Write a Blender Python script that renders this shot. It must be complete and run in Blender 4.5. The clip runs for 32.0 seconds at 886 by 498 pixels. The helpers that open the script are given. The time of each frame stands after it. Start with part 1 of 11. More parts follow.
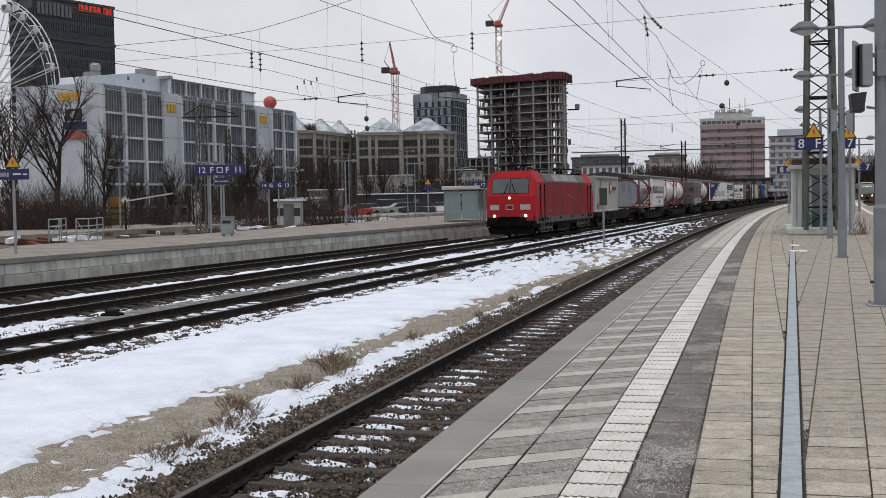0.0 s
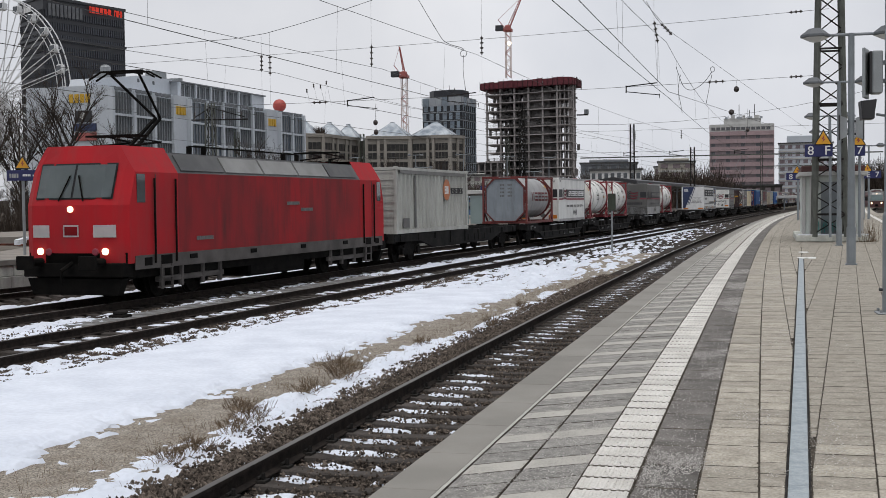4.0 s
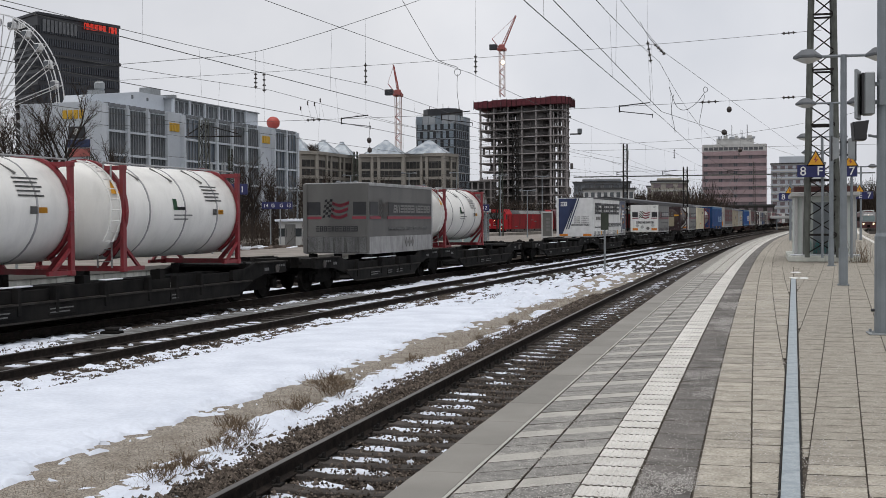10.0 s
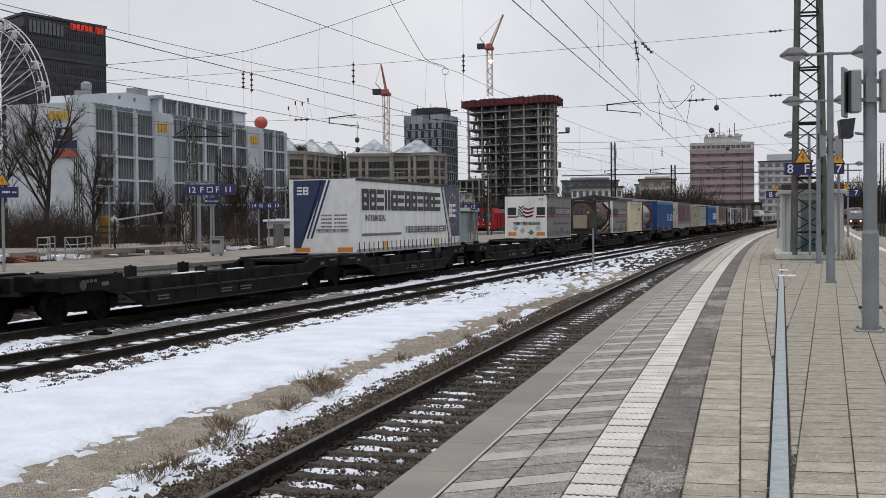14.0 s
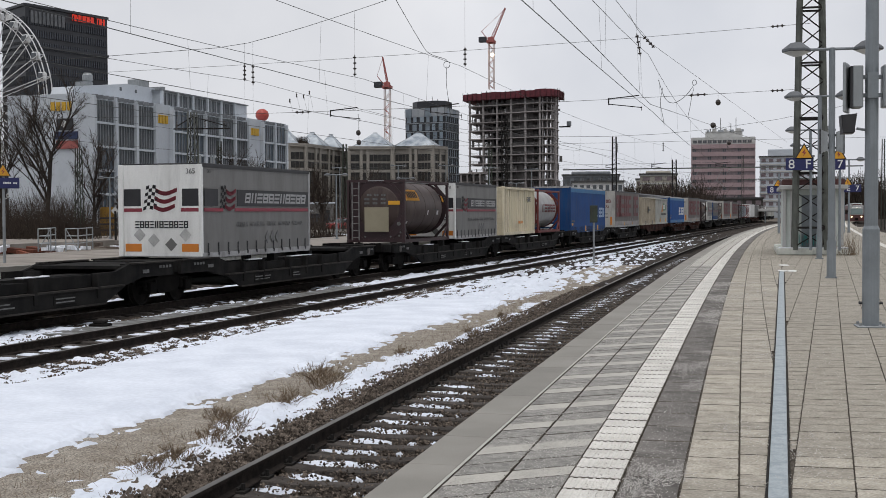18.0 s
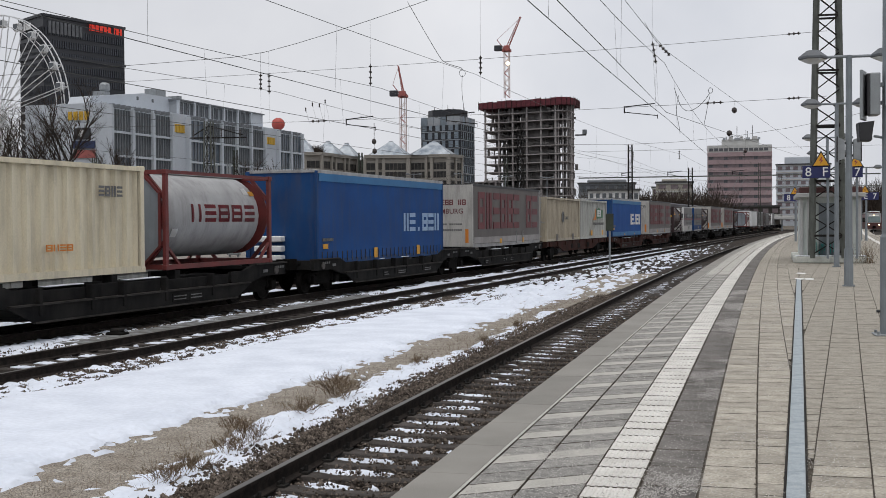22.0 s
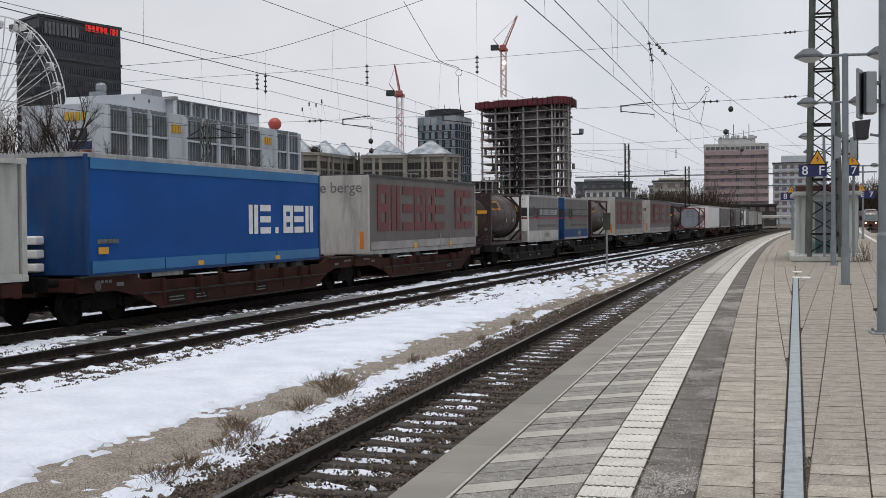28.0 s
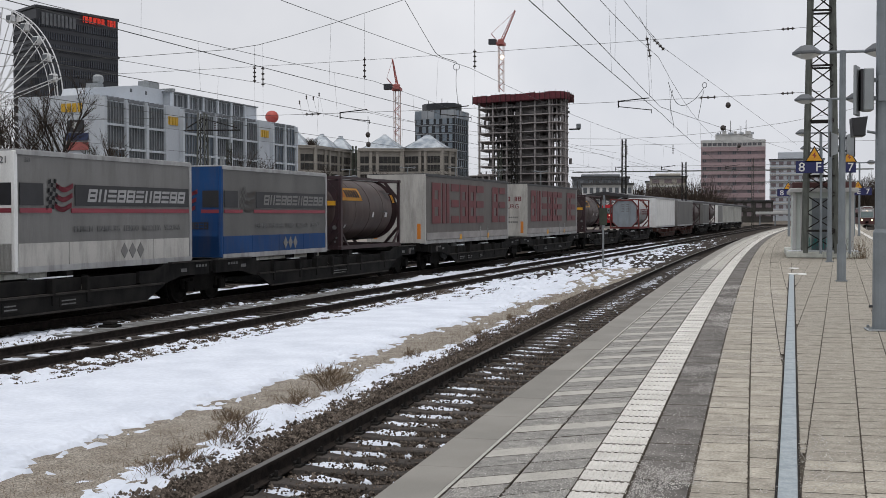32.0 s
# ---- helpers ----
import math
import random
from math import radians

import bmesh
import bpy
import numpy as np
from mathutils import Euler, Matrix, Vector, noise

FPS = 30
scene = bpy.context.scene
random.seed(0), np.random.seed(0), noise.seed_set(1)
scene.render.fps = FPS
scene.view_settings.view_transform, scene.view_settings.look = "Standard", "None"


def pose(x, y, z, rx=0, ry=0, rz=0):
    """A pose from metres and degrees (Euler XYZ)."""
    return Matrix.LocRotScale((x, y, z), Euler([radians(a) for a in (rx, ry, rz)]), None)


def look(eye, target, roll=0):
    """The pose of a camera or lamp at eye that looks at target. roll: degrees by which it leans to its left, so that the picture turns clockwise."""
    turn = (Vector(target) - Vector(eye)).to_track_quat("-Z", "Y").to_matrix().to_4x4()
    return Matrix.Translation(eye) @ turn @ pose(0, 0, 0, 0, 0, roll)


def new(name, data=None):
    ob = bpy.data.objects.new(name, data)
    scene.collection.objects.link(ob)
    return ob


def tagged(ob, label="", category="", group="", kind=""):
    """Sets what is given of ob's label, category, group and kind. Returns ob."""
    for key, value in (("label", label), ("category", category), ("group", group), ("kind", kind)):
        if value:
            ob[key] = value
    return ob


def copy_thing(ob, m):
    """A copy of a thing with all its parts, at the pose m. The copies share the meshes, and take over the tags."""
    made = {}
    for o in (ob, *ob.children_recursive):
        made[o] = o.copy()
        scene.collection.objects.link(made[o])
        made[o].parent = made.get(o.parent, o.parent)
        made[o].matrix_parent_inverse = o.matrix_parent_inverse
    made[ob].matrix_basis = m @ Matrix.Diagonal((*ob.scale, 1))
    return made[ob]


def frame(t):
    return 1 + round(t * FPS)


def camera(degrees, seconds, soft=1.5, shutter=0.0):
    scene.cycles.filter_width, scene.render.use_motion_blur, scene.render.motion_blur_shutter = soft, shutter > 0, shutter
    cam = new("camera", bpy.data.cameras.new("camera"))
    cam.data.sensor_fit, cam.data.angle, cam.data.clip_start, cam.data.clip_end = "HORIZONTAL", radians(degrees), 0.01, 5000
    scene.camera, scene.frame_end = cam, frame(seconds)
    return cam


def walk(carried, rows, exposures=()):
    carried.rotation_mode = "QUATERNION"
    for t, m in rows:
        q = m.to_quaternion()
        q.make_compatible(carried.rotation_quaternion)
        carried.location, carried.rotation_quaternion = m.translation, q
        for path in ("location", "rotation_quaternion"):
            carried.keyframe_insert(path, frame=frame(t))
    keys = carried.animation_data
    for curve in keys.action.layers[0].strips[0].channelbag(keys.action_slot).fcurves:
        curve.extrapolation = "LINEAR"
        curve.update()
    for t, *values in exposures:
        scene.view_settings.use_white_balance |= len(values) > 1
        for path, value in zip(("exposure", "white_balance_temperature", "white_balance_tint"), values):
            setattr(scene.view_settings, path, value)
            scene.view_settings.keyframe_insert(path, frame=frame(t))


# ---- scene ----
# ---------------------------------------------------------------- camera
cam = camera(40.0, 32.0, soft=0.7)
EYE = (0.0, 0.0, 1.6)

# seconds, turn to the left, pitch up, lean to the left, in degrees
PATH = [
    (0, 14.805, -2.388, -1.108), (0.5, 14.790, -2.425, -1.113), (1, 14.866, -2.538, -1.124), (1.5, 14.947, -2.620, -1.055),
    (2, 15.037, -2.597, -1.058), (2.5, 15.108, -2.502, -0.969), (3, 15.151, -2.364, -0.886), (3.5, 15.198, -2.260, -0.777),
    (5.5, 14.963, -2.037, -0.389), (6, 14.745, -1.971, -0.463), (6.5, 14.561, -1.880, -0.531), (7, 14.459, -1.760, -0.565),
    (7.5, 14.415, -1.616, -0.518), (8, 14.408, -1.463, -0.519), (8.5, 14.412, -1.370, -0.471),
    (9, 14.474, -1.330, -0.430), (9.5, 14.631, -1.324, -0.377), (10, 14.838, -1.332, -0.331), (10.5, 15.001, -1.383, -0.380), (11, 15.039, -1.465, -0.447), (11.5, 14.980, -1.536, -0.557), (12, 14.848, -1.583, -0.629),
    (12.5, 14.667, -1.590, -0.635), (13, 14.467, -1.538, -0.651), (13.5, 14.309, -1.447, -0.629), (14, 14.301, -1.371, -0.601),
    (14.5, 14.452, -1.367, -0.542), (16.5, 14.838, -1.748, -0.300), (17, 14.654, -1.748, -0.237), (17.5, 14.476, -1.716, -0.254),
    (18, 14.331, -1.684, -0.280), (18.5, 14.246, -1.666, -0.335), (19, 14.222, -1.646, -0.386), (19.5, 14.269, -1.583, -0.411),
    (20, 14.404, -1.472, -0.437), (20.5, 14.598, -1.370, -0.443), (21, 14.838, -1.290, -0.443), (21.5, 14.995, -1.269, -0.404),
    (22, 15.069, -1.281, -0.361), (22.5, 15.071, -1.311, -0.378), (23, 15.032, -1.283, -0.335), (23.5, 15.030, -1.244, -0.348),
    (24, 15.052, -1.175, -0.432), (24.5, 15.065, -1.117, -0.500), (25, 15.062, -1.079, -0.618), (25.5, 15.022, -1.061, -0.672),
    (27.5, 14.899, -1.155, -0.491), (28, 14.931, -1.305, -0.526), (28.5, 14.982, -1.451, -0.577), (29, 15.036, -1.549, -0.588),
    (29.5, 15.077, -1.627, -0.540), (30, 15.116, -1.674, -0.486), (30.5, 15.129, -1.670, -0.405), (31, 15.105, -1.636, -0.266),
    (31.5, 15.021, -1.592, -0.179), (32, 14.765, -1.582, -0.138),
]

walk(cam, [(t, Matrix.Translation(EYE) @ Euler((radians(90 + p), 0, radians(y))).to_matrix().to_4x4() @ pose(0, 0, 0, 0, 0, r))
           for t, y, p, r in PATH],
     exposures=[(0.0, 0.0), (32.0, 0.0)])

# ---------------------------------------------------------------- world, sun
world = bpy.data.worlds.new("overcast")
scene.world = world
world.use_nodes = True
wn, wl = world.node_tree.nodes, world.node_tree.links
sky = wn.new("ShaderNodeTexSky")
sky.sky_type, sky.sun_disc = "NISHITA", False
sky.sun_elevation, sky.sun_rotation = radians(74), radians(188)
sky.air_density, sky.dust_density, sky.ozone_density = 1.0, 4.0, 1.0
grey = wn.new("ShaderNodeHueSaturation")
grey.inputs["Saturation"].default_value = 0.08
cloud = wn.new("ShaderNodeTexNoise")
cloud.inputs["Scale"].default_value, cloud.inputs["Detail"].default_value = 3.2, 6.0
cramp = wn.new("ShaderNodeValToRGB")
cramp.color_ramp.elements[0].position, cramp.color_ramp.elements[1].position = 0.36, 0.68
cramp.color_ramp.elements[0].color = (6.15, 6.4, 7.0, 1)
cramp.color_ramp.elements[1].color = (8.3, 8.4, 8.8, 1)
smix = wn.new("ShaderNodeMixRGB")
smix.inputs[0].default_value = 0.93
wl.new(sky.outputs[0], grey.inputs["Color"])
wl.new(cloud.outputs["Fac"], cramp.inputs[0])
wl.new(grey.outputs[0], smix.inputs[1])
wl.new(cramp.outputs[0], smix.inputs[2])
# thinner cloud, brighter, low over the end of the line
wco = wn.new("ShaderNodeTexCoord")
toward = wn.new("ShaderNodeVectorMath")
toward.operation = "DOT_PRODUCT"
toward.inputs[1].default_value = Vector((-0.085, 0.98, 0.165)).normalized()
thin = wn.new("ShaderNodeMapRange")
thin.interpolation_type = "SMOOTHSTEP"
thin.inputs["From Min"].default_value, thin.inputs["From Max"].default_value = 0.972, 1.0
thin.inputs["To Min"].default_value, thin.inputs["To Max"].default_value = 1.0, 1.11
glare = wn.new("ShaderNodeVectorMath")
glare.operation = "SCALE"
wl.new(wco.outputs["Generated"], toward.inputs[0])
wl.new(toward.outputs["Value"], thin.inputs["Value"])
wl.new(smix.outputs[0], glare.inputs[0])
wl.new(thin.outputs[0], glare.inputs["Scale"])
wl.new(glare.outputs[0], wn["Background"].inputs["Color"])
wn["Background"].inputs["Strength"].default_value = 0.095

sun = new("sun", bpy.data.lights.new("sun", "SUN"))
sun.data.energy, sun.data.angle, sun.data.color = 1.45, radians(40), (1.0, 0.97, 0.93)
sun.matrix_world = look((0, 0, 0), (-0.04, 0.28, -0.96))

# ---------------------------------------------------------------- materials
def mat(name, base, other=None, scale=4.0, rough=0.7, metal=0.0, bump=0.0, grain=0.0, spot=0.5, coat=0.0, rnd=0.0, stretch=(1, 1, 1), bscale=60.0):
    """Principled material: base and other mixed by broad noise, finer grain on top, bump, a random shade per piece."""
    m = bpy.data.materials.new(name)
    m.use_nodes = True
    n, l = m.node_tree.nodes, m.node_tree.links
    b = n["Principled BSDF"]
    b.inputs["Roughness"].default_value, b.inputs["Metallic"].default_value = rough, metal
    b.inputs["Coat Weight"].default_value = coat
    if rough >= 0.7 and not metal:
        b.inputs["Specular IOR Level"].default_value = 0.25 if rough < 0.9 else 0.08
    base = (*base, 1)
    other = (*other, 1) if other else tuple(c * 0.8 for c in base[:3]) + (1,)
    co = n.new("ShaderNodeNewGeometry" if rnd else "ShaderNodeTexCoord")
    mp = n.new("ShaderNodeMapping")
    mp.inputs["Scale"].default_value = stretch
    l.new(co.outputs["Position" if rnd else "Object"], mp.inputs[0])
    na = n.new("ShaderNodeTexNoise")
    na.inputs["Scale"].default_value, na.inputs["Detail"].default_value = scale, 6
    l.new(mp.outputs[0], na.inputs["Vector"])
    ra = n.new("ShaderNodeValToRGB")
    ra.color_ramp.elements[0].position, ra.color_ramp.elements[1].position = max(0, spot - 0.15), min(1, spot + 0.15)
    ra.color_ramp.elements[0].color, ra.color_ramp.elements[1].color = base, other
    l.new(na.outputs["Fac"], ra.inputs[0])
    col = ra.outputs[0]
    nb = n.new("ShaderNodeTexNoise")
    nb.inputs["Scale"].default_value, nb.inputs["Detail"].default_value = bscale, 3
    l.new(mp.outputs[0], nb.inputs["Vector"])
    if grain:
        hs = n.new("ShaderNodeHueSaturation")
        mr = n.new("ShaderNodeMapRange")
        mr.inputs["From Min"].default_value, mr.inputs["From Max"].default_value = 0.25, 0.75
        mr.inputs["To Min"].default_value, mr.inputs["To Max"].default_value = 1 - grain, 1 + grain
        l.new(nb.outputs["Fac"], mr.inputs["Value"])
        l.new(mr.outputs[0], hs.inputs["Value"])
        l.new(col, hs.inputs["Color"])
        col = hs.outputs[0]
    if rnd:
        oi = n.new("ShaderNodeObjectInfo")
        h2 = n.new("ShaderNodeHueSaturation")
        m2 = n.new("ShaderNodeMapRange")
        m2.inputs["To Min"].default_value, m2.inputs["To Max"].default_value = 1 - rnd, 1 + rnd
        l.new(oi.outputs["Random"], m2.inputs["Value"])
        l.new(m2.outputs[0], h2.inputs["Value"])
        l.new(col, h2.inputs["Color"])
        col = h2.outputs[0]
    l.new(col, b.inputs["Base Color"])
    if bump:
        bp = n.new("ShaderNodeBump")
        bp.inputs["Strength"].default_value, bp.inputs["Distance"].default_value = bump, 0.02
        l.new(nb.outputs["Fac"], bp.inputs["Height"])
        l.new(bp.outputs[0], b.inputs["Normal"])
    return m


def glow(name, color, strength):
    m = bpy.data.materials.new(name)
    m.use_nodes = True
    b = m.node_tree.nodes["Principled BSDF"]
    b.inputs["Base Color"].default_value = (*color, 1)
    b.inputs["Emission Color"].default_value = (*color, 1)
    b.inputs["Emission Strength"].default_value = strength
    return m


def islands(m, amount):
    """A random shade for every loose piece of a joined mesh."""
    n, l = m.node_tree.nodes, m.node_tree.links
    b = n["Principled BSDF"]
    src = b.inputs["Base Color"].links[0].from_socket
    g, h, r = n.new("ShaderNodeNewGeometry"), n.new("ShaderNodeHueSaturation"), n.new("ShaderNodeMapRange")
    r.inputs["To Min"].default_value, r.inputs["To Max"].default_value = 1 - amount, 1 + amount
    l.new(g.outputs["Random Per Island"], r.inputs["Value"])
    l.new(r.outputs[0], h.inputs["Value"])
    l.new(src, h.inputs["Color"])
    l.new(h.outputs[0], b.inputs["Base Color"])
    return m


M = {}
M["ballast"] = mat("ballast", (0.026, 0.021, 0.018), (0.055, 0.045, 0.038), 3, 0.95, bump=1.0, grain=0.7, bscale=22)
M["stone"] = islands(mat("ballast stone", (0.066, 0.053, 0.044), (0.145, 0.12, 0.10), 6, 0.95, grain=0.3), 0.7)
M["snow"] = mat("snow", (0.73, 0.77, 0.85), (0.62, 0.66, 0.74), 1.1, 0.75, bump=0.6, grain=0.07, bscale=14)
M["old snow"] = mat("old snow", (0.78, 0.81, 0.87), (0.58, 0.59, 0.61), 5, 0.8, bump=0.6, grain=0.1, bscale=20)
M["sand"] = mat("wet sandy gravel", (0.235, 0.205, 0.172), (0.31, 0.28, 0.24), 3.5, 0.95, bump=1.0, grain=0.75, bscale=48)
M["rail side"] = mat("rusty rail side", (0.019, 0.016, 0.015), (0.036, 0.029, 0.025), 8, 0.92, bump=0.3, grain=0.2)
M["rail top"] = mat("worn rail top", (0.13, 0.12, 0.112), (0.085, 0.078, 0.072), 3, 0.5, metal=0.5, stretch=(1, 0.1, 1))
M["sleeper"] = mat("brown sleeper", (0.048, 0.042, 0.038), (0.085, 0.076, 0.07), 5, 0.92, bump=0.4, grain=0.25, rnd=0.25)
M["dark steel"] = mat("dark steel", (0.018, 0.017, 0.017), (0.036, 0.033, 0.03), 4, 0.9, bump=0.2, grain=0.2)
M["edge slab"] = mat("smooth concrete edge slab", (0.21, 0.20, 0.18), (0.26, 0.247, 0.223), 1.2, 0.8, bump=0.15, grain=0.06, rnd=0.05, bscale=120)
M["aggregate"] = mat("exposed aggregate paver", (0.225, 0.218, 0.205), (0.345, 0.333, 0.31), 10, 0.9, bump=0.8, grain=0.55, bscale=90, rnd=0.1)
M["stripe"] = mat("pale stripe paver", (0.47, 0.45, 0.41), (0.38, 0.365, 0.33), 5, 0.85, bump=0.3, grain=0.2, bscale=80)
M["tactile"] = mat("white tactile paver", (0.67, 0.65, 0.61), (0.56, 0.54, 0.50), 4, 0.85, bump=0.4, grain=0.18, rnd=0.08, bscale=70)
M["dark paver"] = mat("dark basalt paver", (0.105, 0.096, 0.088), (0.175, 0.163, 0.15), 3.5, 0.8, bump=0.6, grain=0.45, rnd=0.18, bscale=80)
M["beige paver"] = mat("beige concrete paver", (0.295, 0.268, 0.222), (0.405, 0.372, 0.316), 7, 0.85, bump=0.6, grain=0.34, rnd=0.15, bscale=48)
M["joint"] = mat("dark sandy joint", (0.062, 0.053, 0.044), (0.14, 0.122, 0.10), 9, 0.95, grain=0.3)
M["drain"] = mat("galvanised drain cover", (0.26, 0.30, 0.325), (0.37, 0.41, 0.43), 9, 0.65, metal=0.1, bump=0.25, grain=0.15)
M["concrete wall"] = mat("grey concrete platform wall", (0.68, 0.69, 0.64), (0.48, 0.49, 0.45), 1.5, 0.9, bump=0.3, grain=0.15, rnd=0.1)
M["concrete dark"] = mat("weathered concrete", (0.52, 0.525, 0.49), (0.34, 0.34, 0.32), 1.5, 0.9, bump=0.3, grain=0.15, rnd=0.1)
M["asphalt"] = mat("platform asphalt", (0.20, 0.18, 0.16), (0.29, 0.265, 0.24), 0.8, 0.9, bump=0.3, grain=0.12)
M["ground"] = mat("winter ground", (0.10, 0.088, 0.072), (0.17, 0.15, 0.13), 0.25, 0.95, bump=0.5, grain=0.3, bscale=8)

# ---------------------------------------------------------------- small mesh helpers
def part(name, bm, material, parent=None, label="", smooth=False):
    """Links a bmesh as one mesh object, under a thing or a part if one is given."""
    me = bpy.data.meshes.new(name)
    bm.to_mesh(me)
    bm.free()
    me.materials.append(material)
    if smooth:
        for p in me.polygons:
            p.use_smooth = True
    ob = new(name, me)
    if parent:
        ob.parent = parent
    if label:
        ob["label"] = label
    return ob


def sheet(name, verts, faces, material, parent=None, smooth=True):
    me = bpy.data.meshes.new(name)
    me.from_pydata([tuple(v) for v in verts], [], faces)
    me.materials.append(material)
    if smooth:
        me.polygons.foreach_set("use_smooth", [True] * len(me.polygons))
    me.update()
    ob = new(name, me)
    if parent:
        ob.parent = parent
    return ob


def thing(name, label, category, group="", kind="", at=None):
    ob = new(name)
    ob.empty_display_size = 0.2
    if at is not None:
        ob.matrix_basis = at
    return tagged(ob, label, category, group, kind)


def box(bm, x0, x1, y0, y1, z0, z1, bevel=0.0, m=None):
    v = [bm.verts.new((x, y, z)) for z in (z0, z1) for y in (y0, y1) for x in (x0, x1)]
    if m is not None:
        for a in v:
            a.co = m @ a.co
    fs = [bm.faces.new([v[i] for i in f]) for f in ((0, 2, 3, 1), (4, 5, 7, 6), (0, 1, 5, 4), (2, 6, 7, 3), (0, 4, 6, 2), (1, 3, 7, 5))]
    if bevel:
        es = list({e for f in fs for e in f.edges})
        bmesh.ops.bevel(bm, geom=es, offset=bevel, segments=1, affect="EDGES", profile=0.5)
    return bm


def bbox(*a, bevel=0.0):
    return box(bmesh.new(), *a, bevel=bevel)


def rod(bm, a, b, r, r2=None, seg=8, caps=True):
    """A round bar from a to b."""
    a, b = Vector(a), Vector(b)
    q = (b - a).to_track_quat("Z", "Y").to_matrix()
    r2 = r if r2 is None else r2
    ring = [[bm.verts.new(p + q @ Vector((rr * math.cos(2 * math.pi * i / seg), rr * math.sin(2 * math.pi * i / seg), 0))) for i in range(seg)]
            for p, rr in ((a, r), (b, r2))]
    for i in range(seg):
        bm.faces.new((ring[0][i], ring[0][(i + 1) % seg], ring[1][(i + 1) % seg], ring[1][i]))
    if caps:
        bm.faces.new(ring[0][::-1])
        bm.faces.new(ring[1])
    return bm


def beam(bm, a, b, w, h=None):
    """A square bar from a to b."""
    a, b = Vector(a), Vector(b)
    h = w if h is None else h
    q = (b - a).to_track_quat("Y", "Z").to_matrix().to_4x4()
    return box(bm, -w / 2, w / 2, 0, (b - a).length, -h / 2, h / 2, m=Matrix.Translation(a) @ q)


def lathe(bm, profile, m=None, seg=20):
    """Turns (radius, height) pairs about the z axis."""
    rings = []
    for r, z in profile:
        ring = []
        for i in range(seg):
            co = Vector((r * math.cos(2 * math.pi * i / seg), r * math.sin(2 * math.pi * i / seg), z))
            ring.append(bm.verts.new(m @ co if m is not None else co))
        rings.append(ring)
    for a, b in zip(rings, rings[1:]):
        for i in range(seg):
            bm.faces.new((a[i], a[(i + 1) % seg], b[(i + 1) % seg], b[i]))
    bm.faces.new(rings[0][::-1])
    bm.faces.new(rings[-1])
    return bm


def extrude(bm, outline, y0, y1, m=None):
    """A prism with the outline (x, z) between y0 and y1."""
    a = [bm.verts.new(Vector((x, y0, z)) if m is None else m @ Vector((x, y0, z))) for x, z in outline]
    b = [bm.verts.new(Vector((x, y1, z)) if m is None else m @ Vector((x, y1, z))) for x, z in outline]
    n = len(outline)
    for i in range(n):
        bm.faces.new((a[i], a[(i + 1) % n], b[(i + 1) % n], b[i]))
    bm.faces.new(a[::-1])
    bm.faces.new(b)
    return bm


def lettering(name, text, size, m, material, parent=None, depth=0.004):
    """Raised writing in the built-in font; m takes its x to the right, y up."""
    cu = bpy.data.curves.new(name, "FONT")
    cu.body, cu.size, cu.extrude, cu.align_x, cu.resolution_u, cu.offset = text, size, depth, "CENTER", 3, 0.006 * size
    tmp = bpy.data.objects.new(name, cu)
    me = bpy.data.meshes.new_from_object(tmp)
    bpy.data.objects.remove(tmp)
    bpy.data.curves.remove(cu)
    me.transform(m)
    me.materials.clear()
    me.materials.append(material)
    ob = new(name, me)
    if parent:
        ob.parent = parent
    return ob


def share(name, me, at, parent):
    """One more piece on a mesh that alike pieces share."""
    ob = new(name, me)
    ob.parent = parent
    ob.matrix_basis = at
    return ob


def mesh_of(name, bm, material):
    me = bpy.data.meshes.new(name)
    bm.to_mesh(me)
    bm.free()
    me.materials.append(material)
    return me


# ---------------------------------------------------------------- plan
RAIL = -0.76            # top of rail; the platforms lie at 0
BED = -0.95             # ballast

def bend(y):
    return -0.0138 * y + 0.00026 * y * y if y < 170 else 5.168 + 0.0746 * (y - 170)

def near_track(y):
    return -3.735 + bend(y)

def train_track(y):
    return -17.85 + 0.0560 * y + 0.00001 * y * y

def mid_track(y):
    return train_track(y) + 4.5 - 0.5 * min(1.0, max(0.0, y / 60))

def far_edge(y):
    """Edge of the platform across the tracks."""
    return min(-25.46 + 0.0895 * y, train_track(y) - 1.8)

def far_track(y):
    return far_edge(y) + 1.72

def edge(y):
    return -2.06 + bend(y)

def right_edge(y):
    return 4.6 + 0.030 * y + 0.0001 * y * y

def slope(f, y):
    return (f(y + 0.5) - f(y - 0.5))

def steps(a, b, first, growth):
    out, y = [], a
    while y < b:
        out.append(y)
        y += max(first, y * growth)
    return out + [b]


# ---------------------------------------------------------------- ground and trackbed
g = bmesh.new()
bmesh.ops.create_grid(g, x_segments=60, y_segments=60, size=2500)
for v in g.verts:
    v.co.z = -1.35
tagged(part("ground", g, M["ground"]), "flat winter ground round the station", "ground", kind="structure")

def fbm(x, y, s, o=4):
    return noise.fractal(Vector((x * s, y * s, 3.7)), 0.9, 2.1, o)

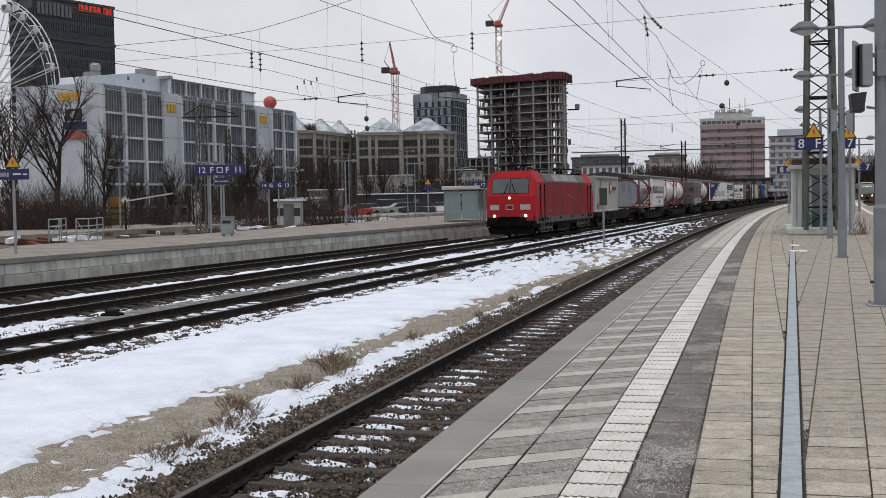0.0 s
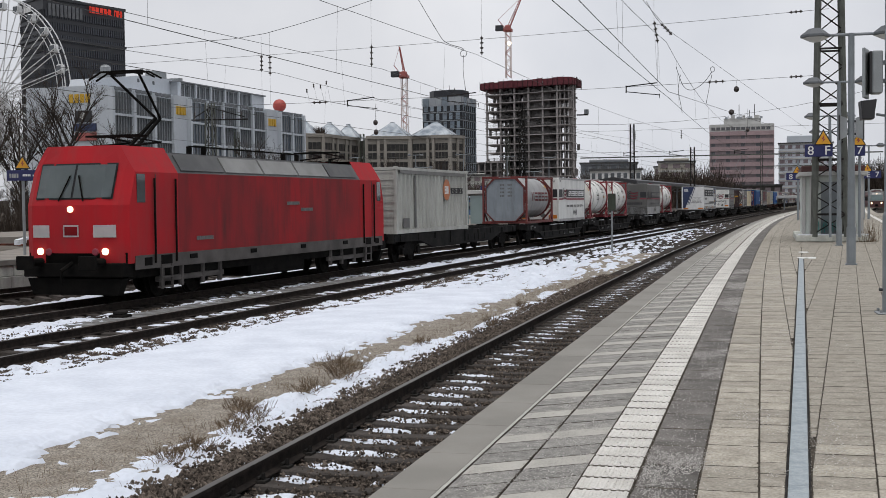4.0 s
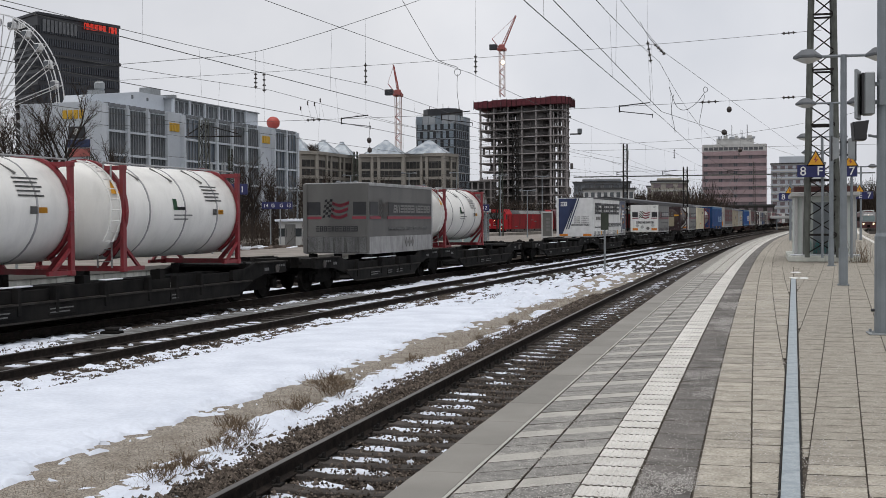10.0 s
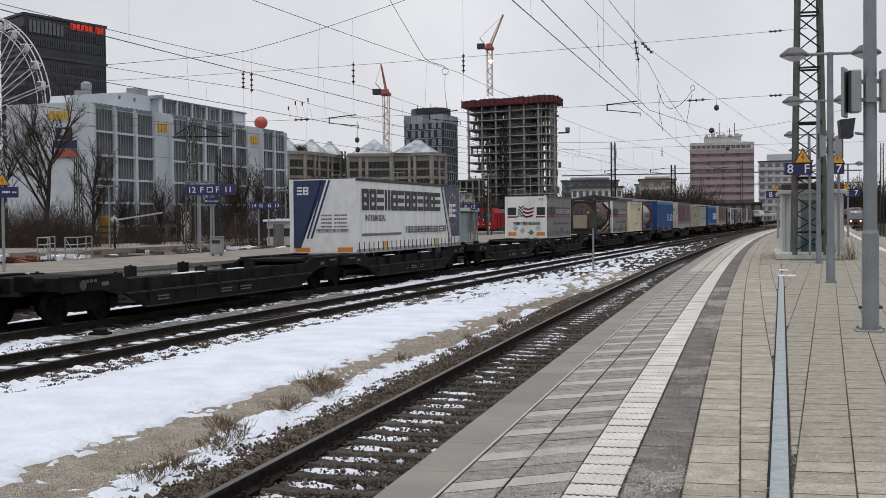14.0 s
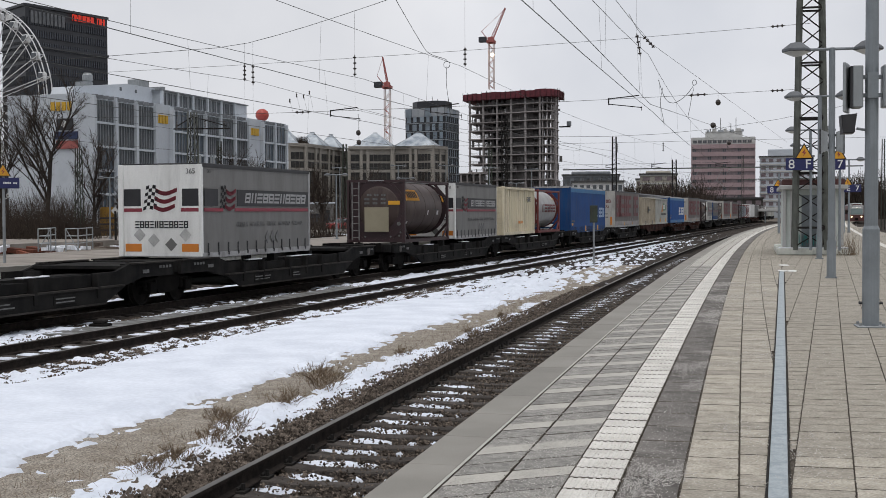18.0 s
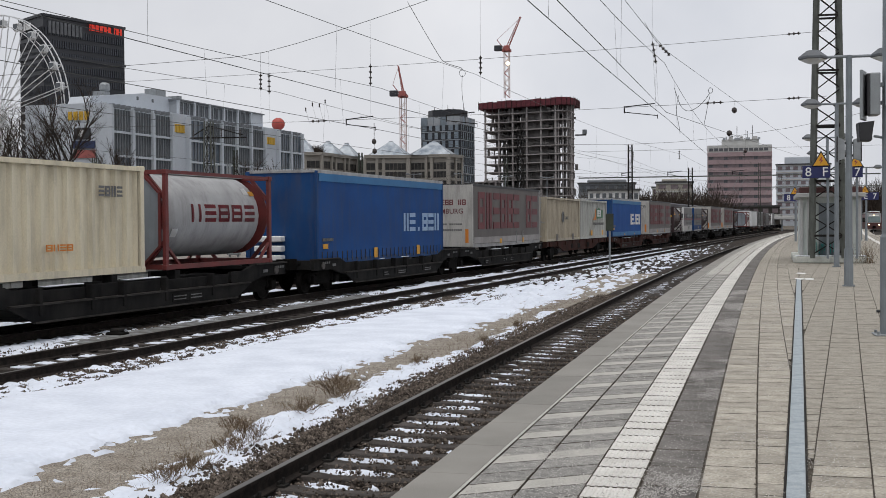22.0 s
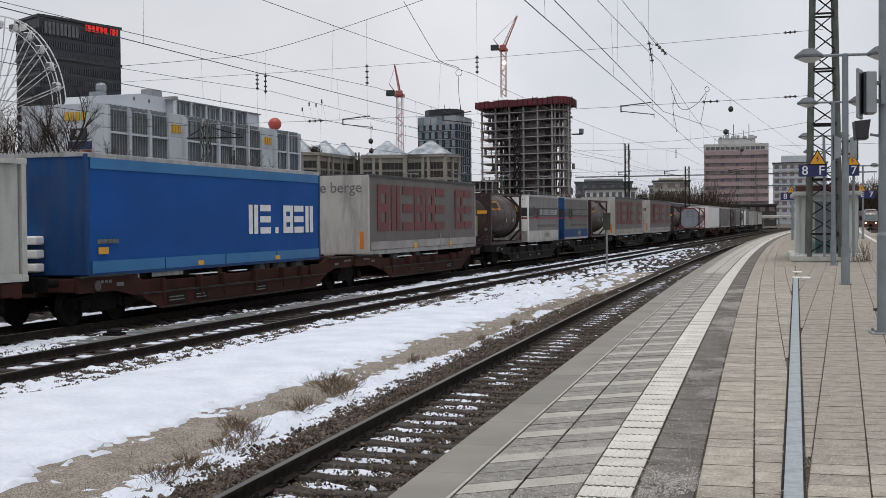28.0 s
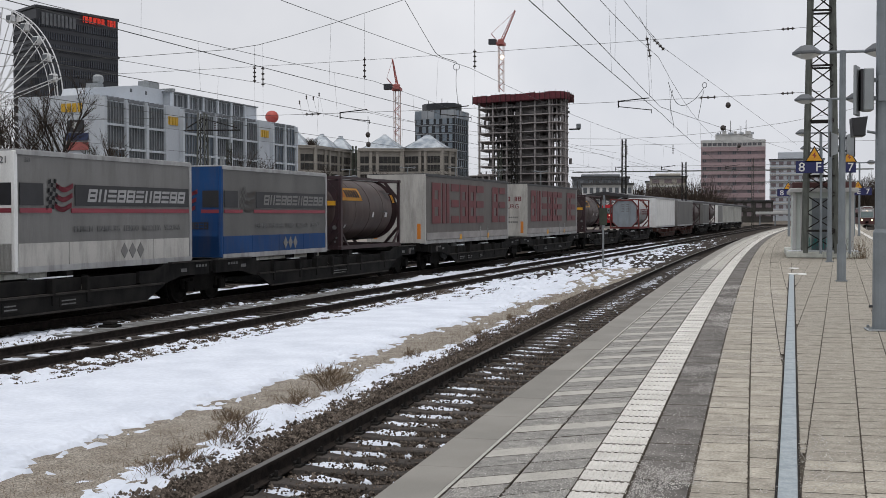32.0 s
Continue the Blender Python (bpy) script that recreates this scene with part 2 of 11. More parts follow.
ys = steps(-14, 330, 0.2, 0.012)
cols = 130
verts, faces = [], []
for y in ys:
    x0, x1 = far_edge(y) - 0.2, edge(y) + 0.1
    for i in range(cols):
        x = x0 + (x1 - x0) * i / (cols - 1)
        d1, d2, d3 = x - near_track(y), x - mid_track(y), x - train_track(y)
        near_by = min(abs(d1), abs(d2), abs(d3))
        low = 0.06 if near_by > 1.6 else 0.04 if near_by < 1.25 else 0.0
        verts.append((x, y, BED - low + 0.02 * fbm(x, y, 2.3, 3)))
for j in range(len(ys) - 1):
    for i in range(cols - 1):
        k = j * cols + i
        faces.append((k, k + 1, k + cols + 1, k + cols))
tagged(sheet("trackbed", verts, faces, M["ballast"]), "dark brown ballast bed between the platforms", "trackbed", kind="structure")

# snow: a sheet that comes out of the ballast where snow lies
def snow_height(x, y):
    d1, d2, d3, dw = x - near_track(y), x - mid_track(y), x - train_track(y), x - far_edge(y)
    n = fbm(x, y * 0.55, 0.9, 5)
    f = fbm(x + 40, y, 5.5, 3)
    h = -0.14
    # open field between the tracks
    rag = 0.30 * fbm(x * 1.1 + 3, y * 0.45, 7.0, 3)
    lo = -3.4 + 0.50 * min(1, max(0, (y - 11) / 18)) ** 0.7 + 0.3 * n + rag + 0.22 * fbm(x * 0.5 + 9, y * 0.3, 5.0, 4)
    lo += 1.1 * min(1, max(0, (y - 33) / 16)) + 0.42 * max(0, 1 - max(0, y - 6) / 6)
    lo += 0.16 * fbm(x * 0.7 + 21, y * 2.6, 3.4, 4)
    w = min((lo - d1) / 0.5, (d2 - 1.75 - 0.35 * n) / 0.6)
    if w > 0:
        h = max(h, -0.01 + 0.10 * min(1, w) ** 0.6 + 0.015 * n)
    # fringe beside the middle track, thin and broken by stones
    if 0.95 < d2 < 2.7:
        h = max(h, 0.004 + 0.085 * f + 0.02 * n)
    # broken strip along the near ballast shoulder
    if -2.75 < d1 < -1.05:
        c = 1 - abs(d1 + 1.93 + 0.18 * n) / (0.52 + 0.12 * max(0, 1 - max(0, y - 6) / 8))
        h = max(h, -0.045 + 0.10 * c + 0.07 * f + 0.03 * n - 0.04 * max(0, (y - 14) / 12))
    if -1.9 < d2 < -0.95:
        h = max(h, -0.012 + 0.085 * f + 0.05 * n)
    if abs(d2 + 2.2) < 0.5:
        h = max(h, -0.012 + 0.09 * f + 0.06 * n)
    if abs(d3) < 0.5:
        h = max(h, -0.06 + 0.06 * f + 0.06 * n)
    if abs(d3 + 1.25 + 0.06 * n) < 0.24:
        h = max(h, -0.045 + 0.08 * f + 0.05 * n)
    if 1.0 < d3 < 1.5:
        h = max(h, -0.04 + 0.06 * f + 0.05 * n)
    if -2.7 < d3 < -1.9 and dw > 2.6:
        h = max(h, -0.01 + 0.06 * f + 0.06 * n)
    # the field closes up into loose patches further on
    if y > 34 and d1 < -1.3 and d2 > 1.0:
        u = min(1.0, (y - 34) / 16)
        g = fbm(x * 1.3 + 5, y * 0.35, 2.6, 6)
        h = min(h, 0.055 - 0.122 * u - 0.0003 * (y - 34) + 0.10 * f + 0.14 * g - 0.010 * abs(d1 + 4.2) * u)
    return h - 0.0006 * max(0.0, y - 34)

ys = [-12 + 0.3 * k for k in range(48)] + steps(2.5, 150, 0.07, 0.006)
cols = 250
verts, faces = [], []
for y in ys:
    x0, x1 = max(far_edge(y) + 2.0, train_track(y) - 3.2), near_track(y) + 0.74
    for i in range(cols):
        x = x0 + (x1 - x0) * i / (cols - 1)
        verts.append((x, y, BED + 0.012 + snow_height(x, y)))
for j in range(len(ys) - 1):
    for i in range(cols - 1):
        k = j * cols + i
        if max(verts[a][2] for a in (k, k + 1, k + cols + 1, k + cols)) > BED - 0.09:
            faces.append((k, k + 1, k + cols + 1, k + cols))
tagged(sheet("snow_cover", verts, faces, M["snow"]), "thin old snow lying between and on the tracks", "snow", kind="stuff")

# sandy strip along the snow field
ys = [-12 + 0.5 * k for k in range(30)] + steps(3, 60, 0.25, 0.01)
cols = 26
verts, faces = [], []
for y in ys:
    for i in range(cols):
        u = i / (cols - 1)
        x = near_track(y) - 3.9 + 2.25 * u
        ed = min(u, 1 - u) * 9
        verts.append((x, y, BED - 0.045 + 0.05 * min(1, ed) * (1 if y < 37 else max(0, (46 - y) / 9)) + 0.012 * fbm(x, y, 6, 3)))
for j in range(len(ys) - 1):
    for i in range(cols - 1):
        k = j * cols + i
        faces.append((k, k + 1, k + cols + 1, k + cols))
tagged(sheet("gravel_path", verts, faces, M["sand"]), "strip of wet tan gravel beside the snow field", "gravel", kind="structure")


# ---------------------------------------------------------------- tracks
RAILSHAPE = ((-0.075, -0.172), (0.075, -0.172), (0.075, -0.16), (0.012, -0.14), (0.012, -0.045), (0.036, -0.035), (0.036, -0.004), (0.03, 0.0), (-0.03, 0.0), (-0.036, -0.004), (-0.036, -0.035), (-0.012, -0.045), (-0.012, -0.14), (-0.075, -0.16))

def rails(name, f, y0, y1, step, label):
    top = thing(name, label, "track", group="tracks of the station", kind="structure")
    for side in (-0.7535, 0.7535):
        yy = [y0 + (y1 - y0) * i / max(1, int((y1 - y0) / step)) for i in range(int((y1 - y0) / step) + 1)]
        n = len(RAILSHAPE)
        verts, faces = [], []
        for y in yy:
            c = 1 / math.hypot(1, slope(f, y))
            verts += [(f(y) + (side + x) * c, y - (side + x) * c * slope(f, y), RAIL + z) for x, z in RAILSHAPE]
        for j in range(len(yy) - 1):
            for i in range(n):
                faces.append((j * n + i, j * n + (i + 1) % n, (j + 1) * n + (i + 1) % n, (j + 1) * n + i))
        ob = sheet("rail", verts, faces, M["rail side"], top, smooth=False)
        ob.data.materials.append(M["rail top"])
        for k, p in enumerate(ob.data.polygons):
            p.material_index = 1 if k % n in (6, 7, 8) else 0
    return top

def sleeper_mesh(name, material, bowl, half=0.125):
    """A sleeper whose middle is lower than its rail seats."""
    b = bmesh.new()
    xs = [-1.25, -1.05, -0.95, -0.55, -0.35, 0.35, 0.55, 0.95, 1.05, 1.25]
    hs = [-0.06, -0.01, 0.0, 0.0, -bowl, -bowl, 0.0, 0.0, -0.01, -0.06]
    rows = []
    for x, h in zip(xs, hs):
        w = half if abs(x) > 0.5 else half * 0.85
        rows.append([b.verts.new(v) for v in ((x, -w - 0.03, -0.14), (x, -w, h - 0.01), (x, -w + 0.025, h), (x, w - 0.025, h), (x, w, h - 0.01), (x, w + 0.03, -0.14))])
    for a, c in zip(rows, rows[1:]):
        for i in range(5):
            b.faces.new((a[i], c[i], c[i + 1], a[i + 1]))
    b.faces.new(rows[0])
    b.faces.new(rows[-1][::-1])
    return mesh_of(name, b, material)

def clip_mesh():
    b = bmesh.new()
    for sx in (-1, 1):
        box(b, sx * 0.06, sx * 0.15, -0.07, 0.07, 0, 0.025)
        rod(b, (sx * 0.11, 0, 0.02), (sx * 0.11, 0, 0.085), 0.02, seg=6)
        rod(b, (sx * 0.07, -0.05, 0.04), (sx * 0.07, 0.05, 0.04), 0.016, seg=6)
    return mesh_of("rail_clip", b, M["dark steel"])

sleeper_me = sleeper_mesh("sleeper", M["sleeper"], 0.02, 0.12)
flat_sleeper_me = sleeper_mesh("sleeper", M["sleeper"], 0.005)
clip_me = clip_mesh()

def sleepers(parent, f, y0, y1, pitch, clips=0.0, me=None):
    """Sleepers with their rail fastenings, as parts of the track."""
    y = y0
    rnd = random.Random(int(abs(f(0)) * 100))
    while y < y1:
        a = -math.atan(slope(f, y)) + rnd.uniform(-0.012, 0.012)
        at = Matrix.Translation((f(y) + rnd.uniform(-0.02, 0.02), y, RAIL - 0.168)) @ Matrix.Rotation(a, 4, "Z")
        s = share("sleeper", me or sleeper_me, at, parent)
        if y < clips:
            for side in (-0.7535, 0.7535):
                share("rail_clip", clip_me, pose(side, 0, 0.0), s)
        y += pitch

near = rails("track_near", near_track, -12, 250, 2.0, "rusty railway track with worn rail tops on brown sleepers")
sleepers(near, near_track, -11.86, 74, 0.63, clips=24)
middle = rails("track_middle", mid_track, -12, 250, 2.5, "railway track half buried in dirty snow")
sleepers(middle, mid_track, 6.0, 72, 0.63, me=flat_sleeper_me)
third = rails("track_freight", train_track, -30, 330, 3.0, "railway track that carries the freight train")
sleepers(third, train_track, 6.0, 66, 0.63, me=flat_sleeper_me)
fourth = rails("track_far", far_track, 0, 70, 2.0, "brown disused track beside the platform wall")
sleepers(fourth, far_track, 14, 54, 0.63)


# ---------------------------------------------------------------- ballast stones
def stones(name, f, bands, count, seed, label):
    """Many loose stones, joined."""
    r = np.random.default_rng(seed)
    base = np.array([(-1, 0, 0), (1, 0, 0), (0, -1, 0), (0, 1, 0), (0, 0, -1), (0, 0, 1)], float)
    tri = np.array([(0, 2, 5), (2, 1, 5), (1, 3, 5), (3, 0, 5), (2, 0, 4), (1, 2, 4), (3, 1, 4), (0, 3, 4)])
    V, Fc = [], []
    for k in range(count):
        y = 5.5 + 36 * r.random() ** 1.7
        lo, hi = bands[k % len(bands)]
        x = f(y) + lo + (hi - lo) * r.random()
        inner = not (hi < 0.5 or lo > 0.5)
        s = r.uniform(0.011, 0.024) if inner else r.uniform(0.009, 0.027)
        q = base * (s * r.uniform(0.6, 1.25, 3)) + r.normal(0, s * 0.16, (6, 3))
        a = r.random() * 6.28
        ca, sa = math.cos(a), math.sin(a)
        up = (-0.044 if r.random() > 0.22 else -0.008) if inner else 0.010
        q = np.stack([q[:, 0] * ca - q[:, 1] * sa, q[:, 0] * sa + q[:, 1] * ca, q[:, 2]], 1) + (x, y, BED + up + r.uniform(0, 0.02))
        V.append(q)
        Fc.append(tri + 6 * k)
    V, Fc = np.concatenate(V), np.concatenate(Fc)
    ob = sheet(name, V.tolist(), Fc.tolist(), M["stone"], smooth=False)
    return tagged(ob, label, "gravel", kind="stuff")

stones("ballast_stones", near_track, ((-1.55, -0.82), (-1.85, -0.85), (-0.68, 0.7), (-0.68, 0.9)), 64000, 4, "loose brown ballast stones along the near track")
stones("ballast_rubble", mid_track, ((0.85, 2.4), (0.9, 1.7), (1.0, 3.0), (-2.6, -0.85)), 46000, 5, "dark stones poking out of the snow beside the middle track")

# ---------------------------------------------------------------- snow left between the sleepers
def snow_patches(name, f, first, y1, spots, seed, top, label):
    """Small uneven heaps of snow in the gaps between sleepers; spots: (chance, from, to, half width) across the track."""
    r = np.random.default_rng(seed)
    V, Fc = [], []
    y, n = first + 0.315, 18
    while y < y1:
        for chance, lo, hi, half in spots:
            if r.random() > chance * (1.0 if fbm(f(y), y * 0.4, 0.5, 2) > -0.25 else 0.45):
                continue
            cx, cy = f(y) + r.uniform(lo, hi), y + r.normal(0, 0.03)
            rx, ry, hz = half * r.uniform(0.6, 1.15), min(half * 0.8, r.uniform(0.13, 0.21)), top - 0.012 * r.random()
            rim = r.uniform(0.5, 1.35, n)
            rim = 0.7 * rim + 0.3 * np.roll(rim, 1)
            i = len(V)
            for k, (sc, z) in enumerate(((1.0, -0.06), (0.93, -0.016 + hz), (0.5, hz))):
                for q in range(n):
                    a = 6.2832 * q / n
                    V.append((cx + rx * sc * rim[q] * math.cos(a), cy + ry * sc * rim[q] * math.sin(a), BED + z + (r.normal(0, 0.007) if k else 0)))
            for k in (0, 1):
                for q in range(n):
                    p = (q + 1) % n
                    Fc.append((i + k * n + q, i + k * n + p, i + k * n + n + p, i + k * n + n + q))
            Fc.append(tuple(i + 2 * n + q for q in range(n)))
        y += 0.63
    return tagged(sheet(name, V, Fc, M["snow"]), label, "snow", kind="stuff")

snow_patches("snow_patches_near", near_track, -11.86, 70, ((0.98, -0.48, -0.38, 0.33), (0.9, -0.36, -0.2, 0.25), (0.6, -0.62, -0.45, 0.17), (0.35, -0.3, 0.0, 0.12), (0.5, -0.3, 0.5, 0.07), (0.5, -0.2, 0.6, 0.05), (0.4, -0.3, 0.6, 0.09), (0.35, -1.4, -0.9, 0.12), (0.35, -1.5, -0.9, 0.06), (0.6, -0.55, -0.1, 0.1)), 3, -0.004, "broken snow between the sleepers of the near track")
snow_patches("snow_patches_middle", mid_track, 6.0, 108, ((0.9, -0.5, -0.3, 0.24), (0.95, 0.05, 0.4, 0.3), (0.7, 0.2, 0.5, 0.16), (0.7, 0.85, 1.15, 0.14), (0.5, -1.2, -0.85, 0.14), (0.7, -0.3, 0.6, 0.13), (0.7, 0.9, 2.0, 0.1), (0.7, 0.9, 2.0, 0.08), (0.6, -0.6, 0.6, 0.08), (0.6, -0.6, 0.6, 0.06), (0.6, 0.85, 1.4, 0.07), (0.6, -1.5, -0.85, 0.08)), 4, 0.036, "snow between the sleepers of the middle track")
snow_patches("snow_patches_freight", train_track, 6.0, 90, ((0.35, -0.45, 0.45, 0.3), (0.4, 0.85, 1.15, 0.15)), 5, 0.015, "thin snow between the sleepers of the freight track")

# ---------------------------------------------------------------- own platform
def strip(name, fa, fb, ys, z, material, label, category, skirt=0.0):
    """A sheet between two lines, with a downward lip on both sides."""
    verts, faces = [], []
    for y in ys:
        a, b = fa(y), fb(y)
        verts += [(a, y, z - skirt), (a, y, z), (b, y, z), (b, y, z - skirt)]
    for j in range(len(ys) - 1):
        k = j * 4
        for i in (range(3) if skirt else (1,)):
            faces.append((k + i, k + i + 1, k + 4 + i + 1, k + 4 + i))
    ob = sheet(name, verts, faces, material, smooth=False)
    return tagged(ob, label, category, kind="structure")

pys = steps(-12, 210, 1.0, 0.02)
strip("platform", lambda y: edge(y) + 0.09, right_edge, pys, -0.02, M["joint"], "sandy bed and concrete flank of the island platform", "platform", skirt=1.2)

def paver_data(c, z, thick=0.04, chamfer=0.004):
    """A paver on the four corners c (counter-clockwise), with a chamfered top."""
    mid = sum((Vector((*p, 0)) for p in c), Vector()) / 4
    v = [(p[0], p[1], z - thick) for p in c] + [(p[0], p[1], z - chamfer) for p in c]
    for p in c:
        d = Vector((*p, 0)) - mid
        q = mid + d * (1 - chamfer * 1.0 / max(0.05, d.length))
        v.append((q.x, q.y, z))
    f = [(0, 1, 5, 4), (1, 2, 6, 5), (2, 3, 7, 6), (3, 0, 4, 7), (4, 5, 9, 8), (5, 6, 10, 9), (6, 7, 11, 10), (7, 4, 8, 11), (8, 9, 10, 11)]
    return v, f

def soil_sides(me):
    """Dirt from the joints on the flanks and chamfers of pavers."""
    me.materials.append(M["joint"])
    me.polygons.foreach_set("material_index", [0 if k % 9 == 8 else 1 for k in range(len(me.polygons))])

def paved(name, quads, material, label, category, piece, limit=300, thick=0.04):
    """A paved stretch: the nearest pieces are parts of their own, the rest one joined part."""
    top = thing(name, label, category, kind="structure")
    quads = sorted(quads, key=lambda q: q[0][0][1])
    V, Fc = [], []
    for k, (c, z) in enumerate(quads):
        v, f = paver_data(c, z, thick)
        if k < limit:
            o = Vector(v[0])
            me = bpy.data.meshes.new(piece)
            me.from_pydata([tuple(Vector(p) - o) for p in v], [], f)
            me.materials.append(material)
            if thick < 0.1:
                soil_sides(me)
            share(piece, me, Matrix.Translation(o), top)
        else:
            n = len(V)
            V += v
            Fc += [tuple(i + n for i in g) for g in f]
    if V:
        ob = sheet(piece + "_field", V, Fc, material, top, smooth=False)
        if thick < 0.1:
            soil_sides(ob.data)
        ob["kind"] = "stuff"
    return top

rp = random.Random(11)
def columns(fa, fb, y0, y1, pitch, gap, shift=0.0, jitter=0.003):
    out, y = [], y0 + shift
    while y < y1:
        a, b = y + gap / 2, y + pitch - gap / 2
        if fb(a) - fa(a) > 0.03:
            z = rp.uniform(-jitter, 0)
            g = min(gap, 0.004)
            out.append((((fa(a) + g / 2, a), (fb(a) - g / 2, a), (fb(b) - g / 2, b), (fa(b) + g / 2, b)), z))
        y += pitch
    return out

def off(d):
    return lambda y: edge(y) + d

# edge slabs of smooth concrete with a pale line along the inner side
paved("edge_slabs", columns(off(0.0), off(0.335), 1.5, 205, 0.995, 0.006), M["edge slab"], "smooth grey concrete slabs along the platform edge", "edge slab", "slab", thick=0.22)
M["edge line"] = mat("pale edge line", (0.45, 0.44, 0.41), (0.38, 0.37, 0.34), 6, 0.85, grain=0.15)
strip("edge_line", off(0.34), off(0.362), [-12, -8, -4, -1] + steps(2, 205, 1.5, 0.02), 0.003, M["edge line"], "thin pale line beside the edge slabs", "line")

# warning strip: two rows of exposed aggregate with slanting pale stripes
agg, pale = [], []
def slant(fa, fb, a, b):
    """A piece whose two cross sides slant along the platform."""
    s = 0.55
    w = 1.13 - 0.36
    def at(f, y):
        return (f(y) , y + s * (f(y) - edge(y) - 0.36) / w)
    return (at(fa, a), at(fb, a), at(fb, b), at(fa, b))
y = 2.2
while y < 36:
    for fa, fb in ((off(0.368), off(0.685)), (off(0.695), off(1.056))):
        pale.append((slant(fa, fb, y, y + 0.27), rp.uniform(-0.003, 0)))
        agg.append((slant(fa, fb, y + 0.28, y + 0.592), rp.uniform(-0.004, 0)))
        agg.append((slant(fa, fb, y + 0.604, y + 0.928), rp.uniform(-0.004, 0)))
    y += 0.935
far = [*columns(off(0.368), off(0.685), 36.4, 205, 0.6, 0.008), *columns(off(0.695), off(1.045), 36.4, 205, 0.6, 0.008)]
paved("striped_pavers", agg, M["aggregate"], "dark grey exposed aggregate pavers of the warning strip", "paver", "paver")
paved("pale_stripes", pale, M["stripe"], "pale slanting stripes across the warning strip", "paver", "paver")
paved("plain_edge_pavers", far, M["stripe"], "pale grey pavers where the slanting stripes end", "paver", "paver", limit=0)

# white tactile strip, each tile with a row of ribs
tact = thing("tactile_strip", "white ribbed tactile guidance strip with dirty joints", "tactile paving", kind="structure")
b = bmesh.new()
box(b, -0.158, 0.158, -0.139, 0.139, -0.05, 0.0, bevel=0.005)
for i in range(7):
    x = -0.135 + 0.045 * i
    ribs = ((x - 0.012, 0.0), (x + 0.012, 0.0), (x + 0.007, 0.005), (x - 0.007, 0.005))
    extrude(b, ribs, -0.132, 0.132)
b.normal_update()
for face in b.faces:
    if face.normal.z < 0.95 and max(v.co.z for v in face.verts) < 0.001:
        face.material_index = 1
tile_me = mesh_of("tile", b, M["tactile"])
tile_me.materials.append(M["joint"])
y = 2.0
while y < 62:
    at = Matrix.Translation((edge(y) + 1.222, y, rp.uniform(-0.003, 0.001))) @ Matrix.Rotation(-math.atan(slope(edge, y)), 4, "Z")
    share("tile", tile_me, at, tact)
    y += 0.302
q = columns(off(1.06), off(1.385), y - 0.15, 205, 0.302, 0.008)
V, Fc = [], []
for c, z in q:
    v, f = paver_data(c, z)
    n = len(V)
    V += v
    Fc += [tuple(i + n for i in g) for g in f]
far_tiles = sheet("tile_field", V, Fc, M["tactile"], tact, smooth=False)
far_tiles["kind"] = "stuff"
soil_sides(far_tiles.data)

paved("dark_pavers", [*columns(off(1.388), off(1.73), 2.0, 205, 0.6, 0.014)], M["dark paver"], "dark basalt pavers speckled with grit", "paver", "paver")

def drain_line(y):
    return 0.14 + 0.022 * (y - 7.2)
def cut_left(f):
    return lambda y: min(f(y), drain_line(y) - (0.069 if y < 33.9 else 0.004)) if y < 42 else f(y)
def cut_right(f):
    return lambda y: max(f(y), drain_line(y) + (0.072 if y < 33.9 else 0.004)) if y < 42 else max(f(y), edge(y) + 2.4)
def fan(k):
    return lambda y: 0.28 + 0.0575 * (min(y, 75) - 8.48) + 0.36 * k + (bend(y) - bend(75) if y > 75 else 0)
beige = []
for k, d in enumerate((1.738, 2.07, 2.40, 2.73, 3.06, 3.39)):
    beige += columns(cut_left(off(d)), cut_left(off(d + 0.328)), 2.0, 130 if k < 2 else 42, 0.32, 0.007, shift=0.16 * (k % 2))
paved("beige_pavement_left", beige, M["beige paver"], "weathered beige concrete pavers in even rows", "paver", "paver", limit=260)
beige, shifts = [], []
for k in range(-16, 22):
    end = 30 if k > 12 else 130
    shifts.append(rp.uniform(0, 0.3))
    beige += columns(cut_right(fan(k)), cut_right(fan(k + 1)), 3.0, end, 0.32 if k < 10 else 0.64, 0.007, shift=shifts[-1])
paved("beige_pavement_right", beige, M["beige paver"], "weathered beige concrete pavers in fanning rows", "paver", "paver", limit=260)

# the same paving goes on behind
paved("edge_slabs_behind", columns(off(0.0), off(0.335), 1.5 - 13 * 0.995, 1.45, 0.995, 0.006), M["edge slab"], "smooth grey concrete slabs along the platform edge", "edge slab", "slab", limit=0, thick=0.22)
agg, pale = [], []
for k in range(1, 15):
    y = 2.2 - 0.935 * k
    for fa, fb in ((off(0.368), off(0.685)), (off(0.695), off(1.056))):
        pale.append((slant(fa, fb, y, y + 0.27), 0.0))
        agg.append((slant(fa, fb, y + 0.28, y + 0.592), 0.0))
        agg.append((slant(fa, fb, y + 0.604, y + 0.928), 0.0))
paved("striped_pavers_behind", agg, M["aggregate"], "dark grey exposed aggregate pavers of the warning strip", "paver", "paver", limit=0)
paved("pale_stripes_behind", pale, M["stripe"], "pale slanting stripes across the warning strip", "paver", "paver", limit=0)
paved("tactile_strip_behind", columns(off(1.06), off(1.385), 1.849 - 45 * 0.302, 1.84, 0.302, 0.008), M["tactile"], "white tactile guidance tiles with dirty joints", "tactile paving", "tile", limit=0)
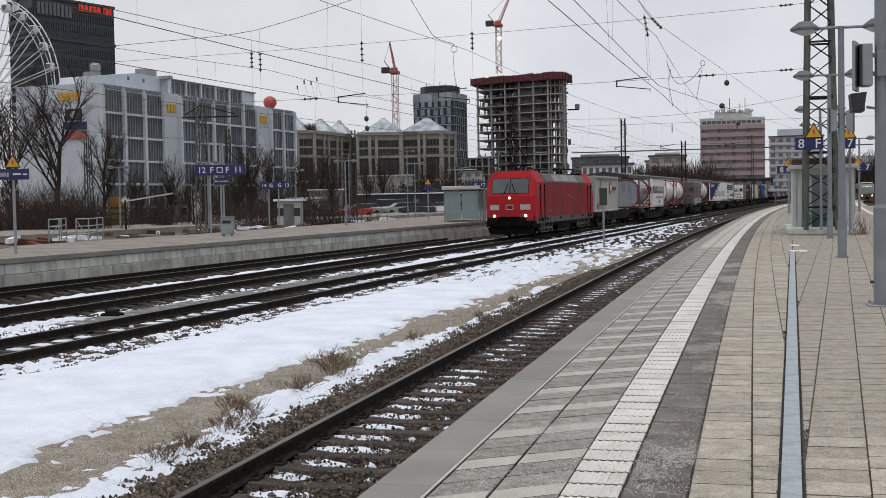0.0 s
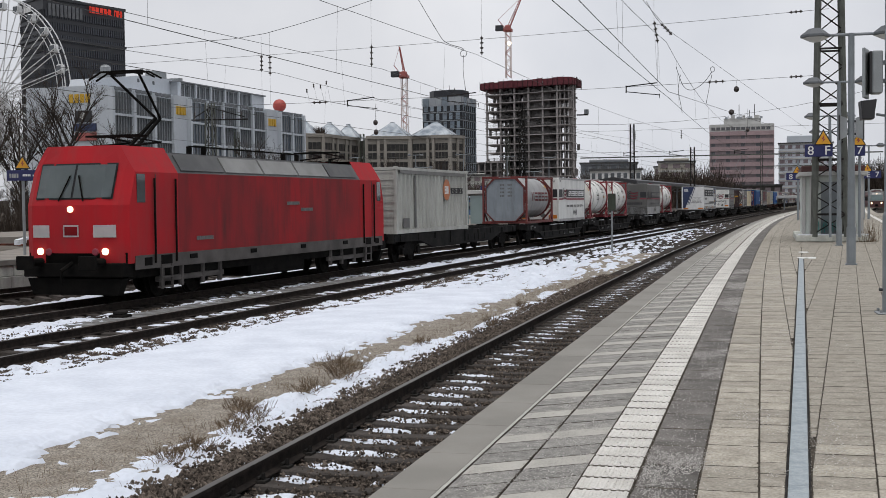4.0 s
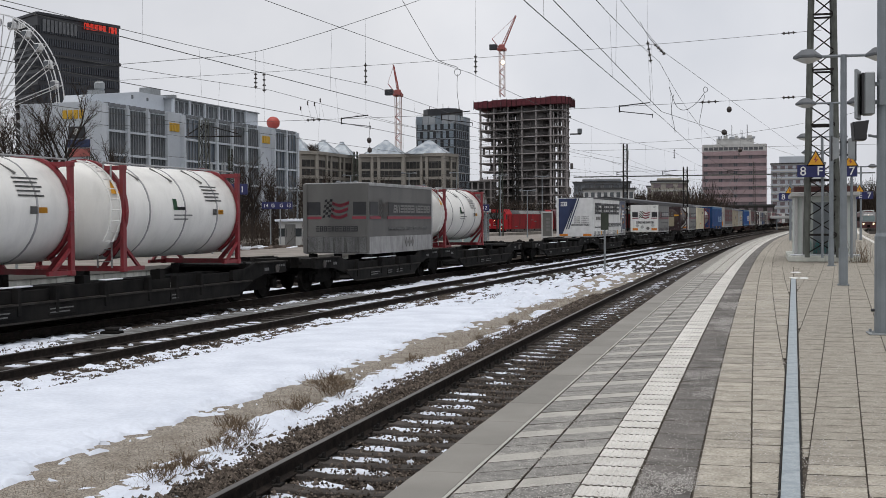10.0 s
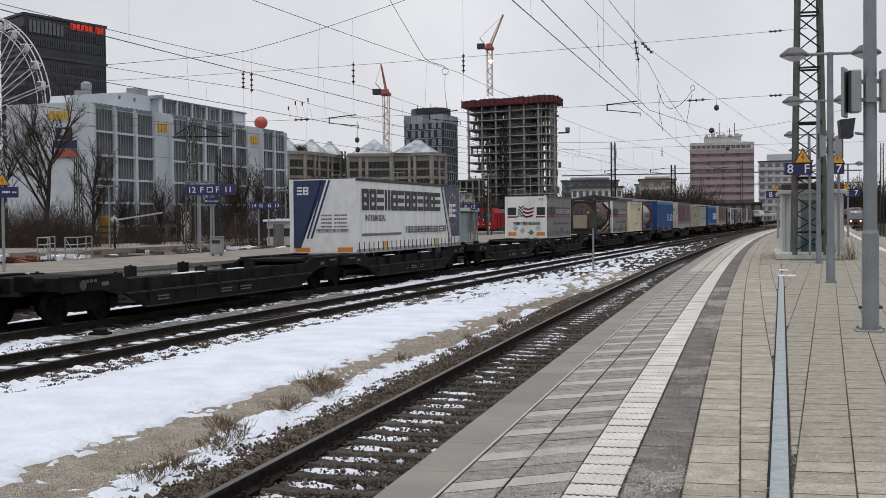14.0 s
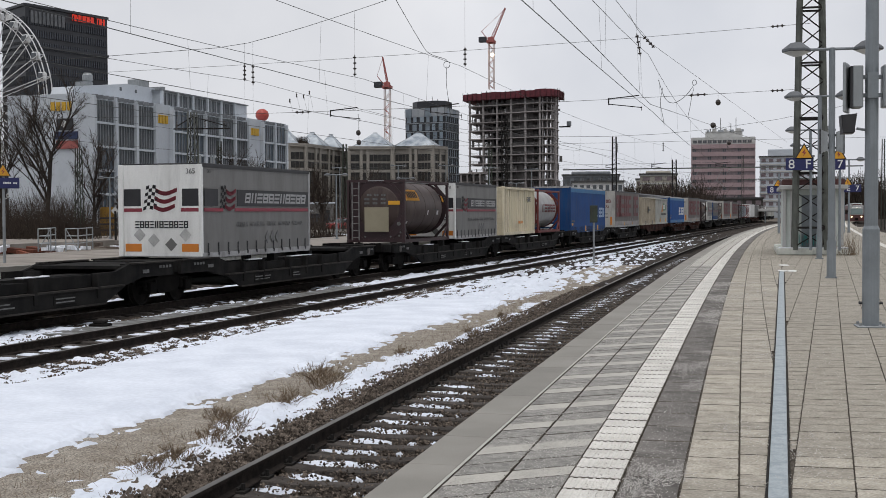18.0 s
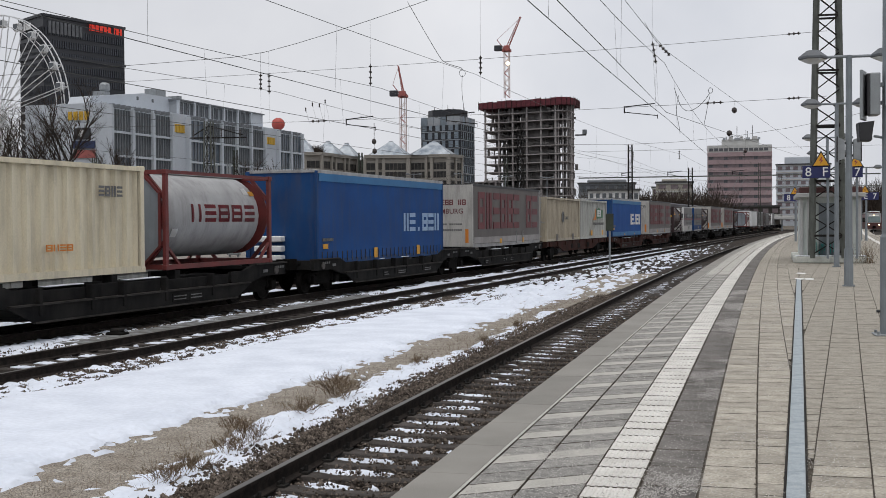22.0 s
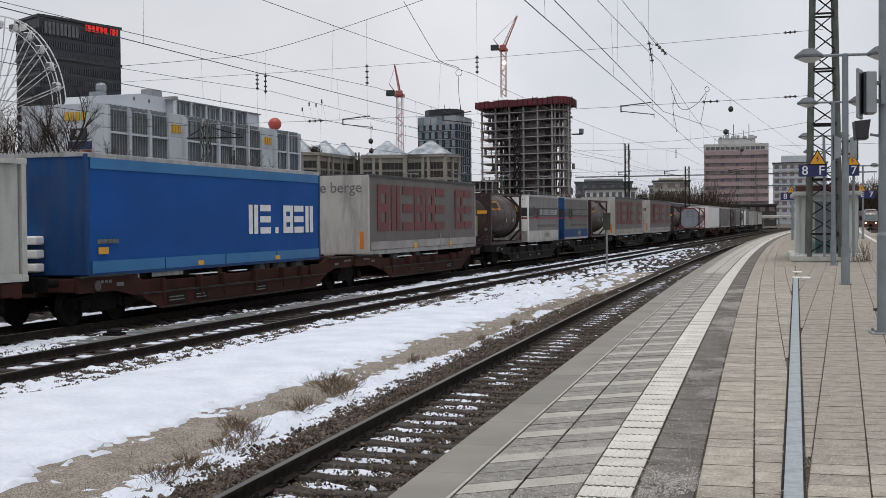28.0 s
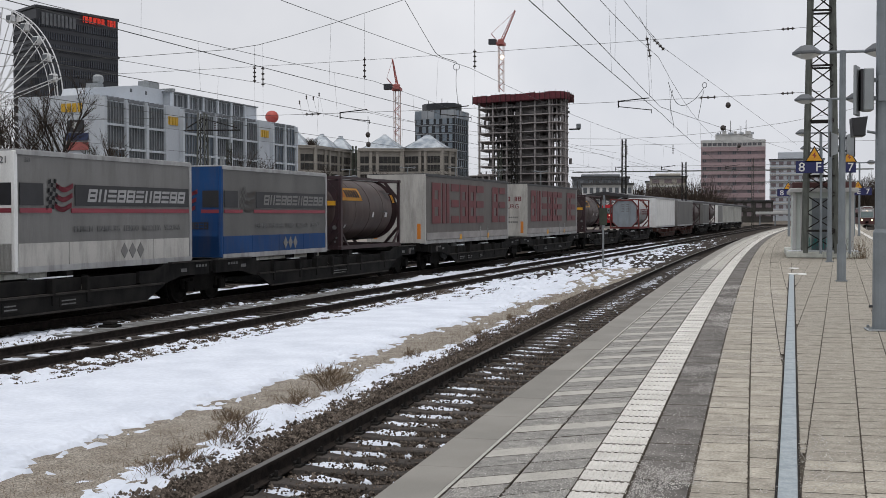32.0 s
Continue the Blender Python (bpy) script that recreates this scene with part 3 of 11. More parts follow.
paved("dark_pavers_behind", columns(off(1.388), off(1.73), 2.0 - 23 * 0.6, 1.95, 0.6, 0.014), M["dark paver"], "dark basalt pavers speckled with grit", "paver", "paver", limit=0)
beige = []
for k, d in enumerate((1.738, 2.07, 2.40, 2.73, 3.06, 3.39)):
    sh = 0.16 * (k % 2)
    beige += columns(cut_left(off(d)), cut_left(off(d + 0.328)), 2.0 - 43 * 0.32, 1.95 + sh, 0.32, 0.007, shift=sh)
for k, sh in zip(range(-16, 16), shifts):
    pitch = 0.32 if k < 10 else 0.64
    beige += columns(cut_right(fan(k)), cut_right(fan(k + 1)), 3.0 - int(14.4 / pitch) * pitch, 2.95 + sh, pitch, 0.007, shift=sh)
paved("beige_pavement_behind", beige, M["beige paver"], "weathered beige concrete pavers in rows", "paver", "paver", limit=0)
strip("pavement_far", lambda y: max(off(1.7)(y), 0), right_edge, steps(125, 205, 2, 0.02), -0.004, M["beige paver"], "far beige paving of the platform", "pavement")

drain = thing("drain_channel", "galvanised steel drain cover set into the paving", "drain", kind="structure")
y = -11.0
while y < 33.8:
    b = bmesh.new()
    box(b, -0.056, 0.056, 0.004, 0.994, -0.03, 0.004, bevel=0.003)
    o = part("cover", b, M["drain"], drain)
    o.matrix_basis = Matrix.Translation((drain_line(y), y, 0)) @ Matrix.Rotation(-0.022, 4, "Z")
    y += 1.0
for s in (-0.065, 0.065):
    b = bmesh.new()
    box(b, s - 0.006, s + 0.006, -14.0, 31.0, -0.03, 0.003)
    o = part("frame", b, M["dark steel"], drain)
    o.matrix_basis = Matrix.Translation((drain_line(3.0), 3.0, 0)) @ Matrix.Rotation(-0.022, 4, "Z")

# white paint splashes on the paving
M["white paint"] = mat("white paint", (0.75, 0.75, 0.73), (0.6, 0.6, 0.58), 12, 0.8)
rs = random.Random(8)
for cx, cy in ((0.76, 34.1), (1.0, 34.0), (0.86, 37.6)):
    b = bmesh.new()
    ring = [b.verts.new((cx + (0.11 + 0.08 * rs.random()) * math.cos(a * 0.5236), cy + (0.35 + 0.2 * rs.random()) * math.sin(a * 0.5236), 0.0085)) for a in range(12)]
    low = [b.verts.new((v.co.x, v.co.y, 0.0)) for v in ring]
    b.faces.new(ring)
    for i in range(12):
        b.faces.new((low[i], low[(i + 1) % 12], ring[(i + 1) % 12], ring[i]))
    tagged(part("paint_mark", b, M["white paint"]), "splash of white paint on the beige pavers", "paint mark", group="paint marks on the platform")

# pale road grit scattered over the paving
def grit(count, seed):
    r = np.random.default_rng(seed)
    V, Fc = [], []
    k = 0
    while k < count:
        y = 4.5 + 24 * r.random() ** 1.8
        d = r.choice((r.uniform(0.4, 1.05), r.uniform(1.4, 1.75), r.uniform(1.2, 2.6), r.uniform(1.05, 4.5)), p=(0.3, 0.3, 0.24, 0.16))
        x = edge(y) + d
        if r.random() > 0.08 + 2.2 * max(0.0, fbm(x + 11, y * 0.6, 1.3, 4) + 0.05):
            continue
        s = r.uniform(0.0025, 0.0062)
        a = r.random() * 6.28
        V += [(x + s * math.cos(a), y + s * math.sin(a), 0.001), (x + s * math.cos(a + 2.1), y + s * math.sin(a + 2.1), 0.001), (x + s * math.cos(a + 4.2), y + s * math.sin(a + 4.2), 0.001), (x, y, 0.001 + s)]
        i = 4 * k
        Fc += [(i, i + 1, i + 3), (i + 1, i + 2, i + 3), (i + 2, i, i + 3)]
        k += 1
    return tagged(sheet("road_grit", V, Fc, M["grit"], smooth=False), "pale grit scattered over the pavers", "grit", kind="stuff")
M["grit"] = islands(mat("pale grit", (0.55, 0.53, 0.50), (0.42, 0.40, 0.38), 9, 0.9), 0.3)
grit(36000, 12)

# dark moss and crumbs along the open joints
def crumbs(lines, count, seed):
    r = np.random.default_rng(seed)
    V, Fc = [], []
    for k in range(count):
        f = lines[k % len(lines)]
        y = 4.5 + 26 * r.random() ** 1.6
        x = f(y) + r.normal(0, 0.004)
        s = r.uniform(0.002, 0.006)
        a = r.random() * 6.28
        i = 4 * k
        V += [(x + s * math.cos(a), y + 2 * s * math.sin(a), 0.0), (x + s * math.cos(a + 2.1), y + 2 * s * math.sin(a + 2.1), 0.0), (x + s * math.cos(a + 4.2), y + 2 * s * math.sin(a + 4.2), 0.0), (x, y, 0.003 + 0.4 * s)]
        Fc += [(i, i + 1, i + 3), (i + 1, i + 2, i + 3), (i + 2, i, i + 3)]
    return tagged(sheet("joint_moss", V, Fc, M["joint"], smooth=False), "dark moss and crumbs in the paving joints", "moss", kind="stuff")
crumbs([off(0.69), off(1.735), off(2.065), lambda y: drain_line(y) - 0.07, lambda y: drain_line(y) + 0.07, off(1.39), *[(lambda y, k=k: max(fan(k)(y), drain_line(y) + 0.07)) for k in range(-2, 7)]], 12000, 6)

# ---------------------------------------------------------------- freight train
FRONT = 68.1      # arc place of the locomotive's face at the start

def run(t):
    """How far the train has rolled: it gathers speed slowly, then holds it."""
    return 10.45 * t + 0.0125 * t * t if t < 22 else 235.95 + 11.0 * (t - 22)


ARC_Y = np.linspace(-420, 520, 9401)
ARC_X = np.array([train_track(v) for v in ARC_Y])
ARC_S = np.concatenate([[0], np.cumsum(np.hypot(np.diff(ARC_X), np.diff(ARC_Y)))])
ARC_S -= np.interp(0, ARC_Y, ARC_S)

def on_track(s):
    """The pose on the freight track at the arc place s, with y along the track."""
    y = float(np.interp(s, ARC_S, ARC_Y))
    return Matrix.Translation((train_track(y), y, RAIL)) @ Matrix.Rotation(-math.atan(slope(train_track, y)), 4, "Z")

RIDERS = []
def rider(ob, back):
    """A thing of the train whose middle lies so far behind the locomotive's face."""
    RIDERS.append((ob, back))
    ob.matrix_basis = on_track(FRONT + back)
    return ob

M["loco red"] = mat("faded red loco paint", (0.40, 0.009, 0.015), (0.33, 0.012, 0.018), 0.8, 0.7, grain=0.06)
M["loco grime"] = mat("red paint grey with brake dust", (0.31, 0.012, 0.017), (0.15, 0.020, 0.022), 0.45, 0.75, grain=0.12, stretch=(1, 0.9, 0.55), spot=0.58)
M["skirt"] = mat("brake dusted grey skirt", (0.11, 0.10, 0.095), (0.06, 0.055, 0.052), 1.5, 0.8, grain=0.2)
M["loco grey"] = mat("dusty grey roof panels", (0.24, 0.24, 0.235), (0.17, 0.17, 0.165), 1.2, 0.6, grain=0.1)
M["loco dark"] = mat("dark grey roof", (0.06, 0.06, 0.062), (0.09, 0.09, 0.09), 2, 0.6, grain=0.1)
# underframe black goes below plain paint: the deep shade under the train is in it
M["under"] = mat("brake dusted underframe, shade in its black", (0.0045, 0.0043, 0.0042), (0.010, 0.009, 0.008), 3, 0.92, grain=0.25, bump=0.2)
M["window"] = mat("dark cab glass", (0.03, 0.036, 0.04), (0.045, 0.052, 0.056), 1.0, 0.08, coat=0.5)
# pale grey of the windscreens holds the sky that they reflect
M["cab glass"] = mat("cab glass, reflected sky in its grey", (0.16, 0.19, 0.195), (0.20, 0.235, 0.24), 1.0, 0.1, coat=0.4)
M["white sign"] = mat("white reflective panel", (0.75, 0.75, 0.75), (0.68, 0.68, 0.68), 4, 0.5)
M["lamp"] = glow("headlamp", (1.0, 0.80, 0.50), 2.2)
M["lamp soft"] = glow("warm lamp", (1.0, 0.8, 0.55), 3.0)
# wagon steel is darkened to carry the shade beneath and between the loads
M["wagon"] = mat("dusty wagon steel, shade in its black", (0.009, 0.009, 0.0095), (0.021, 0.020, 0.019), 1.5, 0.92, grain=0.2, bump=0.15)
M["wagon brown"] = mat("rust brown wagon steel", (0.052, 0.021, 0.017), (0.032, 0.018, 0.015), 1.5, 0.92, grain=0.2, bump=0.15)
M["girder edge"] = mat("dusty steel edge", (0.05, 0.046, 0.043), (0.026, 0.024, 0.022), 2.0, 0.9, grain=0.3)
# wheels are near black, with the shade they stand in put into the colour
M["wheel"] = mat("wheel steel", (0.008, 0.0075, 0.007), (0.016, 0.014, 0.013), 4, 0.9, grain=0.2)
M["chalk"] = mat("pale stencil", (0.16, 0.16, 0.157), (0.10, 0.10, 0.098), 9, 0.8)
M["white body"] = mat("off white body paint", (0.79, 0.79, 0.77), (0.70, 0.70, 0.68), 0.9, 0.5, grain=0.08, stretch=(1, 1, 0.4))
M["grey steel box"] = mat("dirty pale grey steel", (0.47, 0.47, 0.44), (0.385, 0.385, 0.355), 0.8, 0.6, grain=0.12, stretch=(1, 1, 0.35))
M["cream"] = mat("cream steel", (0.70, 0.625, 0.46), (0.60, 0.535, 0.395), 0.9, 0.6, grain=0.1, stretch=(1, 1, 0.4))
M["beige box"] = mat("beige steel", (0.46, 0.40, 0.30), (0.38, 0.33, 0.25), 0.9, 0.6, grain=0.1, stretch=(1, 1, 0.4))
M["tank grey"] = mat("pale grey tank shell", (0.36, 0.36, 0.36), (0.28, 0.28, 0.28), 1.0, 0.45, grain=0.08)
M["tank white"] = mat("white tank shell", (0.80, 0.79, 0.755), (0.73, 0.72, 0.685), 1.1, 0.42, grain=0.07)
M["tank brown"] = mat("dark brown tank shell", (0.036, 0.019, 0.016), (0.05, 0.029, 0.024), 1.2, 0.55, grain=0.1)
M["tank seam"] = mat("dusty brown tank seam", (0.10, 0.08, 0.072), (0.06, 0.046, 0.04), 3, 0.6, grain=0.15)
M["frame dull"] = mat("dull red brown frame", (0.15, 0.022, 0.02), (0.10, 0.02, 0.018), 2, 0.6, grain=0.15)
M["dirty white"] = mat("dirty white board", (0.46, 0.445, 0.415), (0.40, 0.385, 0.36), 0.8, 0.6, grain=0.12)
M["frame red"] = mat("worn red frame", (0.22, 0.012, 0.02), (0.16, 0.014, 0.02), 2, 0.55, grain=0.12)
M["frame brown"] = mat("purple brown frame", (0.036, 0.014, 0.017), (0.024, 0.012, 0.013), 2, 0.6, grain=0.12)
M["octagon"] = mat("blue grey end plate", (0.24, 0.27, 0.30), (0.20, 0.225, 0.25), 1.5, 0.55, grain=0.06)
M["tarp grey"] = mat("grey curtain", (0.175, 0.172, 0.166), (0.135, 0.133, 0.128), 1.0, 0.55, grain=0.07, stretch=(1, 1, 0.4))
M["tarp dark"] = mat("grimy dark curtain", (0.13, 0.127, 0.12), (0.085, 0.083, 0.08), 0.9, 0.6, grain=0.12, stretch=(1, 1, 0.3))
M["tarp brown"] = mat("brown grey curtain", (0.135, 0.122, 0.112), (0.10, 0.09, 0.083), 0.9, 0.6, grain=0.1, stretch=(1, 1, 0.3))
M["tarp blue"] = mat("blue curtain", (0.003, 0.048, 0.185), (0.004, 0.062, 0.225), 0.7, 0.72, grain=0.06, stretch=(1, 0.6, 1))
M["tarp bright blue"] = mat("bright blue curtain", (0.001, 0.056, 0.23), (0.002, 0.07, 0.28), 0.7, 0.72, grain=0.06, stretch=(1, 0.6, 1))
M["blue steel"] = mat("blue steel", (0.006, 0.042, 0.14), (0.008, 0.055, 0.175), 1.0, 0.7, grain=0.06)
M["navy"] = mat("navy curtain", (0.016, 0.026, 0.075), (0.02, 0.035, 0.1), 1.0, 0.45, grain=0.06)
M["band dark"] = mat("charcoal band", (0.015, 0.015, 0.018), (0.024, 0.024, 0.027), 2, 0.55)
M["band red"] = mat("dull red band", (0.25, 0.03, 0.05), (0.19, 0.03, 0.045), 2, 0.55)
M["letter red"] = mat("faded red letter", (0.15, 0.03, 0.034), (0.11, 0.028, 0.032), 1.5, 0.6)
M["letter white"] = mat("white letter", (0.72, 0.72, 0.72), (0.62, 0.62, 0.62), 3, 0.5)
M["letter grey"] = mat("grey letter", (0.14, 0.14, 0.14), (0.1, 0.1, 0.1), 3, 0.6)
M["logo orange"] = mat("faded orange print", (0.48, 0.15, 0.05), (0.40, 0.15, 0.07), 4, 0.6, grain=0.15)
M["blue hem"] = mat("pale blue curtain hem", (0.02, 0.15, 0.34), (0.015, 0.12, 0.28), 0.9, 0.6, grain=0.1)
M["orange"] = mat("orange sign", (0.62, 0.20, 0.02), (0.55, 0.18, 0.02), 3, 0.5)
M["yellow"] = mat("yellow sign", (0.66, 0.33, 0.02), (0.58, 0.28, 0.02), 3, 0.5)
M["green"] = mat("green logo", (0.05, 0.16, 0.07), (0.04, 0.12, 0.06), 3, 0.55)
M["tyre"] = mat("tyre rubber", (0.02, 0.02, 0.02), (0.03, 0.03, 0.03), 6, 0.85)
M["alu"] = mat("dull aluminium", (0.42, 0.42, 0.42), (0.34, 0.34, 0.34), 3, 0.45, metal=0.6, grain=0.06)


def weather(key, amount, tint=(0.07, 0.062, 0.055), scale=1.6):
    """Streaks of road and brake dirt that run down a painted surface."""
    m = M[key]
    n, l = m.node_tree.nodes, m.node_tree.links
    b = n["Principled BSDF"]
    src = b.inputs["Base Color"].links[0].from_socket
    co, mp = n.new("ShaderNodeTexCoord"), n.new("ShaderNodeMapping")
    mp.inputs["Scale"].default_value = (scale * 1.6, scale * 1.6, scale * 0.3)
    l.new(co.outputs["Object"], mp.inputs[0])
    no, ra, mx = n.new("ShaderNodeTexNoise"), n.new("ShaderNodeMapRange"), n.new("ShaderNodeMixRGB")
    no.inputs["Scale"].default_value, no.inputs["Detail"].default_value, no.inputs["Roughness"].default_value = 1.0, 8, 0.68
    ra.inputs["From Min"].default_value, ra.inputs["From Max"].default_value = 0.46, 0.74
    ra.inputs["To Min"].default_value, ra.inputs["To Max"].default_value = 0.0, amount
    l.new(mp.outputs[0], no.inputs["Vector"])
    l.new(no.outputs["Fac"], ra.inputs["Value"])
    l.new(ra.outputs[0], mx.inputs[0])
    l.new(src, mx.inputs[1])
    mx.inputs[2].default_value = (*tint, 1)
    l.new(mx.outputs[0], b.inputs["Base Color"])

for key, amount in (("grey steel box", 0.42), ("cream", 0.4), ("beige box", 0.6), ("tank white", 0.16), ("tank grey", 0.55), ("white body", 0.28), ("dirty white", 0.6), ("tarp grey", 0.5), ("tarp brown", 0.5), ("tarp blue", 0.35), ("blue steel", 0.45), ("alu", 0.6), ("octagon", 0.5), ("frame red", 0.5), ("loco red", 0.3)):
    weather(key, amount)
weather("loco grime", 0.75, (0.045, 0.02, 0.02), 0.9)
weather("wagon", 0.4, (0.032, 0.030, 0.028), 2.5)
weather("tank brown", 0.5, (0.11, 0.09, 0.075))
weather("concrete wall", 0.55, (0.10, 0.10, 0.085), 1.2)
weather("concrete dark", 0.6, (0.085, 0.085, 0.07), 1.0)

def wheel_mesh(r=0.46):
    b = bmesh.new()
    lathe(b, ((0.10, -0.13), (r * 0.62, -0.09), (r * 0.86, -0.07), (r + 0.03, -0.07), (r + 0.03, -0.04), (r, -0.03), (r - 0.01, 0.065), (r * 0.86, 0.065), (r * 0.8, 0.03), (r * 0.4, 0.02), (0.14, 0.06), (0.1, 0.10)), m=Matrix.Rotation(math.pi / 2, 4, "Y"), seg=18)
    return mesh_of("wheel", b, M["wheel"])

WHEEL = wheel_mesh()

def bogie_mesh(material, base=1.8):
    """Side frames with axle boxes, springs and a cross beam."""
    b = bmesh.new()
    for s in (-1, 1):
        x = s * 1.0
        pr = ((-base / 2 - 0.35, 0.52), (-base / 2 + 0.3, 0.48), (-0.45, 0.30), (0.45, 0.30), (base / 2 - 0.3, 0.48), (base / 2 + 0.35, 0.52), (base / 2 + 0.35, 0.66), (0.55, 0.72), (0.3, 0.86), (-0.3, 0.86), (-0.55, 0.72), (-base / 2 - 0.35, 0.66))
        extrude(b, pr, x - 0.07, x + 0.07, m=Matrix(((0, 1, 0, 0), (1, 0, 0, 0), (0, 0, 1, 0), (0, 0, 0, 1))))
        for k in (-1, 1):
            box(b, x - 0.13 + 0.06 * s, x + 0.13 + 0.06 * s, k * base / 2 - 0.17, k * base / 2 + 0.17, 0.32, 0.60, bevel=0.03)
            for q in (-0.24, 0.24):
                rod(b, (x + 0.05 * s, k * base / 2 + q, 0.40), (x + 0.05 * s, k * base / 2 + q, 0.66), 0.07, seg=8)
    box(b, -1.0, 1.0, -0.25, 0.25, 0.55, 0.85)
    return mesh_of("bogie_frame", b, material)

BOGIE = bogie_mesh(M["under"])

def bogie(parent, y):
    bo = new("bogie", BOGIE)
    bo.parent = parent
    bo.matrix_basis = pose(0, y, 0)
    for k in (-0.9, 0.9):
        for s in (-1, 1):
            share("wheel", WHEEL, pose(s * 0.76, k, 0.46, 0, 0, 0 if s > 0 else 180), bo)
    return bo

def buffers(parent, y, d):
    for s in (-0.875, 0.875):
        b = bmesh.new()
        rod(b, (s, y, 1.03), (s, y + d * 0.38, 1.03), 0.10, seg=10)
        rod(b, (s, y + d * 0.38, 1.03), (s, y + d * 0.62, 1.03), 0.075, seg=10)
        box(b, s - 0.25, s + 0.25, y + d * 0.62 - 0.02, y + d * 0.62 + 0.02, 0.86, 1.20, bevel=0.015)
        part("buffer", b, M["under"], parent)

ACROSS = Matrix(((0, 1, 0, 0), (1, 0, 0, 0), (0, 0, 1, 0), (0, 0, 0, 1)))

def platform_section(parent, y0, y1, steel, patches=0, seed=1):
    """One section of a pocket wagon: raised ends over the bogies, a stepped side sill and a low pocket between."""
    r = random.Random(seed)
    a, c = y0 + 0.2, y1 - 0.2
    for s in (-1, 1):
        for e, d in ((a, 1), (c, -1)):
            b = bmesh.new()
            pr = [(e, 0.78), (e, 1.14), (e + d * 2.1, 1.14), (e + d * 2.7, 0.98), (e + d * 3.5, 0.98), (e + d * 3.5, 0.70), (e + d * 3.0, 0.52), (e + d * 2.3, 0.62), (e + d * 1.5, 0.78)]
            extrude(b, pr if d > 0 else pr[::-1], s * 1.30 - 0.05, s * 1.30 + 0.05, m=ACROSS)
            bmesh.ops.recalc_face_normals(b, faces=b.faces)
            part("end_plate", b, steel, parent)
            part("end_flange", bbox(min(s * 1.2, s * 1.42), max(s * 1.2, s * 1.42), min(e, e + d * 2.05), max(e, e + d * 2.05), 1.125, 1.16), M["girder edge"], parent)
        b = bmesh.new()
        pr = ((a + 2.4, 0.62), (a + 3.3, 0.26), (c - 3.3, 0.26), (c - 2.4, 0.62))
        extrude(b, pr, s * 1.40 - 0.03, s * 1.40 + 0.03, m=ACROSS)
        bmesh.ops.recalc_face_normals(b, faces=b.faces)
        part("side_girder", b, steel, parent)
        part("ledge", bbox(min(s * 1.2, s * 1.47), max(s * 1.2, s * 1.47), a + 2.5, c - 2.5, 0.62, 0.66), M["girder edge"], parent)
        part("foot_flange", bbox(min(s * 1.36, s * 1.47), max(s * 1.36, s * 1.47), a + 3.3, c - 3.3, 0.235, 0.275), M["girder edge"], parent)
        y = a + 3.5 if s > 0 else c
        while y < c - 3.6:
            n = min(r.choice((1.3, 1.9, 2.4)), c - 3.5 - y)
            part("sill_panel", bbox(s * 1.27 - 0.03, s * 1.27 + 0.03, y + 0.06, y + n - 0.06, 0.66, 0.90 + 0.08 * r.random(), bevel=0.012), steel, parent)
            b = bmesh.new()
            box(b, s * 1.38 - 0.09, s * 1.38 + 0.09, y - 0.06, y + 0.06, 0.40, 0.99, bevel=0.015)
            part("stanchion", b, steel, parent)
            y += n
    b = bmesh.new()
    for k in (a, c):
        box(b, -1.25, 1.25, k - 0.1, k + 0.1, 0.82, 1.12)
    box(b, -1.25, 1.25, a, a + 2.4, 1.02, 1.10)
    box(b, -1.25, 1.25, c - 2.4, c, 1.02, 1.10)
    box(b, -1.28, 1.28, a + 3.0, c - 3.0, 0.30, 0.36)
    box(b, -0.3, 0.3, y0, y1, 0.7, 0.9)
    part("deck", b, steel, parent)
    for k in range(patches):
        y = a + 3.6 + (c - a - 8.4) * r.random()
        w = r.uniform(0.5, 1.0)
        pn = part("panel", bbox(1.425, 1.45, y, y + w, 0.34, 0.56, bevel=0.008), M["wagon"], parent, "small plate with pale stencilled lines")
        b = bmesh.new()
        for q in range(2):
            box(b, 1.45, 1.453, y + 0.06, y + w - 0.06 - 0.15 * r.random(), 0.39 + 0.08 * q, 0.42 + 0.08 * q)
        part("stencil", b, M["chalk"], pn)
    b = bmesh.new()
    for e, d in ((a, 1), (c, -1)):
        for q in range(4):
            box(b, 1.352, 1.356, e + d * 0.7 + 0.16 * q, e + d * 0.7 + 0.16 * q + 0.11, 0.98, 1.05)
        box(b, 1.352, 1.356, e + d * 1.5, e + d * 1.5 + 0.3, 0.88, 0.97)
    part("stencil", b, M["chalk"], parent)["kind"] = "stuff"
    b = bmesh.new()
    for k in range(2):
        y = a + 3.7 + (c - a - 9.2) * (k + 0.8 * r.random()) / 2
        box(b, 1.10, 1.30, y, y + r.uniform(0.5, 1.7), 0.985, 1.015, bevel=0.012)
    part("snow_rest", b, M["old snow"], parent, "white remains of snow on the sill")["kind"] = "stuff"
    # container supports
    for k in (0.16, 0.42, 0.6, 0.86):
        y = y0 + (y1 - y0) * k
        b = bmesh.new()
        for s in (-1, 1):
            box(b, s * 1.13 - 0.13, s * 1.13 + 0.13, y - 0.12, y + 0.12, 0.66, 1.135)
            rod(b, (s * 1.13, y, 1.13), (s * 1.13, y, 1.17), 0.05, seg=6)
        box(b, -1.0, 1.0, y - 0.06, y + 0.06, 0.7, 0.85)
        part("support", b, steel, parent)


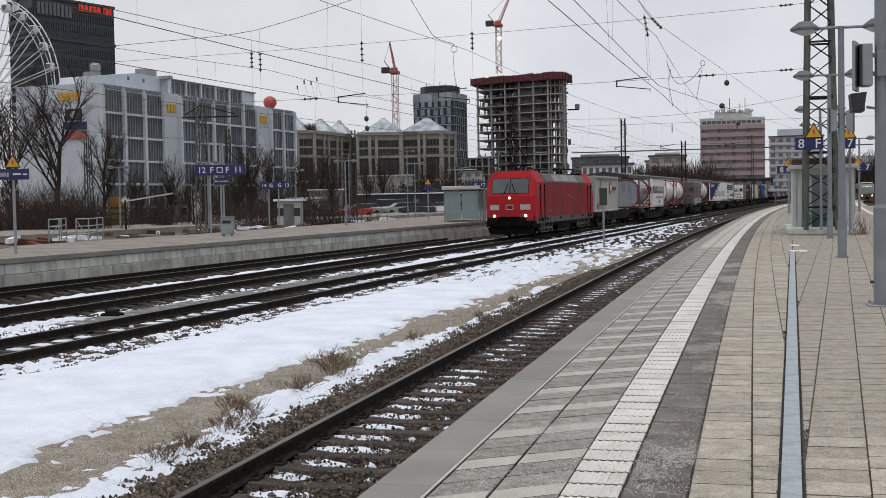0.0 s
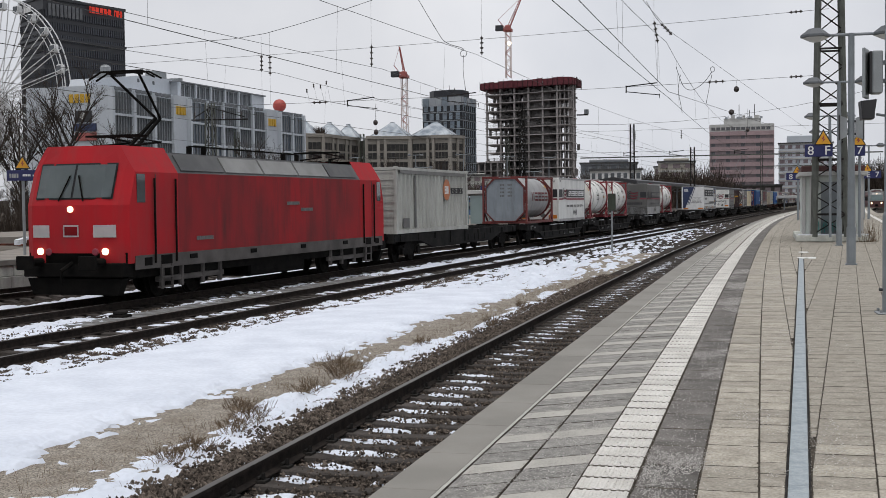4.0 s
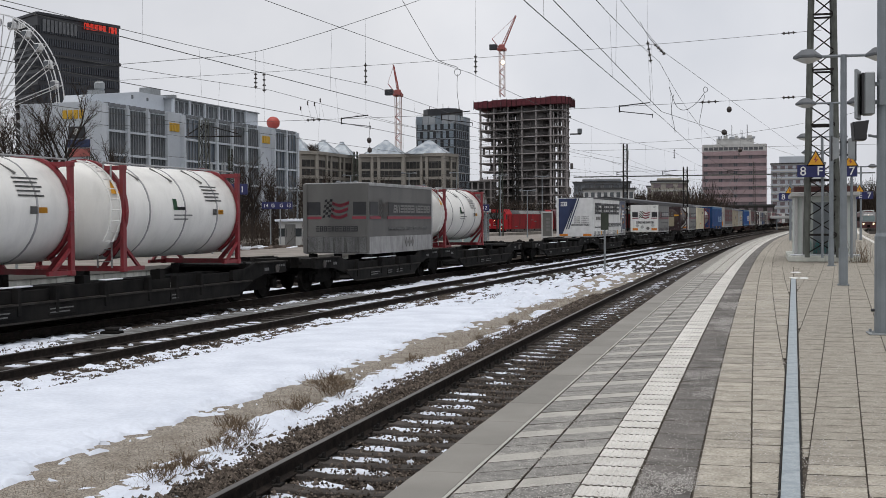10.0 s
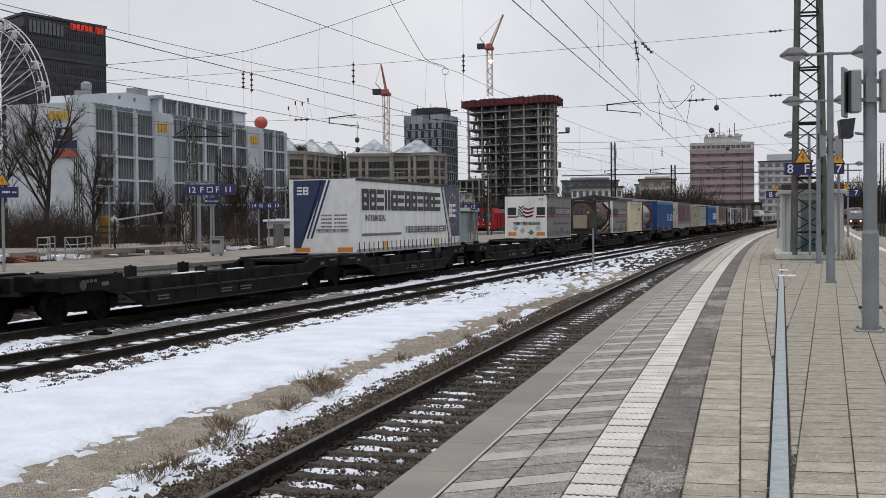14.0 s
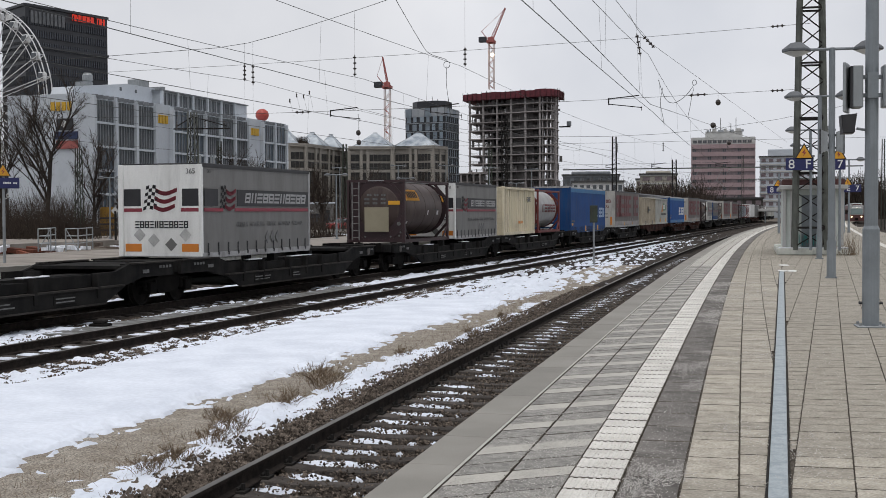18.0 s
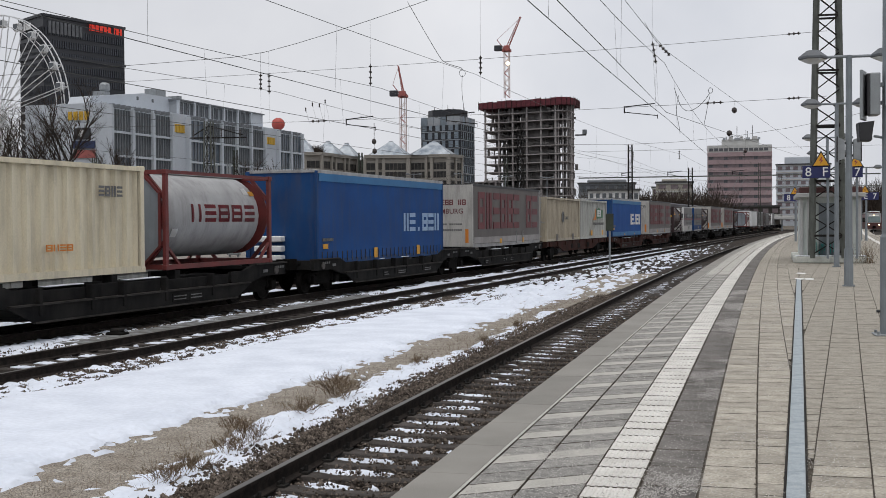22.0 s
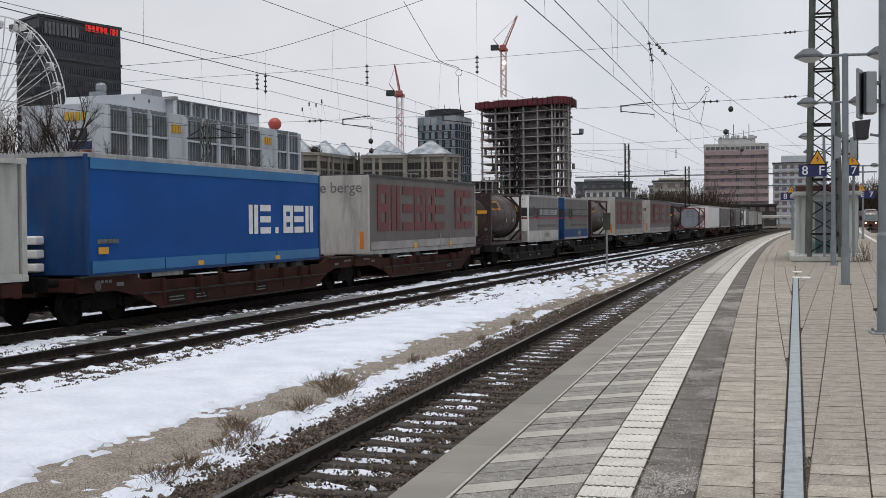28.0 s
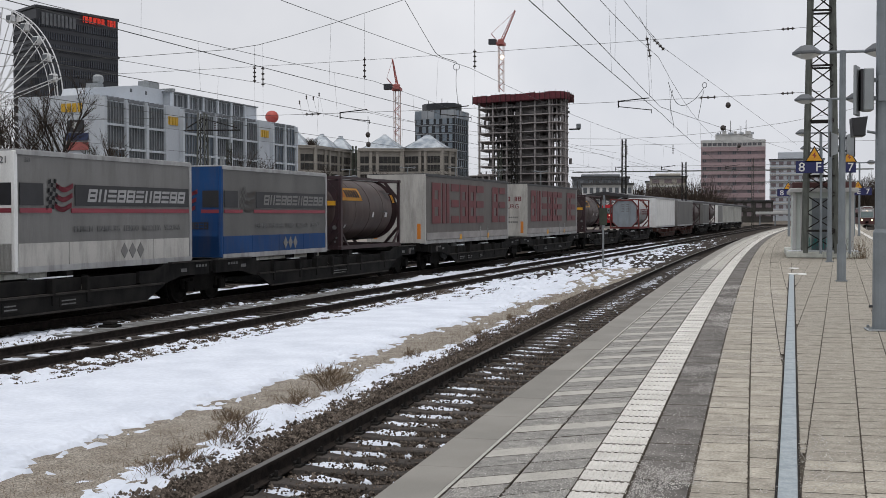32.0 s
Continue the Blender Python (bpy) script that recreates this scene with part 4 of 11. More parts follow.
def twin_wagon(back0, back1, joint, steel, label, seed):
    """An articulated pocket wagon: two sections on three bogies, keyed as one thing for each section."""
    for k, (a, c) in enumerate(((back0, joint), (joint, back1))):
        top = thing("wagon_section", label, "wagon", group="wagons of the freight train")
        mid = (a + c) / 2
        h = (c - a) / 2
        e0, e1 = (0.62, 0.0) if k == 0 else (0.0, 0.62)
        platform_section(top, -h + e0, h - e1, steel, patches=3, seed=seed + k)
        if k == 0:
            bogie(top, -h + 2.2)
            buffers(top, -h + 0.62, -1)
        else:
            bogie(top, -h + 0.0)
            bogie(top, h - 2.2)
            buffers(top, h - 0.62, 1)
        b = bmesh.new()
        rod(b, (1.36, h - 1.5 if k else -h + 1.5, 0.93), (1.40, h - 1.5 if k else -h + 1.5, 0.93), 0.12, seg=14)
        rod(b, (1.40, h - 1.5 if k else -h + 1.5, 0.93), (1.42, h - 1.5 if k else -h + 1.5, 0.93), 0.03, seg=8)
        part("hand_wheel", b, M["skirt"], top, "round hand brake wheel")
        rider(top, mid)


def flat_wagon(back0, back1, steel, label, seed):
    top = thing("wagon_section", label, "wagon", group="wagons of the freight train")
    h = (back1 - back0) / 2
    for s in (-1, 1):
        b = bmesh.new()
        pr = ((-h + 0.6, 0.85), (-h + 3.6, 0.82), (-h + 5.2, 0.5), (h - 5.2, 0.5), (h - 3.6, 0.82), (h - 0.6, 0.85), (h - 0.6, 1.13), (-h + 0.6, 1.13))
        extrude(b, pr, s * 1.18 - 0.05, s * 1.18 + 0.05, m=Matrix(((0, 1, 0, 0), (1, 0, 0, 0), (0, 0, 1, 0), (0, 0, 0, 1))))
        part("side_girder", b, steel, top)
        b = bmesh.new()
        for k in range(9):
            y = -h + 1.2 + (2 * h - 2.4) * k / 8
            box(b, s * 1.25 - 0.04, s * 1.25 + 0.04, y - 0.06, y + 0.06, 0.62 if 2 < k < 6 else 0.86, 1.12)
        part("girder_rib", b, steel, top)["kind"] = "stuff"
    b = bmesh.new()
    box(b, -1.2, 1.2, -h + 0.5, -h + 0.8, 0.8, 1.14)
    box(b, -1.2, 1.2, h - 0.8, h - 0.5, 0.8, 1.14)
    for k in range(11):
        y = -h + 1 + (2 * h - 2) * k / 10
        box(b, -1.15, 1.15, y - 0.1, y + 0.1, 0.95, 1.12)
    box(b, -0.25, 0.25, -h + 0.6, h - 0.6, 0.6, 0.95)
    part("deck", b, steel, top)
    for k in (-h + 2.6, h - 2.6):
        bogie(top, k)
    buffers(top, -h + 0.6, -1)
    buffers(top, h - 0.6, 1)
    r = random.Random(seed)
    for k in range(4):
        y = r.uniform(-h + 5, h - 6)
        b = bmesh.new()
        box(b, 1.235, 1.26, y, y + 0.8, 0.62, 0.92, bevel=0.01)
        part("panel", b, M["wagon"], top)
    rider(top, (back0 + back1) / 2)


def mark(k, w, h):
    """The strokes of a plain mark w wide and h high, as (u0, u1, v0, v1): a barred box, a stack of bars or a pair of bars."""
    s = min(0.28 * w, 0.22 * h)
    left, right = (0, s, 0, h), (w - s, w, 0, h)
    if k % 3 == 1:
        return (0, w, 0, s), (0, w, h - s, h), (0, w, 0.5 * h - s / 2, 0.5 * h + s / 2)
    if k % 5 == 3:
        return (0.08 * w, 0.08 * w + 1.2 * s, 0, h), (0.92 * w - 1.2 * s, 0.92 * w, 0, h)
    return left, right, (s, w - s, 0, s), (s, w - s, h - s, h), (s, w - s, 0.5 * h - s / 2, 0.5 * h + s / 2)

def letters(parent, y0, y1, z0, z1, x, n, material, seed=0, gaps=(), name="lettering", lean=0.0):
    """Plain marks in place of a firm's name, on the side that faces +x; large ones are parts of their own."""
    b = bmesh.new()
    w = (y1 - y0) / n
    h = z1 - z0
    for k in range(n):
        if k in gaps:
            continue
        if h < 0.12:
            box(b, x - 0.01, x + 0.006, y0 + (k + 0.1) * w, y0 + (k + 0.88) * w, z0, z1)
            continue
        for i, (u0, u1, v0, v1) in enumerate(mark(k + seed, w * 0.86, h)):
            a = y0 + (k + 0.07) * w
            box(b, -0.01, 0.006, u0, u1, v0, v1, m=Matrix(((1, 0, 0, x), (0, 1, lean, a), (0, 0, 1, z0), (0, 0, 0, 1))))
        if h > 0.3:
            part(name, b, material, parent)
            b = bmesh.new()
    if b.verts:
        part(name, b, material, parent)["kind"] = "stuff"
    else:
        b.free()


def fletters(parent, x0, x1, z0, z1, y, n, material, seed=0, gaps=(), name="lettering"):
    """The same on an end that faces -y."""
    b = bmesh.new()
    w = (x1 - x0) / n
    for k in range(n):
        if k in gaps:
            continue
        if z1 - z0 < 0.12:
            box(b, x0 + (k + 0.1) * w, x0 + (k + 0.88) * w, y - 0.006, y + 0.01, z0, z1)
            continue
        for u0, u1, v0, v1 in mark(k + seed, w * 0.86, z1 - z0):
            box(b, x0 + (k + 0.07) * w + u0, x0 + (k + 0.07) * w + u1, y - 0.006, y + 0.01, z0 + v0, z0 + v1)
    part(name, b, material, parent)["kind"] = "stuff"


def plate(parent, name, x, y0, y1, z0, z1, material, label=""):
    return part(name, bbox(x - 0.012, x + 0.004, y0, y1, z0, z1), material, parent, label)


def fplate(parent, name, y, x0, x1, z0, z1, material, label=""):
    return part(name, bbox(x0, x1, y - 0.004, y + 0.012, z0, z1), material, parent, label)


def diamond(b, x, y, z, r):
    v = [b.verts.new((x + 0.005, y + dy * r, z + dz * r)) for dy, dz in ((0, -1), (0.8, 0), (0, 1), (-0.8, 0))]
    w = [b.verts.new((x - 0.008, q.co.y, q.co.z)) for q in v]
    b.faces.new(v)
    for i in range(4):
        b.faces.new((w[i], w[(i + 1) % 4], v[(i + 1) % 4], v[i]))


def corrugated(parent, name, x, y0, y1, z0, z1, pitch, depth, material, wide=0.5):
    """A corrugated side wall, proud ribs and recessed troughs."""
    b = bmesh.new()
    n = max(2, int((y1 - y0) / pitch))
    p = (y1 - y0) / n
    ys = []
    for k in range(n):
        a = y0 + k * p
        ys += [(a, 0), (a + p * 0.5 * wide, 0), (a + p * (0.5 * wide + 0.12), -depth), (a + p * 0.88, -depth)]
    ys.append((y1, 0))
    s = 1 if x > 0 else -1
    lo = [b.verts.new((x + s * d, y, z0)) for y, d in ys]
    hi = [b.verts.new((x + s * d, y, z1)) for y, d in ys]
    for i in range(len(ys) - 1):
        b.faces.new((lo[i], lo[i + 1], hi[i + 1], hi[i]) if s > 0 else (lo[i + 1], lo[i], hi[i], hi[i + 1]))
    return part(name, b, material, parent)


FLOOR = 1.16

def container(L, H, material, label, back, pitch=0.28, depth=0.04, wide=0.5, ends="doors"):
    """A steel box container with corrugated sides, corner posts and castings, rails, roof and end."""
    top = thing("container", label, "container", group="loads of the freight train")
    h, w, z0, z1 = L / 2, 1.22, FLOOR, FLOOR + H
    part("floor_frame", bbox(-w + 0.03, w - 0.03, -h + 0.02, h - 0.02, z0 + 0.02, z0 + 0.16), material, top)
    for s in (-1, 1):
        corrugated(top, "side_wall", s * (w - 0.02), -h + 0.14, h - 0.14, z0 + 0.15, z1 - 0.12, pitch, depth, material, wide)
        part("bottom_rail", bbox(s * w - 0.05, s * w + 0.03 * s if s > 0 else s * w + 0.05, -h + 0.1, h - 0.1, z0, z0 + 0.16), material, top)
        part("top_rail", bbox(s * w - 0.05, s * w + 0.05, -h + 0.1, h - 0.1, z1 - 0.12, z1 - 0.02), material, top)
        for k in (-1, 1):
            part("corner_post", bbox(s * w - 0.08, s * w + 0.04, k * h - 0.08, k * h + 0.08, z0, z1, bevel=0.01), material, top)
            for z in (z0, z1 - 0.12):
                part("corner_casting", bbox(s * w - 0.09, s * w + 0.05, k * h - 0.10, k * h + 0.10, z - 0.005, z + 0.125, bevel=0.012), material, top)
    part("roof", bbox(-w, w, -h + 0.05, h - 0.05, z1 - 0.05, z1 - 0.01), material, top)
    part("rear_wall", bbox(-w + 0.05, w - 0.05, h - 0.08, h - 0.03, z0 + 0.1, z1 - 0.1), material, top)
    y = -h
    if ends == "doors":
        for s in (-1, 1):
            a, c = (0.015, w - 0.05) if s > 0 else (-w + 0.05, -0.015)
            d = part("door", bbox(a, c, y + 0.0, y + 0.05, z0 + 0.12, z1 - 0.12, bevel=0.008), material, top)
            b = bmesh.new()
            for q in (0.25, 0.75):
                x = a + (c - a) * q
                rod(b, (x, y - 0.035, z0 + 0.06), (x, y - 0.035, z1 - 0.05), 0.018, seg=6)
                for zz in (z0 + 0.3, z0 + H * 0.45, z1 - 0.35):
                    box(b, x - 0.05, x + 0.05, y - 0.05, y, zz - 0.03, zz + 0.03)
                box(b, x - 0.02, x + 0.3, y - 0.06, y - 0.035, z0 + H * 0.42, z0 + H * 0.42 + 0.03)
            part("lock_rod", b, M["alu"], d)
    else:
        b = bmesh.new()
        z = z0 + 0.16
        k = 0
        while z < z1 - 0.2:
            box(b, -w + 0.06, w - 0.06, y + 0.02, y + 0.06, z, z + 0.2)
            box(b, -w + 0.06, w - 0.06, y - 0.012, y + 0.05, z + 0.2, z + 0.28)
            z += 0.29
        part("front_wall", b, material, top)
    part("header", bbox(-w + 0.05, w - 0.05, y - 0.02, y + 0.08, z1 - 0.13, z1 - 0.02), material, top)
    part("sill", bbox(-w + 0.05, w - 0.05, y - 0.02, y + 0.08, z0, z0 + 0.13), material, top)
    rider(top, back)
    return top


def tank(L, label, back, shell, frame, end, d=2.3, rings=True, ladder=True, overhang=0.0, full=True):
    """A tank container: barrel with dished ends between two end frames."""
    top = thing("tank_container", label, "tank container", group="loads of the freight train")
    h, w, z0, z1 = L / 2, 1.22, FLOOR, FLOOR + 2.6
    r = d / 2
    zc = z0 + 0.27 + r
    e = h - 0.28 + overhang
    b = bmesh.new()
    prof = [(0.01, -e), (r * 0.45, -e + 0.03), (r * 0.78, -e + 0.12), (r * 0.95, -e + 0.26), (r, -e + 0.42)]
    lathe(b, prof + [(q, -z) for q, z in prof[::-1]], m=Matrix.Translation((0, 0, zc)) @ Matrix.Rotation(-math.pi / 2, 4, "X"), seg=32)
    barrel = part("barrel", b, shell, top, smooth=True)
    if rings:
        n = 4
        for k in range(1, n):
            b = bmesh.new()
            y = -e + 2 * e * k / n
            q = 0.03 if shell != M["tank brown"] else 0.014
            lathe(b, ((r + 0.001, y - q), (r + 0.012, y - q), (r + 0.012, y + q), (r + 0.001, y + q)), m=Matrix.Translation((0, 0, zc)) @ Matrix.Rotation(-math.pi / 2, 4, "X"), seg=32)
            part("strap", b, M["tank grey"] if shell != M["tank brown"] else M["tank seam"], barrel)
    for k in (-1, 1):
        y = k * (h - 0.07)
        for s in (-1, 1):
            part("corner_post", bbox(s * w - 0.075, s * w + 0.03, y - 0.075, y + 0.075, z0, z1, bevel=0.01), frame, top)
            for z in (z0, z1 - 0.12):
                part("corner_casting", bbox(s * w - 0.09, s * w + 0.045, y - 0.09, y + 0.09, z - 0.004, z + 0.12, bevel=0.012), frame, top)
        part("top_beam", bbox(-w, w, y - 0.06, y + 0.06, z1 - 0.12, z1 - 0.01), frame, top)
        part("bottom_beam", bbox(-w, w, y - 0.06, y + 0.06, z0 + 0.01, z0 + 0.14), frame, top)
        for s in (-1, 1):
            for za, zb in ((z0 + 0.75, z0 + 0.12), (z1 - 0.75, z1 - 0.1)):
                b = bmesh.new()
                beam(b, (s * (w - 0.03), y, za), (s * (w - 0.6), y, zb), 0.08, 0.1)
                part("gusset", b, frame, top)
        b = bmesh.new()
        lathe(b, ((r * 0.90, -0.03), (r * 1.0, -0.03), (r * 1.0, 0.03), (r * 0.90, 0.03)), m=Matrix.Translation((0, y, zc)) @ Matrix.Rotation(-math.pi / 2, 4, "X"), seg=28)
        part("saddle_ring", b, frame, top)
    for s in (-1, 1):
        if full:
            part("side_rail", bbox(s * (w - 0.02) - 0.045, s * (w - 0.02) + 0.045, -h + 0.08, h - 0.08, z0 + 0.005, z0 + 0.135), frame, top)
            part("top_rail", bbox(s * (w - 0.02) - 0.035, s * (w - 0.02) + 0.035, -h + 0.08, h - 0.08, z1 - 0.105, z1 - 0.015), frame, top)
        for k in (-1, 1):
            b = bmesh.new()
            beam(b, (s * (w - 0.02), k * (h - 0.05), z0 + 0.65), (s * (w - 0.02), k * (h - 0.75), z0 + 0.1), 0.07)
            if not full:
                beam(b, (s * (w - 0.02), k * (h - 0.05), z0 + 0.07), (s * (w - 0.02), k * (h - 0.95), z0 + 0.07), 0.08, 0.1)
            part("brace", b, frame, top)
    # walkway and manhole on top
    b = bmesh.new()
    box(b, -0.35, 0.35, -h, h, z1 - 0.06, z1 - 0.03)
    rod(b, (0, 0.3, zc + r), (0, 0.3, z1 - 0.02), 0.28, seg=14)
    part("walkway", b, M["alu"] if full else M["band dark"], top)
    if ladder:
        b = bmesh.new()
        for x in (0.55, 0.95):
            beam(b, (x, -h - 0.06, z0 + 0.1), (x, -h - 0.06, z1), 0.035)
        for k in range(8):
            rod(b, (0.55, -h - 0.06, z0 + 0.25 + 0.29 * k), (0.95, -h - 0.06, z0 + 0.25 + 0.29 * k), 0.015, seg=6)
        part("ladder", b, M["alu"] if frame != M["frame brown"] else M["frame brown"], top)
    if end is not None:
        b = bmesh.new()
        o = 0.62
        pts = ((-w + 0.14, z0 + o), (-w + o, z0 + 0.14), (w - o, z0 + 0.14), (w - 0.14, z0 + o), (w - 0.14, z1 - o), (w - o, z1 - 0.14), (-w + o, z1 - 0.14), (-w + 0.14, z1 - o))
        extrude(b, pts, -h + 0.0, -h + 0.1)
        ep = part("end_plate", b, end, top, "flat eight sided end plate")
        fr = bmesh.new()
        for i in range(8):
            p, q = pts[i], pts[(i + 1) % 8]
            beam(fr, (p[0], -h - 0.02, p[1]), (q[0], -h - 0.02, q[1]), 0.07, 0.05)
        part("end_rim", fr, frame, ep)
        for k in range(4):
            fletters(ep, -0.28, 0.4, z1 - 0.52 - 0.2 * k, z1 - 0.43 - 0.2 * k, -h, 8, M["letter grey"], seed=k, gaps=(3, 4), name="stencil")
    rider(top, back)
    return top, barrel, (h, w, z0, z1, zc, r)


def on_barrel(parent, name, zc, r, y0, y1, a0, a1, material, label="", seg=10):
    """A thin label that wraps round the barrel between two angles (degrees above level, on the +x side)."""
    b = bmesh.new()
    ra = r + 0.012
    lo, hi = [], []
    for i in range(seg + 1):
        a = radians(a0 + (a1 - a0) * i / seg)
        for row, y in ((lo, y0), (hi, y1)):
            row.append(b.verts.new((ra * math.cos(a), y, zc + ra * math.sin(a))))
    for i in range(seg):
        b.faces.new((lo[i], hi[i], hi[i + 1], lo[i + 1]))
    bmesh.ops.solidify(b, geom=b.faces[:], thickness=0.006)
    return part(name, b, material, parent, label)


def barrel_letters(parent, zc, r, y0, y1, a0, a1, n, material):
    """Plain marks wrapped round the barrel."""
    w = (y1 - y0) / n
    high = r * radians(a1 - a0)
    for k in range(n):
        b = bmesh.new()
        for u0, u1, v0, v1 in mark(k + 3, w * 0.8, high):
            v0, v1 = a0 + (a1 - a0) * v0 / high, a0 + (a1 - a0) * v1 / high
            steps_ = max(1, int((v1 - v0) / 5))
            for q in range(steps_):
                g0, g1 = radians(v0 + (v1 - v0) * q / steps_), radians(v0 + (v1 - v0) * (q + 1) / steps_)
                quad = [b.verts.new(((r + 0.012) * math.cos(g), y, zc + (r + 0.012) * math.sin(g))) for g, y in ((g0, y0 + (k + 0.1) * w + u0), (g0, y0 + (k + 0.1) * w + u1), (g1, y0 + (k + 0.1) * w + u1), (g1, y0 + (k + 0.1) * w + u0))]
                b.faces.new(quad)
        bmesh.ops.solidify(b, geom=b.faces[:], thickness=0.006)
        part("lettering", b, material, parent)


def curtain_side(parent, x, y0, y1, z0, z1, material, folds=0.012, seed=0):
    """A curtain with soft upright folds."""
    s = 1 if x > 0 else -1
    nx, nz = 48, 6
    verts, faces = [], []
    for j in range(nz + 1):
        for i in range(nx + 1):
            y, z = y0 + (y1 - y0) * i / nx, z0 + (z1 - z0) * j / nz
            d = folds * noise.noise(Vector((y * 1.3, seed * 7.1, z * 0.35))) + 0.5 * folds * noise.noise(Vector((y * 4.1, seed, z * 0.7)))
            verts.append((x + s * (d - 0.01), y, z))
    for j in range(nz):
        for i in range(nx):
            k = j * (nx + 1) + i
            f = (k, k + 1, k + nx + 2, k + nx + 1)
            faces.append(f if s > 0 else f[::-1])
    return sheet("curtain", verts, faces, material, parent)


def body(name, category, L, H, front, side, roof, label, back, lift=0.0, lower=None, straps=0, seed=0, frame=None):
    """A box body with curtain sides, rails, corner pillars, front wall and roof."""
    top = thing(name, label, category, group="loads of the freight train")
    h, w, z0, z1 = L / 2, 1.275, FLOOR + lift, FLOOR + lift + H
    frame = frame or M["alu"]
    part("floor_frame", bbox(-w + 0.02, w - 0.02, -h + 0.03, h - 0.03, z0, z0 + 0.14), frame, top)
    part("inner_box", bbox(-w + 0.06, w - 0.06, -h + 0.06, h - 0.05, z0 + 0.12, z1 - 0.05), M["tarp dark"], top)
    zl = z0 + 0.14
    if lower is not None:
        zl = z0 + 0.62
        for s in (-1, 1):
            n = 4
            for k in range(n):
                a = -h + 0.08 + (L - 0.16) * k / n
                part("side_board", bbox(s * w - 0.03, s * w + 0.0 if s > 0 else s * w + 0.03, a + 0.01, a + (L - 0.16) / n - 0.01, z0 + 0.10, zl), lower, top)
    for s in (-1, 1):
        curtain_side(top, s * w, -h + 0.08, h - 0.08, zl, z1 - 0.08, side, seed=seed + s)
        part("bottom_rail", bbox(s * w - 0.05, s * w + 0.012 if s > 0 else s * w + 0.05, -h + 0.02, h - 0.02, z0 - 0.02, z0 + 0.12), frame, top)
        part("top_rail", bbox(s * w - 0.06, s * w + 0.018 if s > 0 else s * w + 0.06, -h + 0.01, h - 0.01, z1 - 0.10, z1 - 0.0), roof, top)
        for k in (-1, 1):
            part("pillar", bbox(s * w - 0.08, s * w + 0.012 if s > 0 else s * w + 0.08, k * h - 0.06, k * h + 0.06, z0 + 0.02, z1 - 0.02, bevel=0.015), frame if k > 0 else front, top)
    part("roof", bbox(-w, w, -h, h, z1 - 0.03, z1 + 0.015, bevel=0.012), roof, top)
    part("front_wall", bbox(-w + 0.03, w - 0.03, -h, -h + 0.07, z0 + 0.02, z1 - 0.02, bevel=0.01), front, top)
    part("rear_wall", bbox(-w + 0.03, w - 0.03, h - 0.07, h, z0 + 0.02, z1 - 0.02, bevel=0.01), front, top)
    if straps:
        for k in range(straps):
            y = -h + 0.35 + (L - 0.7) * k / (straps - 1)
            b = bmesh.new()
            box(b, w - 0.005, w + 0.012, y - 0.022, y + 0.022, z0 + 0.02, z0 + 0.40)
            box(b, w - 0.0, w + 0.028, y - 0.035, y + 0.035, z0 + 0.05, z0 + 0.14)
            part("strap", b, M["band dark"], top)
    rider(top, back)
    return top, (h, w, z0, z1)


SIDE = Matrix(((0, 0, 1, 0), (1, 0, 0, 0), (0, 1, 0, 0), (0, 0, 0, 1)))     # writing on the side that faces +x
FACE = Matrix(((1, 0, 0, 0), (0, 0, -1, 0), (0, 1, 0, 0), (0, 0, 0, 1)))    # writing on the end that faces -y

def side_text(parent, text, size, y, z, x, material):
    return lettering("lettering", text, size, Matrix.Translation((x, y, z)) @ SIDE, material, parent)

def face_text(parent, text, size, x, z, y, material):
    return lettering("lettering", text, size, Matrix.Translation((x, y, z)) @ FACE, material, parent)


M["letter silver"] = mat("dull silver letter", (0.36, 0.36, 0.36), (0.27, 0.27, 0.27), 3, 0.55)

